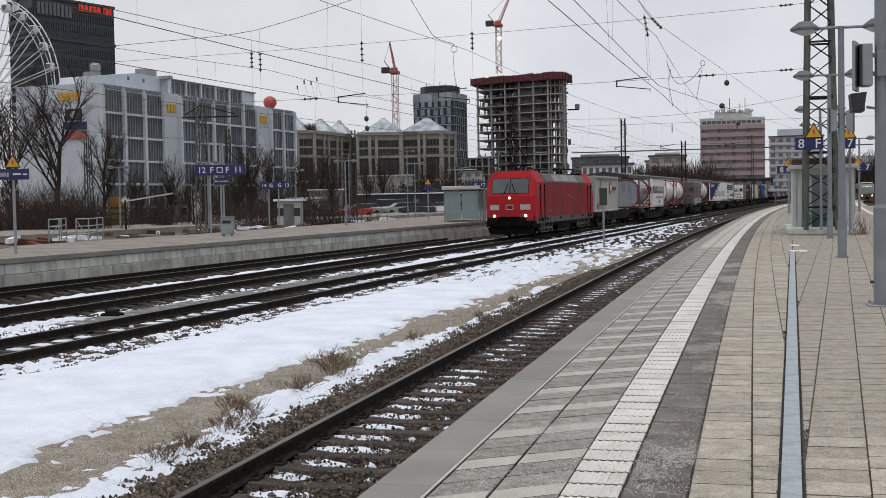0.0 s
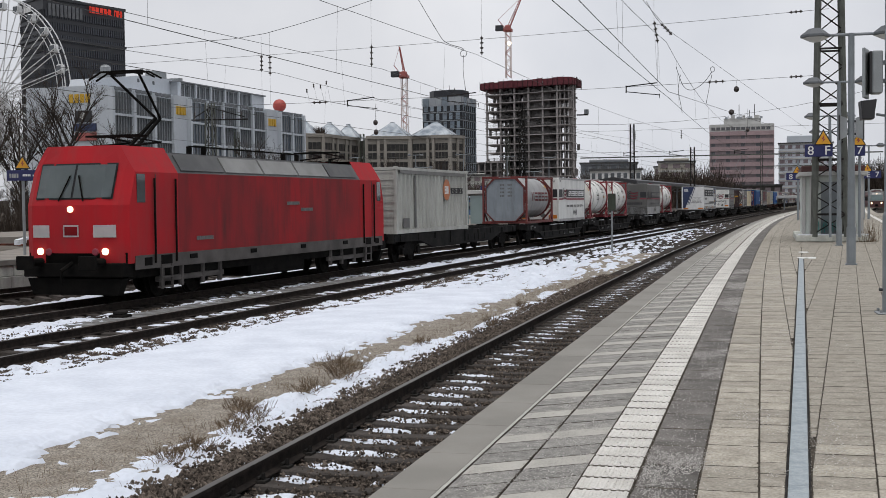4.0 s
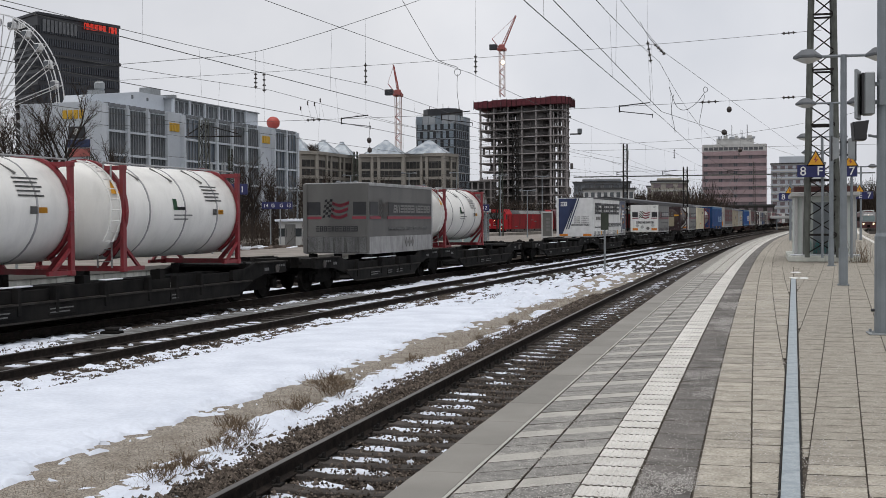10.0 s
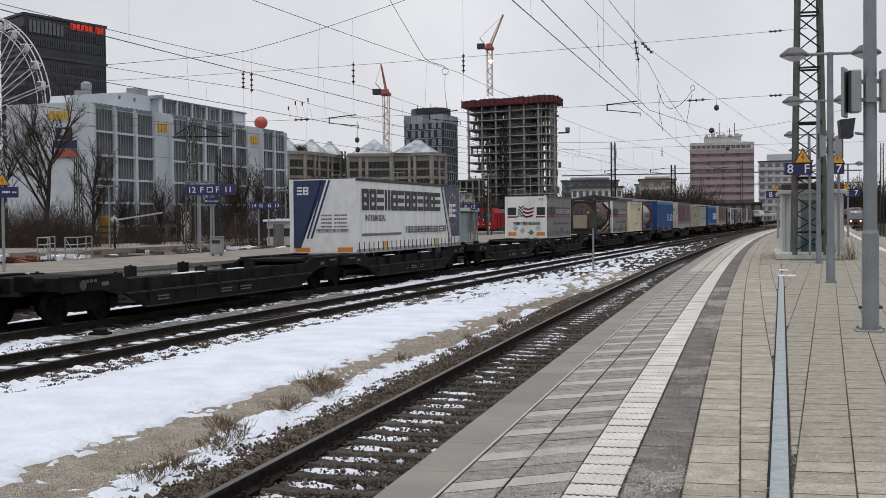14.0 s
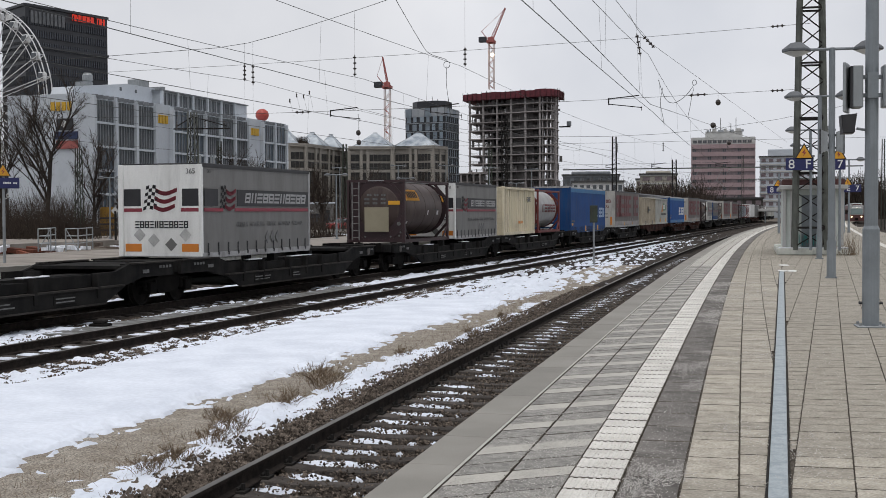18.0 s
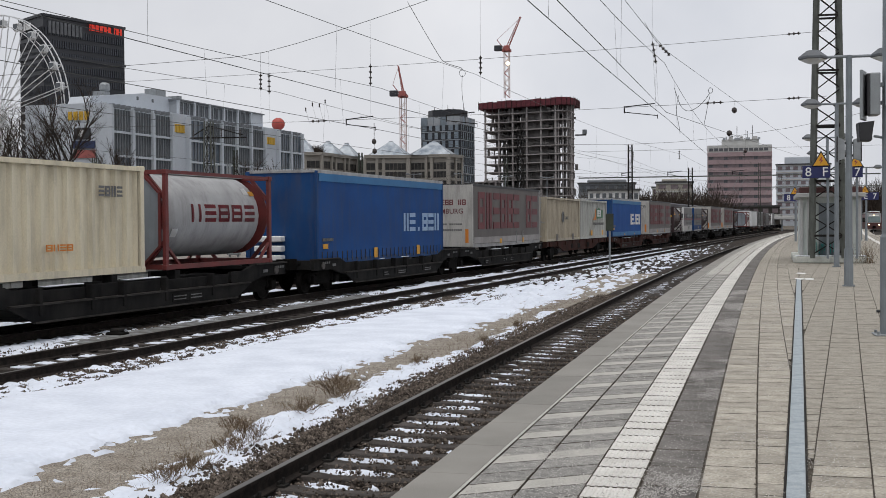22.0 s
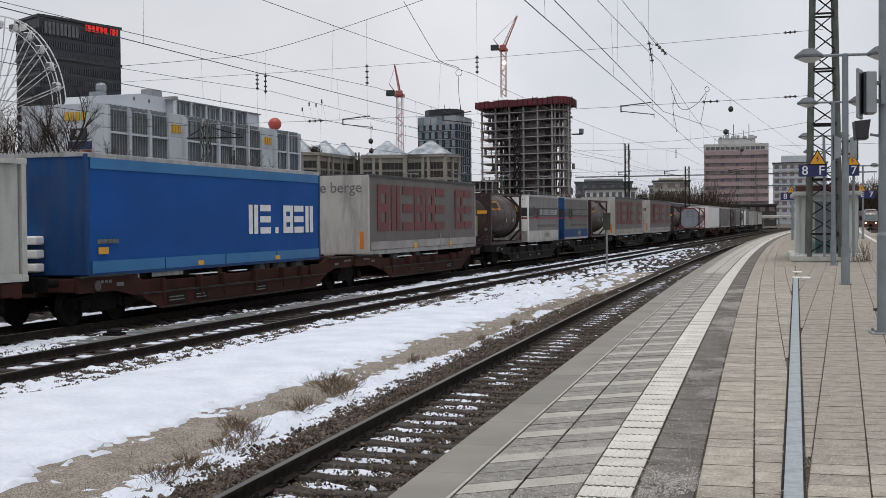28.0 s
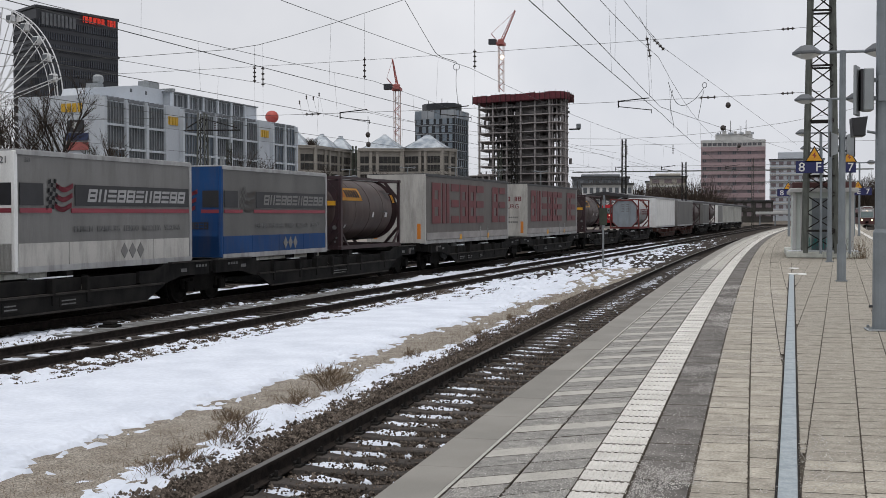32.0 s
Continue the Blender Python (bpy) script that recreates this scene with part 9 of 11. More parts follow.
def wire(parent, name, pts, r=0.012, seg=5):
    """A round wire through the points, in one piece."""
    b = bmesh.new()
    pts = [Vector(p) for p in pts]
    last = None
    for k, p in enumerate(pts):
        d = (pts[min(k + 1, len(pts) - 1)] - pts[max(k - 1, 0)]).normalized()
        q = d.to_track_quat("Z", "Y").to_matrix()
        ring = [b.verts.new(p + q @ Vector((r * math.cos(6.2832 * i / seg), r * math.sin(6.2832 * i / seg), 0))) for i in range(seg)]
        if last:
            for i in range(seg):
                b.faces.new((last[i], last[(i + 1) % seg], ring[(i + 1) % seg], ring[i]))
        last = ring
    return part(name, b, M["wire"], parent)

def soft(pts, n=5):
    """Points of a smooth curve through the given ones."""
    pts = [Vector(p) for p in pts]
    out = []
    for k in range(len(pts) - 1):
        a, b, c, d = pts[max(k - 1, 0)], pts[k], pts[k + 1], pts[min(k + 2, len(pts) - 1)]
        for i in range(n):
            u = i / n
            out.append(0.5 * (2 * b + (c - a) * u + (2 * a - 5 * b + 4 * c - d) * u * u + (3 * b - a - 3 * c + d) * u ** 3))
    return out + [pts[-1]]

def insulator(parent, p, q, n=4, r=0.075):
    """A string of ribbed discs between two points, turned in one piece."""
    p, q = Vector(p), Vector(q)
    L = (q - p).length
    prof = [(0.012, 0.0)]
    for k in range(n):
        c = L * (k + 0.5) / n
        prof += [(0.022, c - 0.04), (r, c - 0.015), (r * 0.75, c + 0.025), (0.022, c + 0.03)]
    prof.append((0.012, L))
    b = bmesh.new()
    lathe(b, prof, m=Matrix.Translation(p) @ (q - p).to_track_quat("Z", "Y").to_matrix().to_4x4(), seg=10)
    return part("insulator", b, M["insulator"], parent)

def line_over(f, label, side=1, hi=7.4, lo=5.35, sag=0.45, first=0, drop=10.0):
    """Contact wire and catenary wire over one track, with droppers every ten metres."""
    t = thing("overhead_line", label, "overhead line", group="overhead lines")
    for k in range(first, len(SUPPORTS) - 1):
        a, c = SUPPORTS[k], SUPPORTS[k + 1]
        def over(y, z, s, w):
            u = (y - a) / (c - a)
            return (f(y) + w * (1 if k % 2 else -1) * (1 - 2 * u) * side, y, z - s * 4 * u * (1 - u))
        n = 14
        yy = [a + (c - a) * i / n for i in range(n + 1)]
        wire(t, "catenary_wire", [over(y, hi, sag, 0.1) for y in yy], 0.0085)
        wire(t, "contact_wire", [over(y, lo, 0.04, 0.22) for y in yy], 0.0095)
        y = a + 4.6
        while y < c - 3:
            wire(t, "dropper", [over(y, hi, sag, 0.1), over(y, lo, 0.04, 0.22)], 0.0035, 3)
            y += drop
    return t
line_over(lambda y: near_track(y) - 0.16, "contact and catenary wire over the near track", hi=7.55, lo=5.42, sag=0.75)
line_over(mid_track, "contact and catenary wire over the middle track", side=-1, hi=7.39, lo=5.33, sag=0.35)
line_over(train_track, "contact and catenary wire over the freight track", hi=6.98, lo=5.27, sag=0.45)
line_over(far_track, "contact and catenary wire over the far track", side=-1, hi=7.0, lo=5.2, sag=0.5)
line_over(right_track, "contact and catenary wire over the outer track", first=1, drop=20.0)
line_over(lambda y: far_track(y) - 14.5, "contact and catenary wire behind the far platform", hi=6.9, drop=20.0)

# a second pair of wires over the near track, led away to a mast past the hut
t = thing("overhead_line", "second pair of wires led aside to an anchor mast", "overhead line", group="overhead lines")
def second(y, z0, z1):
    if y < 46.7:
        return (-3.75, y, z0 - 0.75 * (1 - ((y - 12) / 34.7) ** 2) if y > 12 else z0 - 0.75)
    u = (y - 46.7) / 61.3
    return (-3.75 + 6.46 * u, y, z0 + (z1 - z0) * u)
wire(t, "catenary_wire", [second(y, 7.95, 7.52) for y in (-22, 0, 12, 22, 30, 38, 46.7, 58, 70, 82, 95, 108)], 0.008)
wire(t, "contact_wire", [(-3.8, -22, 5.65), (-3.78, 12, 5.65), (-3.8, 46.7, 5.68), (-1.0, 72, 6.1), (2.4, 108, 7.0)], 0.0095)
for y in (22.0, 32.0, 42.0):
    wire(t, "dropper", [second(y, 7.95, 7.52), (-3.78, y, 5.65)], 0.0035, 3)

def head_span(y, x0, x1, hangers, label, upper=(7.6, 8.48), lower=(5.8, 6.1), low_x=-21.0, low_z=8.5, right_z=15.4, left_z=8.1):
    """Suspension rope, two cross wires, and a hanger with insulators over every track."""
    t = thing("head_span", label, "overhead line", group="overhead lines")
    n = 26
    def rope(x):
        if x > low_x:
            return low_z + (right_z - low_z) * ((x - low_x) / (x1 - low_x)) ** 1.2
        return low_z + (left_z - low_z) * ((low_x - x) / (low_x - x0))
    def cross(x, ends):
        u = (x - x0) / (x1 - x0)
        return ends[0] + (ends[1] - ends[0]) * u - 0.8 * u * (1 - u)
    wire(t, "suspension_rope", [(x0 + (x1 - x0) * i / n, y, rope(x0 + (x1 - x0) * i / n)) for i in range(n + 1)], 0.011)
    for ends in (upper, lower):
        wire(t, "cross_wire", [(x0 + (x1 - x0) * k / 14, y, cross(x0 + (x1 - x0) * k / 14, ends)) for k in range(15)], 0.0075)
        for x in (x0 + 0.9, x1 - 1.0):
            insulator(t, (x - 0.4, y, cross(x - 0.4, ends)), (x + 0.1, y, cross(x + 0.1, ends)), n=3, r=0.06)
    for x, z_ins, z_bot, lean in hangers:
        wire(t, "hanger", [(x, y, rope(x)), (x, y, z_ins)], 0.004)
        insulator(t, (x, y, z_ins), (x + lean, y, z_bot))
        wire(t, "hanger", [(x + lean, y, z_bot), (x + lean * 1.6, y, cross(x, lower))], 0.003)
    for x in (-5.38, -12.4, -16.6):
        z = cross(x, lower)
        b = bmesh.new()
        rod(b, (x, y, z + 0.02), (x + 1.15, y, z + 0.12), 0.022, seg=6)
        rod(b, (x, y, z + 0.05), (x, y, z - 0.22), 0.025, seg=6)
        rod(b, (x, y, z - 0.18), (x + 1.25, y, z - 0.34), 0.018, seg=6)
        rod(b, (x + 1.25, y, z - 0.30), (x + 1.25, y, z - 0.46), 0.012, seg=6)
        part("steady_arm", b, M["dark steel"], t)
    for x, zt in ((-18.35, 6.3), (-18.05, 6.5), (-17.75, 6.45), (-17.5, 6.6)):
        wire(t, "dropper", [(x, y, zt), (x + 0.08, y, zt - 0.4), (x + 0.2, y, 5.62)], 0.004, 3)
        insulator(t, (x, y, zt), (x, y, zt - 0.16), n=2, r=0.035)
    for x in (-2.4, -18.15):
        insulator(t, (x, y, cross(x, lower)), (x + 0.72, y, cross(x + 0.72, lower)), n=3, r=0.065)
    return t
yy = 46.7
head_span(yy, -34.0, 1.98, ((-20.32, 7.77, 7.07, 0.0), (-19.95, 7.75, 6.9, 0.0), (-15.55, 7.98, 7.08, 0.0), (-11.0, 8.12, 7.35, 0.0), (-4.32, 8.37, 7.5, 0.14)), "suspension rope and cross wires hung between two masts")
t = thing("jumper_cable", "slack cable that ties two overhead wires together", "cable", group="overhead lines")
wire(t, "cable", soft([(-13.98, yy, 10.38), (-12.84, yy, 8.43), (-12.45, yy, 7.92), (-11.8, yy, 7.67), (-11.74, yy, 7.56)]), 0.012)
wire(t, "ring", [(-11.74 + 0.13 * math.sin(0.524 * k), yy, 7.45 + 0.13 * math.cos(0.524 * k)) for k in range(13)], 0.011)
wire(t, "loop", soft([(-11.74, yy, 7.38), (-11.76, yy, 6.9), (-11.74, yy, 6.49), (-11.64, yy, 5.82), (-11.6, yy, 5.36)]), 0.010)
t = thing("jumper_cable", "slack loop of cable over the near track", "cable", group="overhead lines")
insulator(t, (-4.07, yy, 8.25), (-3.65, yy, 7.8), n=4)
wire(t, "cable", soft([(-4.07, yy, 8.25), (-4.3, yy, 8.55), (-4.6, yy, 9.1)]), 0.010)
wire(t, "cable", soft([(-3.5, yy, 6.6), (-3.45, yy, 6.41), (-3.24, yy, 5.87), (-2.93, yy, 5.71), (-2.51, yy, 5.95), (-2.19, yy, 6.36)]), 0.011)
wire(t, "ring", [(-2.17 + 0.08 * math.sin(0.524 * k), yy, 6.45 + 0.10 * math.cos(0.524 * k)) for k in range(13)], 0.011)
wire(t, "loop", soft([(-3.34, yy, 6.3), (-3.42, yy, 5.9), (-3.41, yy, 5.56), (-3.34, yy, 5.2), (-3.29, yy, 4.87)]), 0.009)
wire(t, "loop", soft([(-2.19, yy, 6.26), (-2.28, yy, 5.85), (-2.34, yy, 5.52), (-2.41, yy, 5.17)]), 0.009)

# next head span down the line
def plain_span(y, x0, x1, label, z=7.7):
    t = thing("head_span", label, "overhead line", group="overhead lines")
    for h in (z, z - 1.9):
        wire(t, "cross_wire", [(x0, y, h), (x1, y, h + 0.1)], 0.012)
    wire(t, "suspension_rope", [(x0 + (x1 - x0) * k / 10, y, z + 0.6 + 3.2 * (2 * k / 10 - 1) ** 2) for k in range(11)], 0.014)
    for x in (near_track(y), mid_track(y), train_track(y), near_track(y) + 8.0):
        insulator(t, (x, y, z), (x, y, z - 0.8), n=4, r=0.09)
        b = bmesh.new()
        rod(b, (x - 1.0, y, z - 1.95), (x + 0.2, y, z - 1.8), 0.03, seg=6)
        rod(b, (x - 1.0, y, z - 2.1), (x + 0.3, y, z - 2.3), 0.025, seg=6)
        rod(b, (x - 1.0, y, z - 1.85), (x - 1.0, y, z - 2.2), 0.03, seg=6)
        part("steady_arm", b, M["dark steel"], t)
plain_span(108.0, -37.0, 11.5, "cross wires hung between two masts down the line")
lattice_mast(-34.0, 70.0, -0.4, 8.4, 0.7, 0.4, M["mast green"], "slender lattice mast with a cross arm behind the far platform", step=0.8, bar=0.07)
t = thing("cross_arm", "steel cross arm with insulators on the lattice mast", "mast arm", at=pose(-34.0, 70.0, 0, 0, 0, 10))
b = bmesh.new()
beam(b, (-1.2, 0, 6.95), (2.4, 0, 6.95), 0.08)
beam(b, (0, 0, 7.7), (2.2, 0, 7.1), 0.06)
beam(b, (-1.0, 0, 7.1), (0, 0, 7.7), 0.06)
part("arm", b, M["dark steel"], t)
for x in (-1.0, 0.8, 2.0):
    insulator(t, (x, 0, 6.9), (x, 0, 7.45))
for x, y, h in ((-55.0, 62.0, 11.5), (-44.2, 73.7, 7.0), (-46.0, 100.0, 9.0), (11.5, 108, 12.0), (-2.0, 232, 13.0), (-37.0, 108.0, 9.0), (16.5, 170, 12.0), (-30.0, 140.0, 10.0)):
    lattice_mast(x, y, -0.9, h, 0.46, 0.3, M["mast dark"], "slender steel lattice mast beside the tracks", step=0.6, bar=0.06)
for x, y, h in ((-18.8, 170, 13.0), (-10.6, 170, 9.7)):
    lattice_mast(x, y, -0.9, h, 0.6, 0.5, M["dark steel"], "dark steel lattice mast of the gantry", step=0.55, bar=0.12, crossed=True)
for y, x0, x1 in ((170.0, -26.0, 14.0), (232.0, -2.0, 22.0)):
    t = thing("portal_beam", "steel cross beam over the tracks", "gantry", group="gantries")
    b = bmesh.new()
    beam(b, (x0, y, 7.6), (x1, y, 7.6), 0.16)
    part("beam", b, M["mast green"], t)
    for x in (near_track(y), mid_track(y), train_track(y)):
        if x > x0:
            b = bmesh.new()
            beam(b, (x - 0.1, y, 7.5), (x - 0.9, y, 5.9), 0.05)
            beam(b, (x - 0.9, y, 5.9), (x + 0.3, y, 4.8), 0.05)
            beam(b, (x + 0.9, y, 7.5), (x + 0.1, y, 6.2), 0.05)
            part("bracket", b, M["galv"], t)
            insulator(t, (x, y, 7.5), (x, y, 6.9))
# black ball weights on the wires
t = thing("line_weights", "black ball weights hung on the overhead wires", "wire fitting", group="overhead lines")
for x, y, z in ((-1.31, 46.9, 5.7), (-1.2, 62.0, 5.0), (-15.42, 46.7, 4.85), (-15.4, 46.7, 4.46)):
    b = bmesh.new()
    lathe(b, ((0.03, -0.11), (0.08, -0.07), (0.1, 0), (0.08, 0.07), (0.03, 0.11)), m=Matrix.Translation((x, y, z)), seg=12)
    part("ball", b, M["insulator"], t)
    wire(t, "cord", [(x, y, z), (x, y, 5.6 if x < -10 else 6.05)], 0.005, 3)

# ---------------------------------------------------------------- buildings beyond
M["office panel"] = mat("pale blue grey facade panel", (0.52, 0.555, 0.60), (0.44, 0.475, 0.52), 0.15, 0.6, grain=0.05, bscale=3)
M["penthouse"] = mat("grey penthouse cladding", (0.34, 0.365, 0.39), (0.28, 0.30, 0.325), 0.2, 0.6, grain=0.06, bscale=2)
M["office glass"] = mat("dark office glazing", (0.075, 0.085, 0.095), (0.11, 0.12, 0.13), 0.3, 0.2, grain=0.1, bscale=2)
M["office blue"] = mat("blue grey glazing", (0.10, 0.125, 0.155), (0.06, 0.075, 0.095), 0.35, 0.2, grain=0.15, bscale=2)
M["office fin"] = mat("grey louvre", (0.15, 0.165, 0.18), (0.19, 0.2, 0.215), 0.6, 0.5)
M["tower black"] = mat("black cladding", (0.020, 0.022, 0.028), (0.031, 0.033, 0.040), 0.1, 0.5, grain=0.1, bscale=1)
M["tower pale"] = mat("grey louvred plant storey", (0.13, 0.135, 0.145), (0.09, 0.095, 0.105), 0.4, 0.5, grain=0.2, bscale=1)
M["tower glass"] = mat("tower glazing", (0.05, 0.056, 0.07), (0.075, 0.083, 0.10), 0.2, 0.25, grain=0.2, bscale=1, rnd=0.25)
M["tan stone"] = mat("grey tan stone cladding", (0.30, 0.28, 0.25), (0.25, 0.232, 0.208), 0.2, 0.8, grain=0.08, bscale=2)
M["tan dark"] = mat("shaded recess", (0.07, 0.065, 0.06), (0.05, 0.046, 0.042), 0.3, 0.7)
M["roof frost"] = mat("frosted zinc roof", (0.17, 0.205, 0.245), (0.44, 0.475, 0.51), 0.3, 0.5, metal=0.2, grain=0.08, bscale=2)
M["raw concrete"] = mat("raw concrete slab", (0.38, 0.355, 0.35), (0.27, 0.25, 0.245), 0.2, 0.85, grain=0.1, bscale=2)
# shaded copy of the raw concrete, for the inside of the shells
M["core dark"] = mat("raw concrete, interior shade in its colour", (0.20, 0.19, 0.187), (0.14, 0.132, 0.128), 0.2, 0.85, grain=0.1, bscale=1)
M["red net"] = mat("red brown safety net", (0.15, 0.036, 0.046), (0.10, 0.032, 0.040), 0.5, 0.85, grain=0.3, bscale=2)
M["pink band"] = mat("dull pink parapet", (0.37, 0.275, 0.285), (0.31, 0.235, 0.245), 0.2, 0.8, grain=0.06, bscale=1)
M["band window"] = mat("window band", (0.15, 0.115, 0.125), (0.21, 0.17, 0.18), 0.4, 0.3, grain=0.2, bscale=1)
M["crane red"] = mat("crane red", (0.36, 0.10, 0.09), (0.30, 0.09, 0.08), 0.5, 0.6)
M["crane pale"] = mat("crane white", (0.62, 0.50, 0.47), (0.56, 0.46, 0.43), 0.5, 0.6)
M["neon red"] = glow("red lit letters", (0.7, 0.05, 0.03), 0.3)
M["neon yellow"] = mat("yellow lettering", (0.55, 0.33, 0.02), (0.5, 0.3, 0.02), 1, 0.5)
M["beige far"] = mat("beige far facade", (0.40, 0.375, 0.32), (0.34, 0.32, 0.28), 0.2, 0.8, grain=0.06, bscale=1)
M["hill"] = mat("dull brown winter trees", (0.075, 0.068, 0.062), (0.11, 0.10, 0.092), 0.15, 0.95, grain=0.3, bscale=2)

def facing(p0, p1):
    """A pose with x along the wall from p0 to p1, and y away from the viewer."""
    d = Vector((p1[0] - p0[0], p1[1] - p0[1], 0))
    a = math.atan2(d.y, d.x)
    return Matrix.Translation((p0[0], p0[1], 0)) @ Matrix.Rotation(a, 4, "Z"), d.length

def window_mesh(w, h, frame, fins=0, glass="office glass"):
    """A recessed pane with side frames and louvre fins, as one folded sheet; origin at its lower left corner."""
    t = min(0.12, w * 0.06)
    line = [(0, 0.06), (0, -0.10), (t, -0.10), (t, 0.0)]
    shade = [1, 1, 1]
    for k in range(fins):
        x = w * (k + 1) / (fins + 1)
        line += [(x - 0.07, 0.0), (x - 0.07, -0.14), (x + 0.07, -0.14), (x + 0.07, 0.0)]
        shade += [0, 1, 1, 1]
    line += [(w - t, 0.0), (w - t, -0.10), (w, -0.10), (w, 0.06)]
    shade += [0, 1, 1, 1, 1]
    b = bmesh.new()
    lo = [b.verts.new((x, y, 0)) for x, y in line]
    hi = [b.verts.new((x, y, h)) for x, y in line]
    n = len(line)
    for i in range(n):
        b.faces.new((lo[i], lo[(i + 1) % n], hi[(i + 1) % n], hi[i])).material_index = shade[i]
    for ring in (lo[::-1], hi):
        b.faces.new(ring).material_index = 1
    me = mesh_of("window", b, M[glass])
    me.materials.append(M[frame])
    return me

def prism(parent, name, pts, z0, z1, material):
    b = bmesh.new()
    lo = [b.verts.new((x, y, z0)) for x, y in pts]
    hi = [b.verts.new((x, y, z1)) for x, y in pts]
    n = len(pts)
    for i in range(n):
        b.faces.new((lo[i], lo[(i + 1) % n], hi[(i + 1) % n], hi[i]))
    b.faces.new(lo[::-1])
    b.faces.new(hi)
    bmesh.ops.recalc_face_normals(b, faces=b.faces)
    return part(name, b, material, parent)

def along(p0, p1, u):
    return (p0[0] + (p1[0] - p0[0]) * u, p0[1] + (p1[1] - p0[1]) * u)

def block_pts(p0, p1, depth):
    d = Vector((p1[0] - p0[0], p1[1] - p0[1])).normalized()
    n = Vector((-d.y, d.x)) * depth
    return [p0, p1, (p1[0] + n.x, p1[1] + n.y), (p0[0] + n.x, p0[1] + n.y)]

# pale office block
A, B = (-91.2, 155.2), (-87.4, 220.3)
t = thing("office_block", "long pale grey office block with tall glazed bays", "building")
DEEP = 13.8
prism(t, "wall", block_pts(A, B, DEEP), -1.3, 18.9, M["office panel"])
FLOOR = 3.42
for u0, u1, n in ((0.005, 0.258, 3), (0.336, 0.744, 5), (0.831, 0.987, 2)):
    p0, p1 = along(A, B, u0), along(A, B, u1)
    m4, L = facing(p0, p1)
    w = L / n
    mes = [window_mesh(w - 0.55, FLOOR - 0.3, "office fin", fins=k, glass=g) for k, g in ((6, "office glass"), (4, "office blue"), (2, "office blue"))]
    for j in range(6):
        for i in range(n):
            share("window", mes[(0, 0, 1, 0, 1, 2, 0, 1)[(3 * i + 5 * j + n) % 8] if n != 2 else 1 + (i + j) % 2], m4 @ Matrix.Translation((w * i + 0.275, -0.2, 14.98 - FLOOR * j)), t)
    for i in range(n + 1):
        part("pilaster", bbox(w * i - 0.28, w * i + 0.28, -0.75, 0.1, -1.3, 18.6), M["office panel"], t).matrix_basis = m4
    for j in range(6):
        part("floor_band", bbox(0, L, -0.52, 0.1, 14.66 - FLOOR * j, 14.98 - FLOOR * j), M["office panel"], t).matrix_basis = m4
    for i in range(int(n * w / 1.35)):
        part("canopy_fin", bbox(1.35 * i + 0.2, 1.35 * i + 0.42, -0.9, 0.1, 18.25, 18.75), M["office fin"], t).matrix_basis = m4
m4, L = facing(A, B)
b = bmesh.new()
extrude(b, ((0.0 * L, 18.9), (0.345 * L, 18.9), (0.345 * L, 21.75), (0.22 * L, 21.7), (0.01 * L, 19.95)), 3.0, 6.5)
bmesh.ops.recalc_face_normals(b, faces=b.faces)
part("penthouse", b, M["office panel"], t).matrix_basis = m4
part("penthouse", bbox(L * 0.335, L * 0.715, 1.6, 5.0, 18.9, 21.35, bevel=0.05), M["penthouse"], t).matrix_basis = m4
part("penthouse", bbox(L * 0.715, L * 0.79, 1.4, 5.0, 18.9, 21.3, bevel=0.05), M["office panel"], t).matrix_basis = m4
part("roof_edge", bbox(L * 0.33, L * 0.795, 1.2, 5.1, 21.3, 21.5), M["office fin"], t).matrix_basis = m4
pw = window_mesh(1.15, 1.9, "office fin", fins=1)
for k in range(15):
    share("window", pw, m4 @ Matrix.Translation((L * 0.34 + L * 0.375 * (k + 0.15 * (k % 3)) / 15, 1.5, 19.15)), t)
for k in range(6):
    part("pilaster", bbox(L * (0.336 + 0.0755 * k) - 0.2, L * (0.336 + 0.0755 * k) + 0.2, 1.15, 1.6, 18.9, 21.3), M["office panel"], t).matrix_basis = m4
for x in (0.19, 0.255):
    part("porthole", bbox(L * x, L * x + 0.55, 2.93, 3.05, 20.5, 21.05, bevel=0.05), M["office glass"], t).matrix_basis = m4
for x, z0, z1, y, w in ((10, 18.9, 21.7, 6.6, 0.8), (20.3, 18.9, 22.9, 3.6, 1.5), (25.5, 21.2, 22.3, 4, 0.4), (27, 21.2, 22.5, 4, 0.4), (36.5, 21.2, 22.0, 4, 0.5)):
    part("chimney", bbox(x - w, x + w, y, y + 2, z0, z1), M["galv"], t).matrix_basis = m4
b = bmesh.new()
lathe(b, ((0.6, 0), (0.8, 0.25), (0.8, 1.0), (0.45, 1.35)), seg=14)
part("vent_dome", b, M["galv"], t).matrix_basis = m4 @ Matrix.Translation((10, 7, 21.7))
for u in (0.298, 0.79):
    p = m4 @ Matrix.Translation((L * u, -0.05, 15.9))
    for k in range(4):
        part("lettering", bbox(-1.7 + 0.9 * k, -1.05 + 0.9 * k, -0.15, 0.1, 0, 1.3), M["neon yellow"], t).matrix_basis = p
# signs on the end wall, measured from the corner
back = Vector((A[0] - B[0], A[1] - B[1])).normalized()
C = (A[0] + back.y * DEEP, A[1] - back.x * DEEP) if back.y < 0 else (A[0] - back.y * DEEP, A[1] + back.x * DEEP)
mc, Lc = facing(C, A)
for k in range(4):
    part("lettering", bbox(Lc - 6.4 + 0.92 * k, Lc - 5.75 + 0.92 * k, -0.15, 0.1, 16.5, 17.75), M["neon yellow"], t).matrix_basis = mc
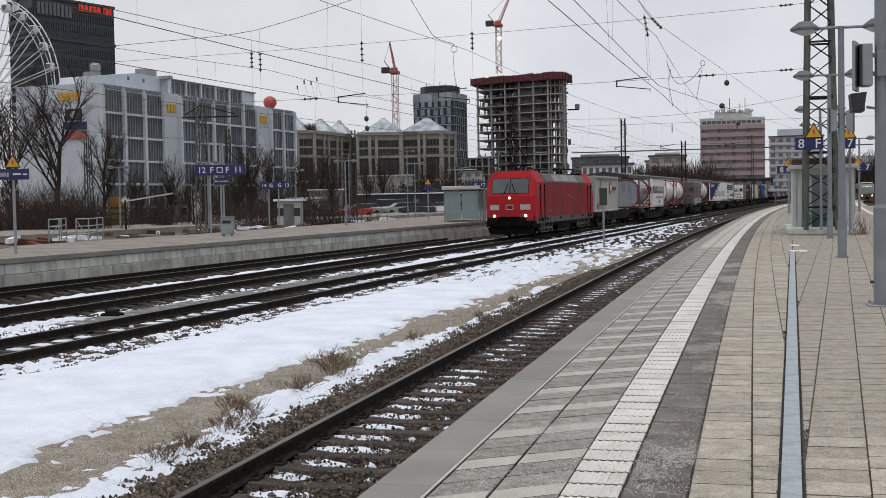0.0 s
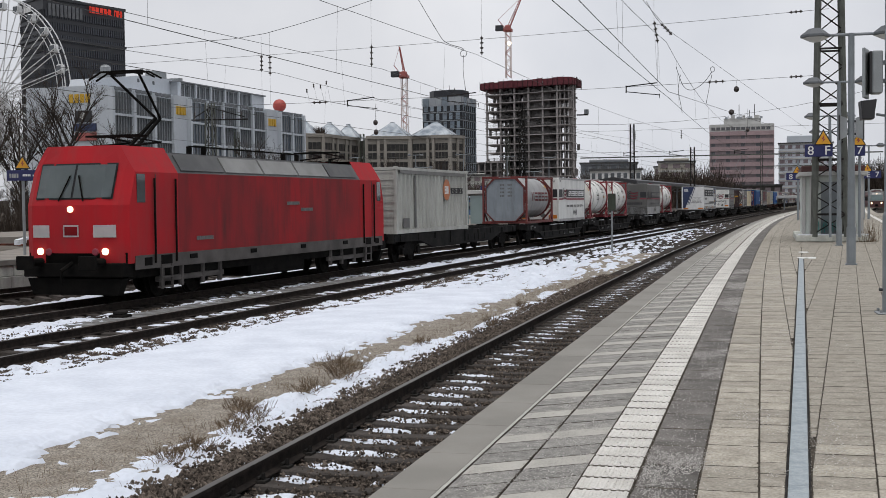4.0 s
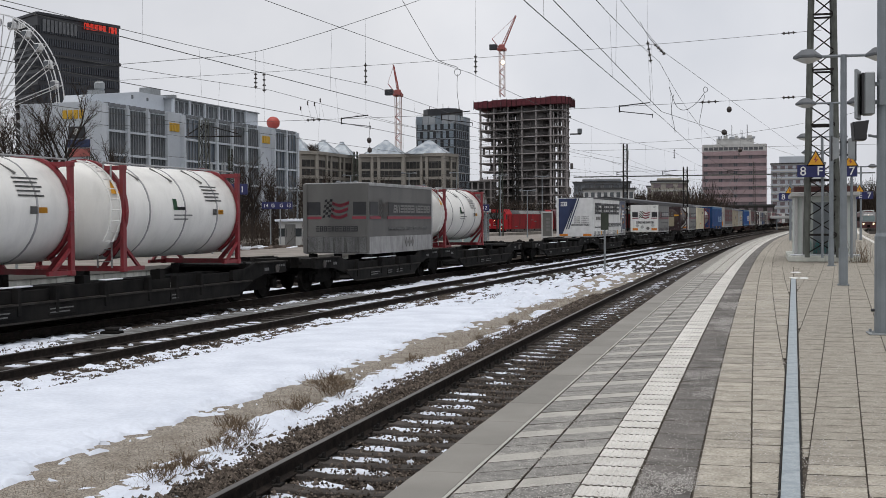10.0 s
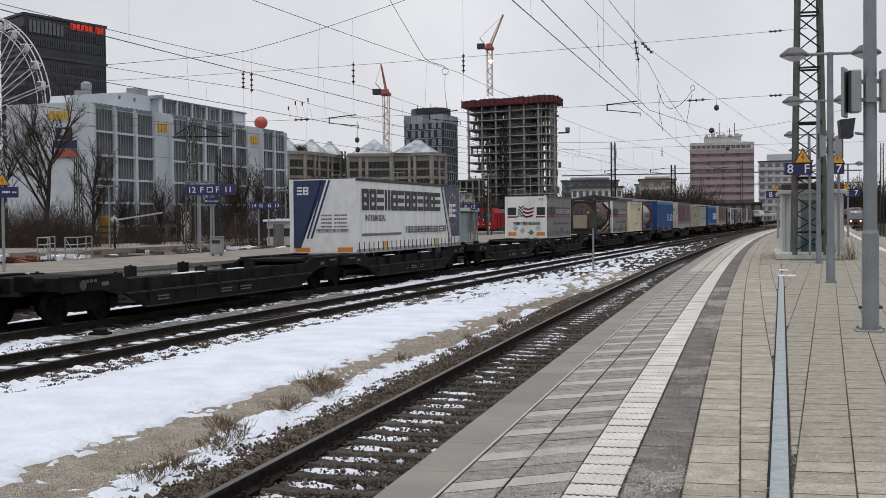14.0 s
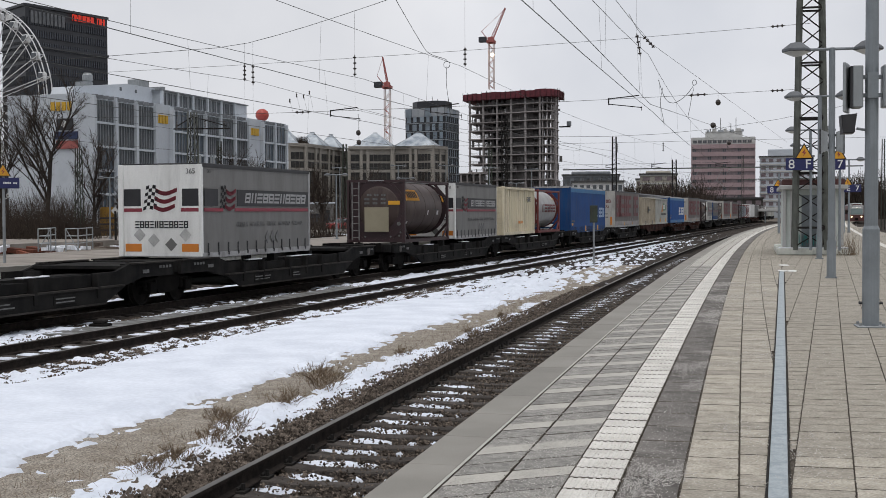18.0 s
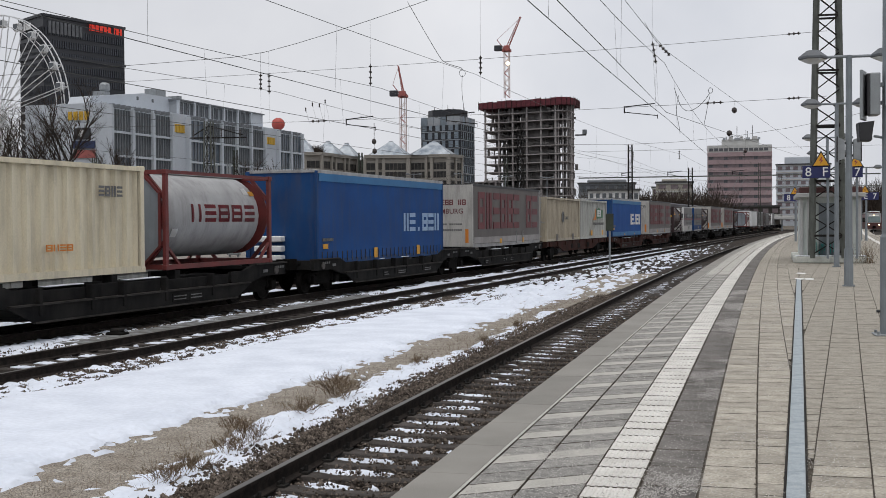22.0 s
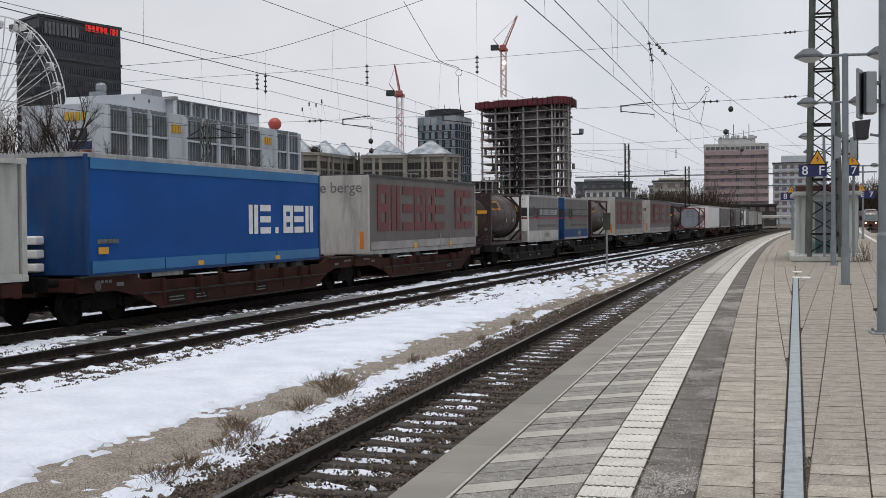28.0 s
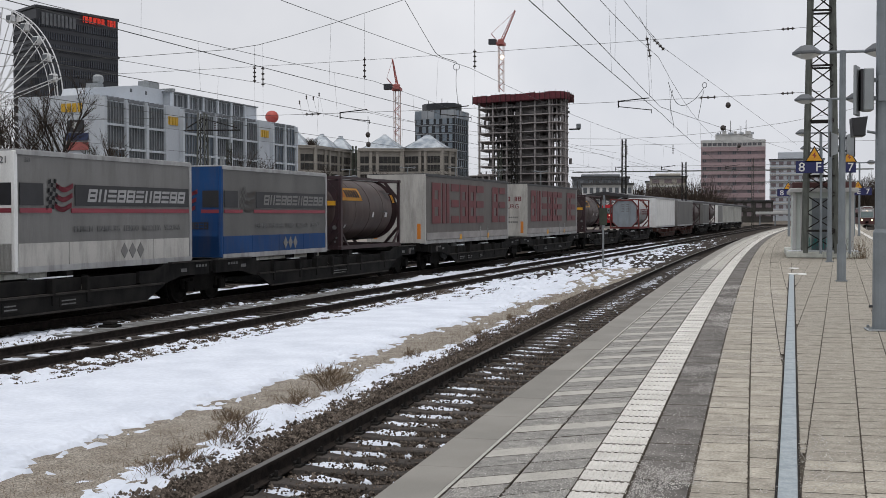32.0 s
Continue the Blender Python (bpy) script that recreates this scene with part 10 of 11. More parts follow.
for d0, d1, z0, z1, mt in ((5.4, 2.7, 13.72, 15.33, "band dark"), (5.8, 1.95, 12.42, 13.5, "navy"), (5.5, 1.95, 11.05, 12.2, "crane red")):
    part("sign_board", bbox(Lc - d0, Lc - d1, -0.25, 0.05, z0, z1, bevel=0.03), M[mt], t).matrix_basis = mc
b = bmesh.new()
lathe(b, ((0.5, 0), (0.5, 0.06), (0.34, 0.06), (0.34, 0)), m=Matrix.Translation((Lc - 4.05, -0.25, 14.6)) @ Matrix.Rotation(math.pi / 2, 4, "X"), seg=20)
part("emblem", b, M["letter white"], t).matrix_basis = mc

t = thing("balloon", "large red ball on the office roof", "balloon", at=pose(-89.6, 213.9, 18.9))
b = bmesh.new()
bmesh.ops.create_uvsphere(b, u_segments=20, v_segments=12, radius=1.25)
for v in b.verts:
    v.co.z = v.co.z * 0.95 + 1.3
part("ball", b, mat("red ball skin", (0.42, 0.07, 0.05), (0.38, 0.06, 0.05), 1, 0.5), t, smooth=True)
b = bmesh.new()
rod(b, (0, 0, 0), (0, 0, 0.3), 0.3, seg=8)
part("base", b, M["galv"], t)

# black tower
A, B = (-246.0, 376.8), (-234.9, 412.9)
C = (A[0] - 16.6, A[1] + 11.0)
t = thing("high_rise", "black office high rise with red roof lettering", "building")
D = (C[0] + B[0] - A[0], C[1] + B[1] - A[1])
prism(t, "wall", [A, B, D, C], -1.3, 75.2, M["tower black"])
for p0, p1, n in ((A, B, 34), (C, A, 24)):
    m4, L = facing(p0, p1)
    for j in range(17):
        z = 1.0 + 4.15 * j
        b = bmesh.new()
        box(b, 0.8, L - 0.8, -0.15, 0.2, z + 1.0, z + 3.4)
        fl = part("window_band", b, M["tower glass"], t)
        fl.matrix_basis = m4
        b = bmesh.new()
        for k in range(n + 1):
            x = 0.8 + (L - 1.6) * k / n
            box(b, x - 0.14, x + 0.14, -0.45, 0.1, z + 0.9, z + 3.5)
        part("fin", b, M["tower black"], fl)["kind"] = "stuff"
    for z in (60.5, 74.6):
        part("cornice", bbox(-0.2, L + 0.2, -0.6, 0.4, z, z + 0.9), M["tower black"], t).matrix_basis = m4
m4, L = facing(A, B)
for k in range(9):
    part("window", bbox(2.0 + 1.75 * k, 3.2 + 1.75 * k, -0.5, 0.1, 69.0, 73.2), M["tower pale"], t).matrix_basis = m4
for k in range(16):
    if k != 11:
        x = 20.4 + 0.98 * k
        b = bmesh.new()
        box(b, x, x + 0.22, -0.9, -0.6, 72.0, 74.3)
        box(b, x + 0.22, x + 0.62, -0.9, -0.6, (73.9, 72.0, 73.0)[k % 3], (74.3, 72.4, 73.35)[k % 3])
        if k % 2:
            box(b, x + 0.48, x + 0.7, -0.88, -0.6, 72.0, 74.3)
        part("lettering", b, M["neon red"], t).matrix_basis = m4
m4, L = facing(C, A)
for k in range(5):
    part("lettering", bbox(1.6 + 2.0 * k, 2.9 + 2.0 * k, -0.9, -0.6, 70.9, 72.6 + 0.6 * (k % 2 == 0)), M["letter white"], t).matrix_basis = m4

# ferris wheel before it
t = thing("ferris_wheel", "white ferris wheel with closed cabins", "ferris wheel", at=Matrix.Translation((-241.9, 343.4, 37.0)) @ Matrix.Rotation(radians(-14), 4, "Z"))
M["wheel white"] = mat("white wheel steel", (0.68, 0.69, 0.70), (0.6, 0.61, 0.62), 0.5, 0.5)
r0 = 32.0
for yy in (-1.1, 1.1):
    for rr, th in ((r0, 0.28), (r0 - 3.4, 0.18)):
        b = bmesh.new()
        pts = [(rr * math.cos(2 * math.pi * k / 72), yy, rr * math.sin(2 * math.pi * k / 72)) for k in range(72)]
        for k in range(72):
            beam(b, pts[k], pts[(k + 1) % 72], th, th)
        part("rim", b, M["wheel white"], t)
for k in range(27):
    a = 2 * math.pi * k / 27
    b = bmesh.new()
    for yy in (-1.1, 1.1):
        beam(b, (1.5 * math.cos(a), yy * 1.6, 1.5 * math.sin(a)), (r0 * math.cos(a), yy, r0 * math.sin(a)), 0.24, 0.24)
    beam(b, (r0 * math.cos(a), -1.1, r0 * math.sin(a)), (r0 * math.cos(a), 1.1, r0 * math.sin(a)), 0.2, 0.2)
    part("spoke", b, M["wheel white"], t)
    b = bmesh.new()
    cx, cz = (r0 - 1.9) * math.cos(a + 0.05), (r0 - 1.9) * math.sin(a + 0.05) - 0.8
    box(b, cx - 1.3, cx + 1.3, -1.0, 1.0, cz - 1.3, cz + 1.3, bevel=0.4)
    cb = part("cabin", b, M["wheel white"], t)
    b = bmesh.new()
    box(b, cx - 0.98, cx + 0.98, -1.06, 1.06, cz - 0.9, cz + 0.95)
    part("cabin_window", b, M["office glass"], cb)
b = bmesh.new()
rod(b, (0, -3, 0), (0, 3, 0), 1.7, seg=18)
part("hub", b, M["wheel white"], t)
for s in (-1, 1):
    for yy in (-1, 1):
        b = bmesh.new()
        beam(b, (0, yy * 3.2, 0), (s * 14, yy * 7, -37.5), 0.9, 0.9)
        part("support_leg", b, M["wheel white"], t)

# tan office with pyramid roofs
t = thing("tan_office", "tan stone office with frosted pyramid roofs", "building")
def bearing(a, r):
    return (r * math.sin(radians(a)), r * math.cos(radians(a)))
def pyramid(parent, c, s, z0, z1, turn):
    b = bmesh.new()
    base = [b.verts.new((c[0] + s * math.cos(turn + k * math.pi / 2), c[1] + s * math.sin(turn + k * math.pi / 2), z0)) for k in range(4)]
    tip = [b.verts.new((c[0] + 0.08 * s * math.cos(turn + k * math.pi / 2), c[1] + 0.08 * s * math.sin(turn + k * math.pi / 2), z1)) for k in range(4)]
    for k in range(4):
        b.faces.new((base[k], base[(k + 1) % 4], tip[(k + 1) % 4], tip[k]))
    b.faces.new(tip)
    bmesh.ops.recalc_face_normals(b, faces=b.faces)
    rf = part("roof", b, M["roof frost"], parent, "frosted pyramid roof")
    return rf
EAVE = 27.6
def tan_face(p0, p1, bays, round_at=None):
    """One stone face: piers between bays, two rows of strip windows, tall dark glazing below."""
    m4, L = facing(p0, p1)
    w = L / sum(bays)
    x = 0.0
    part("cornice", bbox(-0.2, L + 0.2, -0.9, 0.2, EAVE - 1.1, EAVE + 0.1), M["tan stone"], t).matrix_basis = m4
    part("cornice", bbox(0, L, -0.5, 0.2, 17.6, 18.5), M["tan stone"], t).matrix_basis = m4
    for k, u in enumerate(bays):
        b = bmesh.new()
        box(b, x - 0.55, x + 0.55, -0.75, 0.2, -1.3, EAVE - 0.5)
        part("pier", b, M["tan stone"], t).matrix_basis = m4
        bw = u * w - 1.3
        n = max(1, round(bw / 1.5))
        for z, hh in ((21.9, 2.6), (18.7, 2.4), (9.2, 8.3), (4.6, 3.6), (0.2, 3.6)):
            if z == 21.9 and round_at == k:
                continue
            share("window", window_mesh(bw, hh, "tan frame", fins=n - 1, glass="tan glass"), m4 @ Matrix.Translation((x + 0.65, -0.16, z)), t)
        if round_at == k:
            b = bmesh.new()
            lathe(b, ((1.35, 0), (1.35, 0.3), (1.1, 0.3), (1.05, 0.12), (0.05, 0.12)), m=Matrix.Translation((x + u * w / 2, 0.02, 23.3)) @ Matrix.Rotation(math.pi / 2, 4, "X"), seg=18)
            part("round_window", b, M["tan dark"], t).matrix_basis = m4
        x += u * w
    b = bmesh.new()
    box(b, x - 0.55, x + 0.55, -0.75, 0.2, -1.3, EAVE - 0.5)
    part("pier", b, M["tan stone"], t).matrix_basis = m4
    return m4, L

def glass_pyramid(c, half, z0, z1, turn):
    """A glazed pyramid: four frosted faces with ridge bars and glazing bars."""
    pyramid(t, c, half * 1.414, z0, z1, turn + math.pi / 4)
    b = bmesh.new()
    for k in range(4):
        a0, a1 = turn + math.pi / 4 + k * math.pi / 2, turn + 3 * math.pi / 4 + k * math.pi / 2
        p = Vector((c[0] + half * 1.414 * math.cos(a0), c[1] + half * 1.414 * math.sin(a0), z0))
        q = Vector((c[0] + half * 1.414 * math.cos(a1), c[1] + half * 1.414 * math.sin(a1), z0))
        tip = Vector((*c, z1))
        beam(b, p, tip, 0.42)
        for u in (0.2, 0.4, 0.6, 0.8):
            foot = p.lerp(q, u)
            beam(b, foot, foot.lerp(tip, 2 * min(u, 1 - u)), 0.16)
        beam(b, p.lerp(tip, 0.5), q.lerp(tip, 0.5), 0.16)
    part("glazing_bar", b, M["penthouse"], t)

M["tan glass"] = mat("dark tinted glazing", (0.022, 0.023, 0.025), (0.045, 0.044, 0.042), 0.4, 0.75, grain=0.2, bscale=1)
M["tan frame"] = mat("brown window frame", (0.12, 0.105, 0.09), (0.095, 0.083, 0.072), 0.5, 0.6)
for pts, bays, side_bays, ring in (((bearing(-22.3, 451), bearing(-20.75, 455), bearing(-19.12, 486)), (3, 3), (2, 1, 2, 1, 2), None),
                                   ((bearing(-18.72, 474), bearing(-16.71, 475), bearing(-16.66, 492)), (2, 1.1, 4), (2, 2), 1),
                                   ((bearing(-16.61, 475), bearing(-14.8, 469), bearing(-14.19, 479)), (3.4, 1.1, 3.2), (2, 2), 1)):
    a, c, d = pts
    e = (a[0] + d[0] - c[0], a[1] + d[1] - c[1])
    prism(t, "wall", [a, c, d, e], -1.3, EAVE, M["tan stone"])
    tan_face(a, c, bays, ring)
    tan_face(c, d, side_bays)
gap = [bearing(-19.3, 489), bearing(-14.6, 489), bearing(-14.6, 500), bearing(-19.3, 500)]
prism(t, "link_wall", gap, -1.3, EAVE - 1.0, M["tan dark"])
for a, r, half, z1 in ((-21.62, 466, 6.0, 33.6), (-20.42, 474, 5.8, 33.0), (-19.55, 486, 4.8, 33.0), (-17.48, 483, 7.7, 33.4), (-15.45, 479, 8.3, 33.2)):
    glass_pyramid(bearing(a, r), half, EAVE, z1, -radians(a) * 0.4)
    b = bmesh.new()
    x, y = bearing(a, r)
    box(b, x - 0.7, x + 0.7, y - 0.7, y + 0.7, z1 - 0.9, z1 + 0.15)
    part("roof_cap", b, M["penthouse"], t)
thicket("roof_shrubs", [(*bearing(-20.9, 462), 27.6, 1.0), (*bearing(-20.3, 480), 28.6, 0.8)], 400, 3.4, 41, "dark bare shrubs on the office roof", rad=0.09, spread=1.1)

# dark glass tower
t = thing("glass_tower", "dark glass tower with staggered windows", "building")
# the sky's reflection is mixed into the base colour of the panes
M["sky glass"] = mat("glazing, reflected sky in its colour", (0.19, 0.235, 0.28), (0.27, 0.32, 0.365), 0.1, 0.3, grain=0.2, bscale=0.6, rnd=0.25)
p0, p1, p2 = bearing(-16.06, 524), bearing(-14.22, 514), bearing(-13.56, 532)
p3 = (p0[0] + p2[0] - p1[0], p0[1] + p2[1] - p1[1])
prism(t, "wall", [p0, p1, p2, p3], -1.3, 46.0, M["tower black"])
ring = [Vector(p).lerp(Vector(((p0[0] + p2[0]) / 2, (p0[1] + p2[1]) / 2)), 0.16) for p in (p0, p1, p2, p3)]
crown = []
for k in range(4):
    for u in (0.22, 0.78):
        crown.append(tuple(ring[k].lerp(ring[(k + 1) % 4], u)))
prism(t, "crown", crown, 46.0, 49.4, M["tower black"])
for pa, pb, n, u in ((p0, p1, 6, 0.74), (p1, p2, 7, 0.56)):
    m4, L = facing(pa, pb)
    pane = [window_mesh(L / n * w, 2.75, "tower black", glass="sky glass") for w in (u, u * 0.8)]
    for j in range(11):
        b = bmesh.new()
        box(b, 0.1, L - 0.1, -0.3, 0.1, 3.75 + 3.6 * j, 4.05 + 3.6 * j)
        part("floor_band", b, M["penthouse"], t).matrix_basis = m4
        for i in range(n):
            share("window", pane[(i * 3 + j) % 2], m4 @ Matrix.Translation((L * (i + (0.06 if j % 2 else 0.2)) / n, -0.15, 4.35 + 3.6 * j)), t)
    for i in range(n):
        part("top_panel", bbox(L * i / n + 0.1, L * (i + 1) / n - 0.1, -0.3, 0.1, 42.6, 46.2), M["penthouse"] if (i * 2 + n) % 3 else M["sky glass"], t).matrix_basis = m4
b = bmesh.new()
for k, u in enumerate((0.25, 0.5, 0.6, 0.8)):
    q = Vector(p0).lerp(Vector(p2), u)
    rod(b, (*q, 49.0), (*q, 51.0 + k % 2), 0.12, seg=4)
part("antenna", b, M["dark steel"], t)

# shell of a tower under construction
t = thing("building_shell", "concrete tower shell under construction with red netting", "building")
p0, p1, p2 = bearing(-13.13, 564), bearing(-9.15, 541), bearing(-8.86, 563)
p3 = (p0[0] + p2[0] - p1[0], p0[1] + p2[1] - p1[1])
def rounded(pts, i, r, n=5):
    """The outline with its corner i rounded."""
    a, c, d = (Vector(pts[(i - 1) % 4]), Vector(pts[i]), Vector(pts[(i + 1) % 4]))
    s, e = c + (a - c).normalized() * r, c + (d - c).normalized() * r
    arc = [tuple(s.lerp(c, k / n).lerp(c.lerp(e, k / n), k / n)) for k in range(n + 1)]
    return pts[:i] + arc + pts[i + 1:]
outline = rounded([p0, p1, p2, p3], 1, 7.0)
fh = 3.78
for j in range(15):
    z = 54.6 - fh * j
    prism(t, "slab", outline, z - 0.42, z, M["raw concrete"])
m4, L = facing(p0, p1)
m5, L5 = facing(p1, p2)
for mm, x0, x1, n in ((m4, 0.6, L - 7.0, 5), (m5, 7.0, L5 - 1.2, 3)):
    for k in range(n + 1):
        x = x0 + (x1 - x0) * k / n
        part("column", bbox(x - 0.35, x + 0.35, 0.3, 1.0, -1.3, 54.4), M["raw concrete"], t).matrix_basis = mm
for row, d in enumerate((6.0, 11.5, 17.0)):
    for k in range(9):
        x = 2.2 + (L - 5.5) * k / 8 + (0.9 if row % 2 else 0.0) - 0.37 * d
        if x > 0 and not 0.38 < x / L < 0.72:
            part("column", bbox(x - 0.4, x + 0.4, d, d + 0.8, -1.3, 54.4), M["core dark"], t).matrix_basis = m4
for k in range(4):
    x = L - 6.0 + 1.5 * k
    part("column", bbox(x - 0.2, x + 0.2, 1.2 + 1.3 * k, 1.7 + 1.3 * k, -1.3, 54.4), M["raw concrete"], t).matrix_basis = m4
part("core_wall", bbox(L * 0.40, L * 0.71, 4.5, 15, -1.3, 54.3), M["core dark"], t).matrix_basis = m4
part("core_wall", bbox(L * 0.17, L * 0.205, 8, 15, -1.3, 54.3), M["core dark"], t).matrix_basis = m4
rr = random.Random(7)
for j in range(14):
    z = 54.6 - fh * (j + 1)
    b = bmesh.new()
    for k in range(26):
        x = L * k / 26
        if rr.random() < 0.5:
            w = rr.uniform(0.3, 1.5)
            d = rr.uniform(1.5, 9.0)
            box(b, x, x + w, d, d + 0.3, z, z + rr.uniform(0.8, fh - 0.45))
    for k in range(34):
        x, d = L * (k + rr.random()) / 34, rr.uniform(2.0, 16.0)
        if x > 0.12 * L or j < 4:
            x = 1.0 + (L - 3.0) * x / L - 0.37 * d
            box(b, x - 0.11, x + 0.11, d, d + 0.22, z, z + fh - 0.42)
    # dark back panels stand in for the shade below the top slabs
    if j < 4:
        for x0, x1 in ((0.04, 0.36), (0.36, 0.72), (0.72, 0.93))[:3 if j < 2 else 2 if j < 3 else 1]:
            box(b, L * x0 - 5.0, L * x1 - 5.6, 15.2, 15.5, z + (0.0 if j < 2 else 1.0), z + fh - 0.42)
    rod(b, (0.4, 0.15, z + 1.0), (L - 7, 0.15, z + 1.0), 0.06, seg=4)
    rod(b, (0.4, 0.15, z + 0.55), (L - 7, 0.15, z + 0.55), 0.05, seg=4)
    part("site_clutter", b, M["core dark"], t, "props, boards and guard rails on a floor").matrix_basis = m4
for u in (0.435, 0.475):
    b = bmesh.new()
    for k in range(18):
        beam(b, (L * u - 0.6, -1.0, 2.5 * k), (L * u + 0.6, -1.0, 2.5 * k + 2.5), 0.14)
    for e in (-0.65, 0.65):
        beam(b, (L * u + e, -1.0, -1.3), (L * u + e, -1.0, 46 if u > 0.45 else 43), 0.28)
    part("hoist", b, M["dark steel"], t, "builders' hoist on the facade").matrix_basis = m4
mid_p = Vector(((p0[0] + p2[0]) / 2, (p0[1] + p2[1]) / 2))
net = rounded([tuple(Vector(p) + (Vector(p) - mid_p).normalized() * 2.2) for p in (p0, p1, p2, p3)], 1, 8.0)
prism(t, "deck", net, 53.2, 53.5, M["red net"])
rr = random.Random(1)
for a, c in zip(net, net[1:]):
    m6, ln = facing(a, c)
    n = max(1, int(ln / 2.4))
    for k in range(n):
        z1 = 56.3 + rr.uniform(-0.15, 0.35)
        part("net_panel", bbox(ln * k / n + 0.03, ln * (k + 1) / n - 0.03, -0.08 + rr.uniform(-0.1, 0.1), 0.12, 53.45, z1), M["red net"], t).matrix_basis = m6
        part("net_pole", bbox(ln * k / n - 0.08, ln * k / n + 0.08, -0.25, -0.1, 52.6, z1 + rr.uniform(0.1, 0.8)), M["dark steel"], t).matrix_basis = m6
# podium beside it
t = thing("podium_shell", "low concrete frame beside the tower shell", "building")
q0, q1 = bearing(-14.35, 556), bearing(-12.6, 548)
q2 = block_pts(q0, q1, 14)
for j in range(6):
    prism(t, "slab", q2, 19.6 - 3.78 * j - 0.4, 19.6 - 3.78 * j, M["raw concrete"])
m4, L = facing(q0, q1)
for k in range(7):
    part("column", bbox(L * k / 6 - 0.3, L * k / 6 + 0.3, 0.2, 0.8, -1.3, 19.3), M["raw concrete"], t).matrix_basis = m4
part("core_wall", bbox(0.5, L - 0.5, 5, 6, -1.3, 19.0), M["core dark"], t).matrix_basis = m4

t = thing("lifting_gear", "dark loading bay that juts from the tower shell", "hoist", at=Matrix.Identity(4))
x, y = bearing(-8.45, 565)
part("platform", bbox(x - 4, x + 1.0, y - 1, y + 1, 40.9, 41.4), M["dark steel"], t)
part("cabinet", bbox(x - 0.5, x + 1.4, y - 1, y + 1, 41.4, 43.6, bevel=0.1), M["pole grey"], t)

def crane(a, r, z0, zc, tip_a, tip_z, label, w=2.2):
    """A tower crane with a raised jib."""
    x, y = bearing(a, r)
    t = thing("tower_crane", label, "crane", group="tower cranes", at=pose(x, y, z0))
    h = zc - z0
    for sx in (-1, 1):
        for sy in (-1, 1):
            b = bmesh.new()
            beam(b, (sx * w / 2, sy * w / 2, 0), (sx * w / 2, sy * w / 2, h), 0.3)
            part("leg", b, M["crane pale"], t)
    n = int(h / w)
    for k in range(n):
        b = bmesh.new()
        s = 1 if k % 2 else -1
        for f in (-1, 1):
            beam(b, (-s * w / 2, f * w / 2, k * w), (s * w / 2, f * w / 2, k * w + w), 0.2)
        part("brace", b, M["crane pale"] if (k // 2) % 2 else M["crane red"], t)
    tx, ty = bearing(tip_a, r)
    part("slew_ring", bbox(-1.8, 1.8, -1.6, 1.6, h, h + 1.2), M["crane red"], t)
    part("cab", bbox(-1.0, 1.6, -2.6, -0.8, h + 0.2, h + 2.6, bevel=0.2), M["crane red"], t)
    part("counterweight", bbox(-5.6, -2.2, -1.2, 1.2, h + 0.6, h + 3.0, bevel=0.1), M["tower black"], t)
    b = bmesh.new()
    beam(b, (-5, 0, h + 1.2), (1.5, 0, h + 1.2), 0.8)
    part("counter_jib", b, M["crane red"], t)
    e = Vector((tx - x, ty - y, tip_z - z0))
    s0 = Vector((0.5, 0, h + 1.2))
    b = bmesh.new()
    up = Vector((-0.9, 0, 0.9))
    for o in (Vector((0, -0.7, 0)), Vector((0, 0.7, 0)), up):
        beam(b, s0 + o, e + o * 0.4, 0.28)
    for k in range(12):
        beam(b, s0.lerp(e, k / 12) + up * (1 - 0.05 * k), s0.lerp(e, (k + 0.5) / 12) + Vector((0, 0.6, 0)), 0.14)
        beam(b, s0.lerp(e, (k + 0.5) / 12) + Vector((0, 0.6, 0)), s0.lerp(e, (k + 1) / 12) + up * (1 - 0.05 * k), 0.14)
    part("jib", b, M["crane red"], t)
    b = bmesh.new()
    rod(b, (-4.5, 0, h + 5.5), e, 0.08, seg=4)
    beam(b, (-1, 0, h + 1.2), (-4.5, 0, h + 5.5), 0.3)
    part("tie", b, M["crane red"], t)
    return t
crane(-12.02, 548, 57.0, 77.5, -11.35, 93.0, "red and white tower crane above the tower shell")
crane(-16.9, 512, -1.0, 53.8, -17.1, 66.9, "red and white tower crane behind the tan office")
t = thing("crane_lamp", "lit work lamp on the crane mast", "lamp", at=pose(*bearing(-11.98, 545), 72.0))
b = bmesh.new()
lathe(b, ((0.1, -0.9), (0.9, -0.3), (0.9, 0.3), (0.1, 0.9)), seg=10)
part("lens", b, M["lamp soft"], t)

# pink banded high rise, and the block beside it
t = thing("banded_high_rise", "high rise with dull pink parapet bands", "building")
p0, p1 = (-27.4, 559.5), (0.6, 560.0)
prism(t, "wall", block_pts(p0, p1, 16), -1.3, 34.8, M["pink band"])
m4, L = facing(p0, p1)
bw = window_mesh(1.7, 1.3, "band window", fins=1, glass="office glass")
for j in range(9):
    b = bmesh.new()
    box(b, 0.3, L - 0.3, -0.08, 0.1, 0.9 + 3.45 * j, 2.5 + 3.45 * j)
    part("window_band", b, M["band window"], t).matrix_basis = m4
    for i in range(12):
        if (i * 7 + j * 3) % 3 == 0:
            share("window", bw, m4 @ Matrix.Translation((0.7 + (L - 2) * i / 12, -0.15, 0.95 + 3.45 * j)), t)
    b = bmesh.new()
    box(b, 0, L, -0.6, 0.1, 2.35 + 3.45 * j, 4.25 + 3.45 * j)
    part("parapet", b, M["pink band"], t).matrix_basis = m4
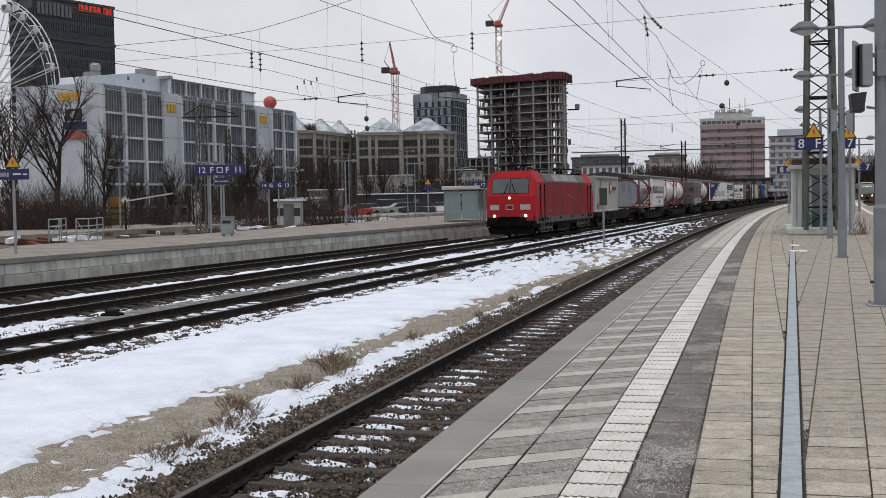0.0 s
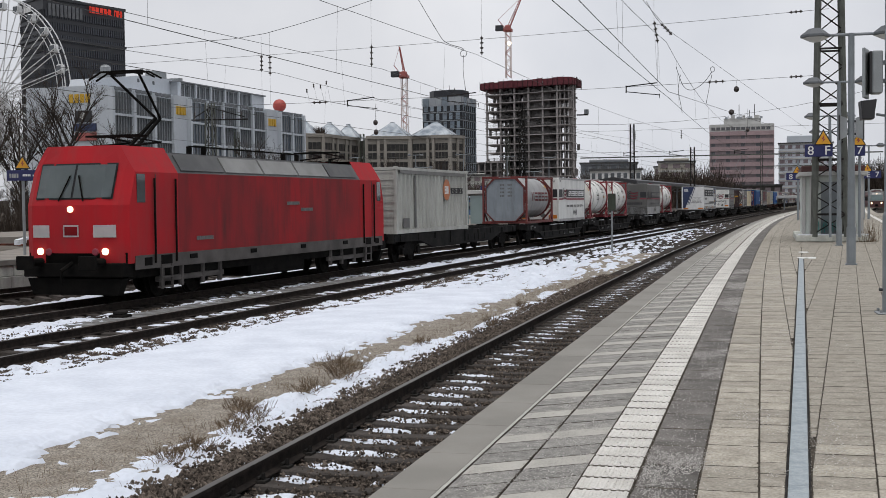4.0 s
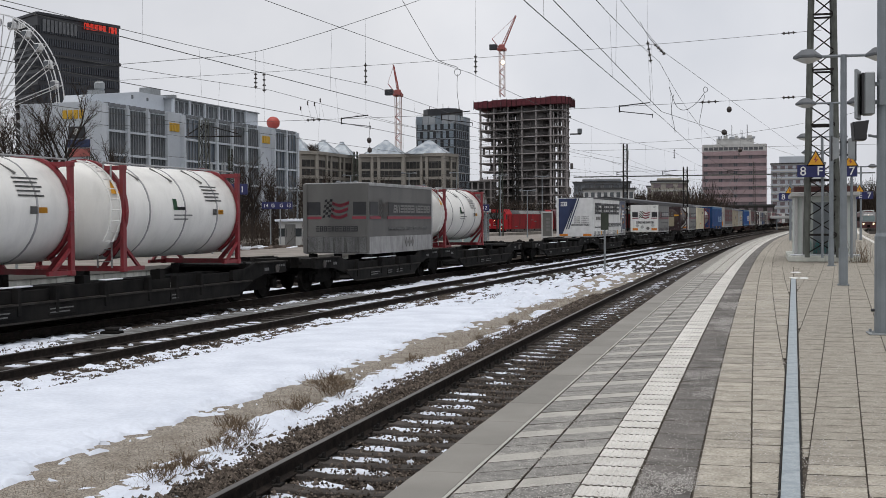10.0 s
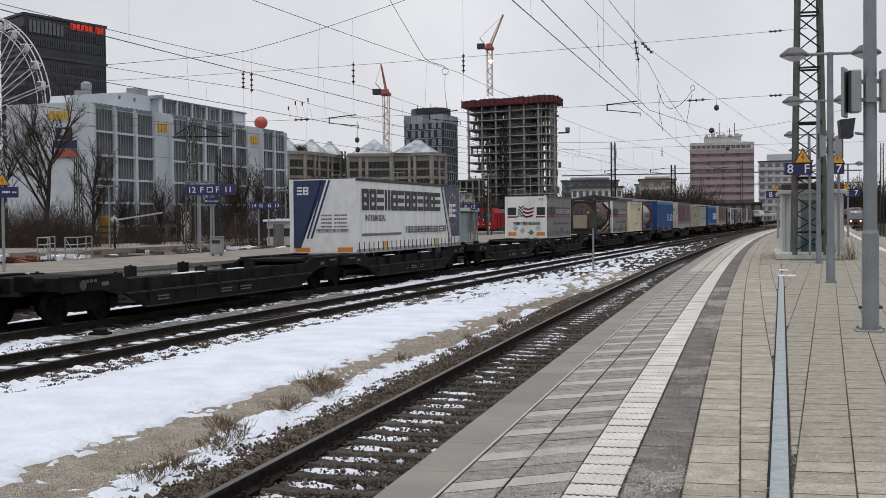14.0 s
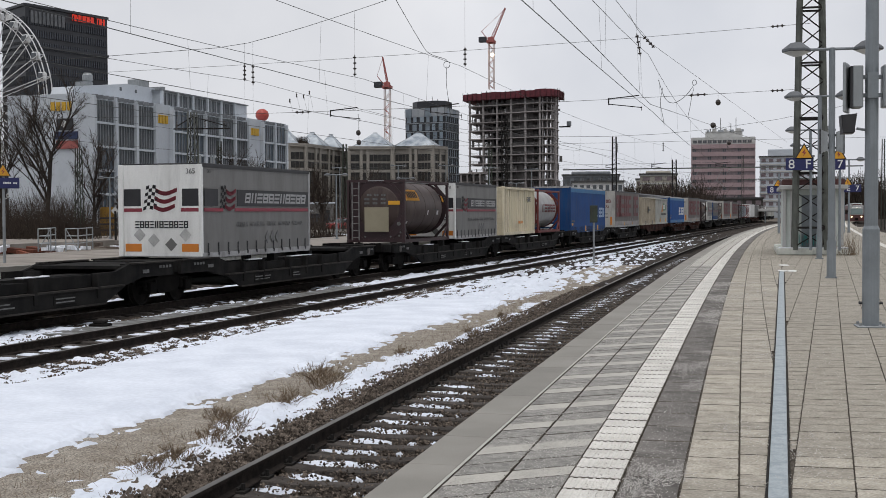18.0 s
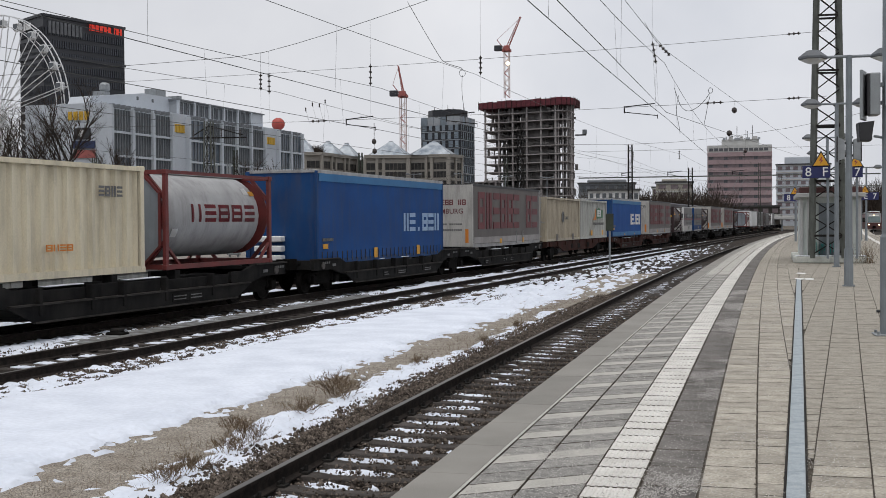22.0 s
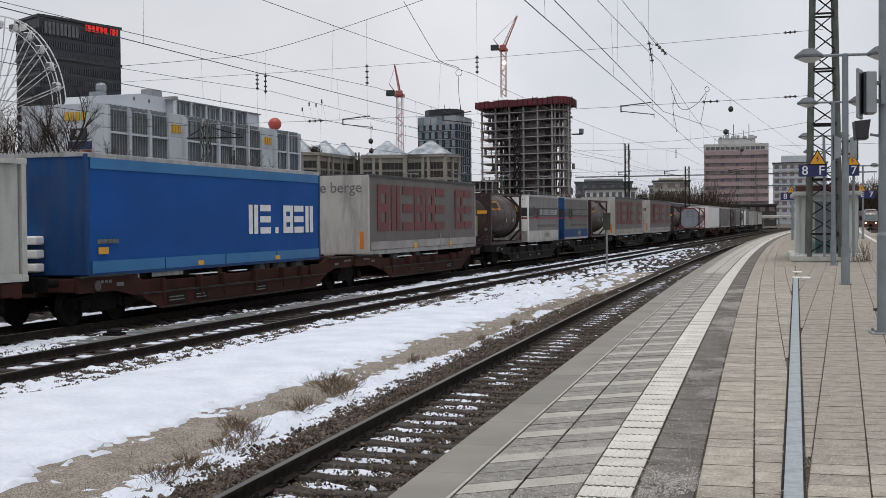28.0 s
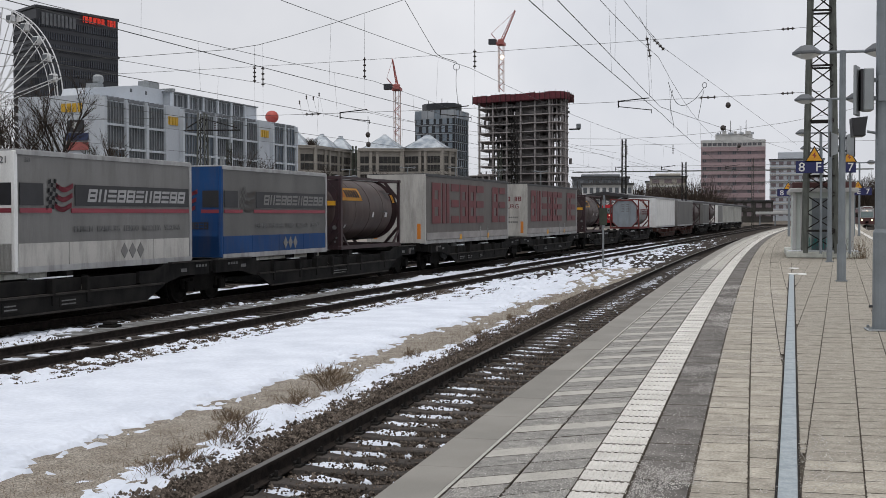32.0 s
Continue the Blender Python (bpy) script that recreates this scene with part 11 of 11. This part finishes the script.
part("attic", bbox(0.2, L - 0.2, -0.3, 15, 31.6, 35.0), M["plaster"], t).matrix_basis = m4
for i in range(12):
    share("window", bw, m4 @ Matrix.Translation((0.8 + (L - 2) * i / 12, -0.45, 32.4)), t)
part("penthouse", bbox(L * 0.22, L * 0.8, 3, 12, 35, 37.8), M["plaster"], t).matrix_basis = m4
b = bmesh.new()
for k in range(6):
    rod(b, (L * (0.3 + 0.08 * k), 5, 37.8), (L * (0.3 + 0.08 * k), 5, 39.0 + 2.5 * (k % 3)), 0.15, seg=5)
part("antenna", b, M["dark steel"], t).matrix_basis = m4
b = bmesh.new()
lathe(b, ((0.2, -1.3), (0.95, -0.9), (1.25, 0), (0.95, 0.9), (0.2, 1.3)), m=Matrix.Translation((L * 0.34, 3, 40.6)), seg=14)
rod(b, (L * 0.34, 3, 37.6), (L * 0.34, 3, 39.6), 0.12, seg=5)
part("radar_ball", b, M["insulator"], t, "black ball on the roof").matrix_basis = m4
for k in range(7):
    x = L * (0.24 + 0.09 * k)
    part("roof_unit", bbox(x, x + 1.2 + 0.6 * (k % 3), 2.5, 4, 37.6, 38.5 + 0.5 * (k % 2)), M["plaster"] if k % 2 else M["penthouse"], t).matrix_basis = m4

def banded_block(name, a0, a1, r, h, floors, wallm, label, roof=0.0):
    t = thing(name, label, "building")
    p0, p1 = bearing(a0, r), bearing(a1, r)
    prism(t, "wall", block_pts(p0, p1, 18), -1.3, h, M[wallm])
    m4, L = facing(p0, p1)
    fh = h / floors
    n = max(3, int(L / (1.7 if wallm == "letter white" else 3.2)))
    me = window_mesh(L / n * 0.66, fh * 0.48, wallm, glass="office glass" if wallm in ("letter white", "office fin") else "band window")
    for j in range(floors):
        for i in range(n):
            share("window", me, m4 @ Matrix.Translation((L * (i + 0.17) / n, -0.15, fh * (j + 0.3))), t)
        b = bmesh.new()
        box(b, -0.1, L + 0.1, -0.35, 0.1, fh * (j + 0.88), fh * (j + 1.05))
        part("floor_band", b, M[wallm if wallm in ("office fin", "tan dark") else "plaster"], t).matrix_basis = m4
    part("roof", bbox(-0.4, L + 0.4, -0.6, 18, h, h + 0.5), M["dark roof"], t).matrix_basis = m4
    if roof:
        part("penthouse", bbox(L * 0.15, L * 0.85, 4, 12, h + 0.5, h + roof, bevel=0.3), M[wallm], t).matrix_basis = m4
banded_block("grey_block", 0.25, 2.6, 600, 27.5, 8, "office panel", "grey green office block with pale floor bands", roof=4.0)
banded_block("white_block", -8.25, -5.9, 332, 9.7, 3, "letter white", "low white block with small dark windows", roof=0)
banded_block("grey_low_block", -8.7, -6.08, 420, 14.2, 4, "office fin", "long low grey block", roof=1.6)
banded_block("beige_block", -5.13, -3.46, 430, 14.6, 5, "beige far", "beige housing block behind trees", roof=1.5)
banded_block("beige_block", -5.3, -4.4, 470, 14.0, 4, "beige far", "beige housing block behind trees", roof=0)
banded_block("low_block", -14.6, -12.9, 480, 12.0, 4, "concrete dark", "low grey block below the glass tower", roof=1.0)
banded_block("row_block", -2.9, 0.4, 470, 6.5, 2, "tan dark", "low dark row of houses at the foot of the high rise", roof=0)
banded_block("row_block", 1.5, 6.0, 520, 9.0, 3, "beige far", "low row of houses behind the station", roof=0)
banded_block("row_block", 6.5, 14.0, 540, 12.0, 4, "concrete dark", "low row of houses behind the station", roof=0)

# woods on the skyline, joined clumps of twigs
rt = random.Random(12)
def skyline(a0, a1, r, h, n, seed, label):
    spots = [(*bearing(a0 + (a1 - a0) * rt.random(), r + rt.uniform(-25, 25)), -1.0, rt.uniform(0.6, 1.15)) for _ in range(40)]
    return thicket("distant_trees", spots, n, h, seed, label, "twig", rad=0.14, spread=3.2)
skyline(-7.5, -2.6, 380, 12.0, 9000, 31, "bare brown trees on the skyline")
skyline(2.2, 9.0, 430, 15, 4200, 32, "bare brown trees on the skyline")
skyline(-16.5, -8.6, 360, 8, 4200, 33, "bare brown trees below the tower shell")
verts, faces = [], []
n = 90
for k in range(n + 1):
    a = radians(-60 + 150 * k / n)
    for z in (-2.0, 5.5 + 2.5 * noise.noise(Vector((k * 0.5, 0, 0)))):
        verts.append((760 * math.sin(a), 760 * math.cos(a), z))
for k in range(n):
    faces.append((2 * k, 2 * k + 2, 2 * k + 3, 2 * k + 1))
tagged(sheet("backdrop", verts, faces, M["hill"], smooth=False), "dull brown belt of far trees", "backdrop", kind="structure")


# ---------------------------------------------------------------- what moves
def motions():
    for ob, back in RIDERS:
        walk(ob, [(t, on_track(FRONT + back - run(t))) for t in (*range(0, 32, 2), 32.0)])

motions()
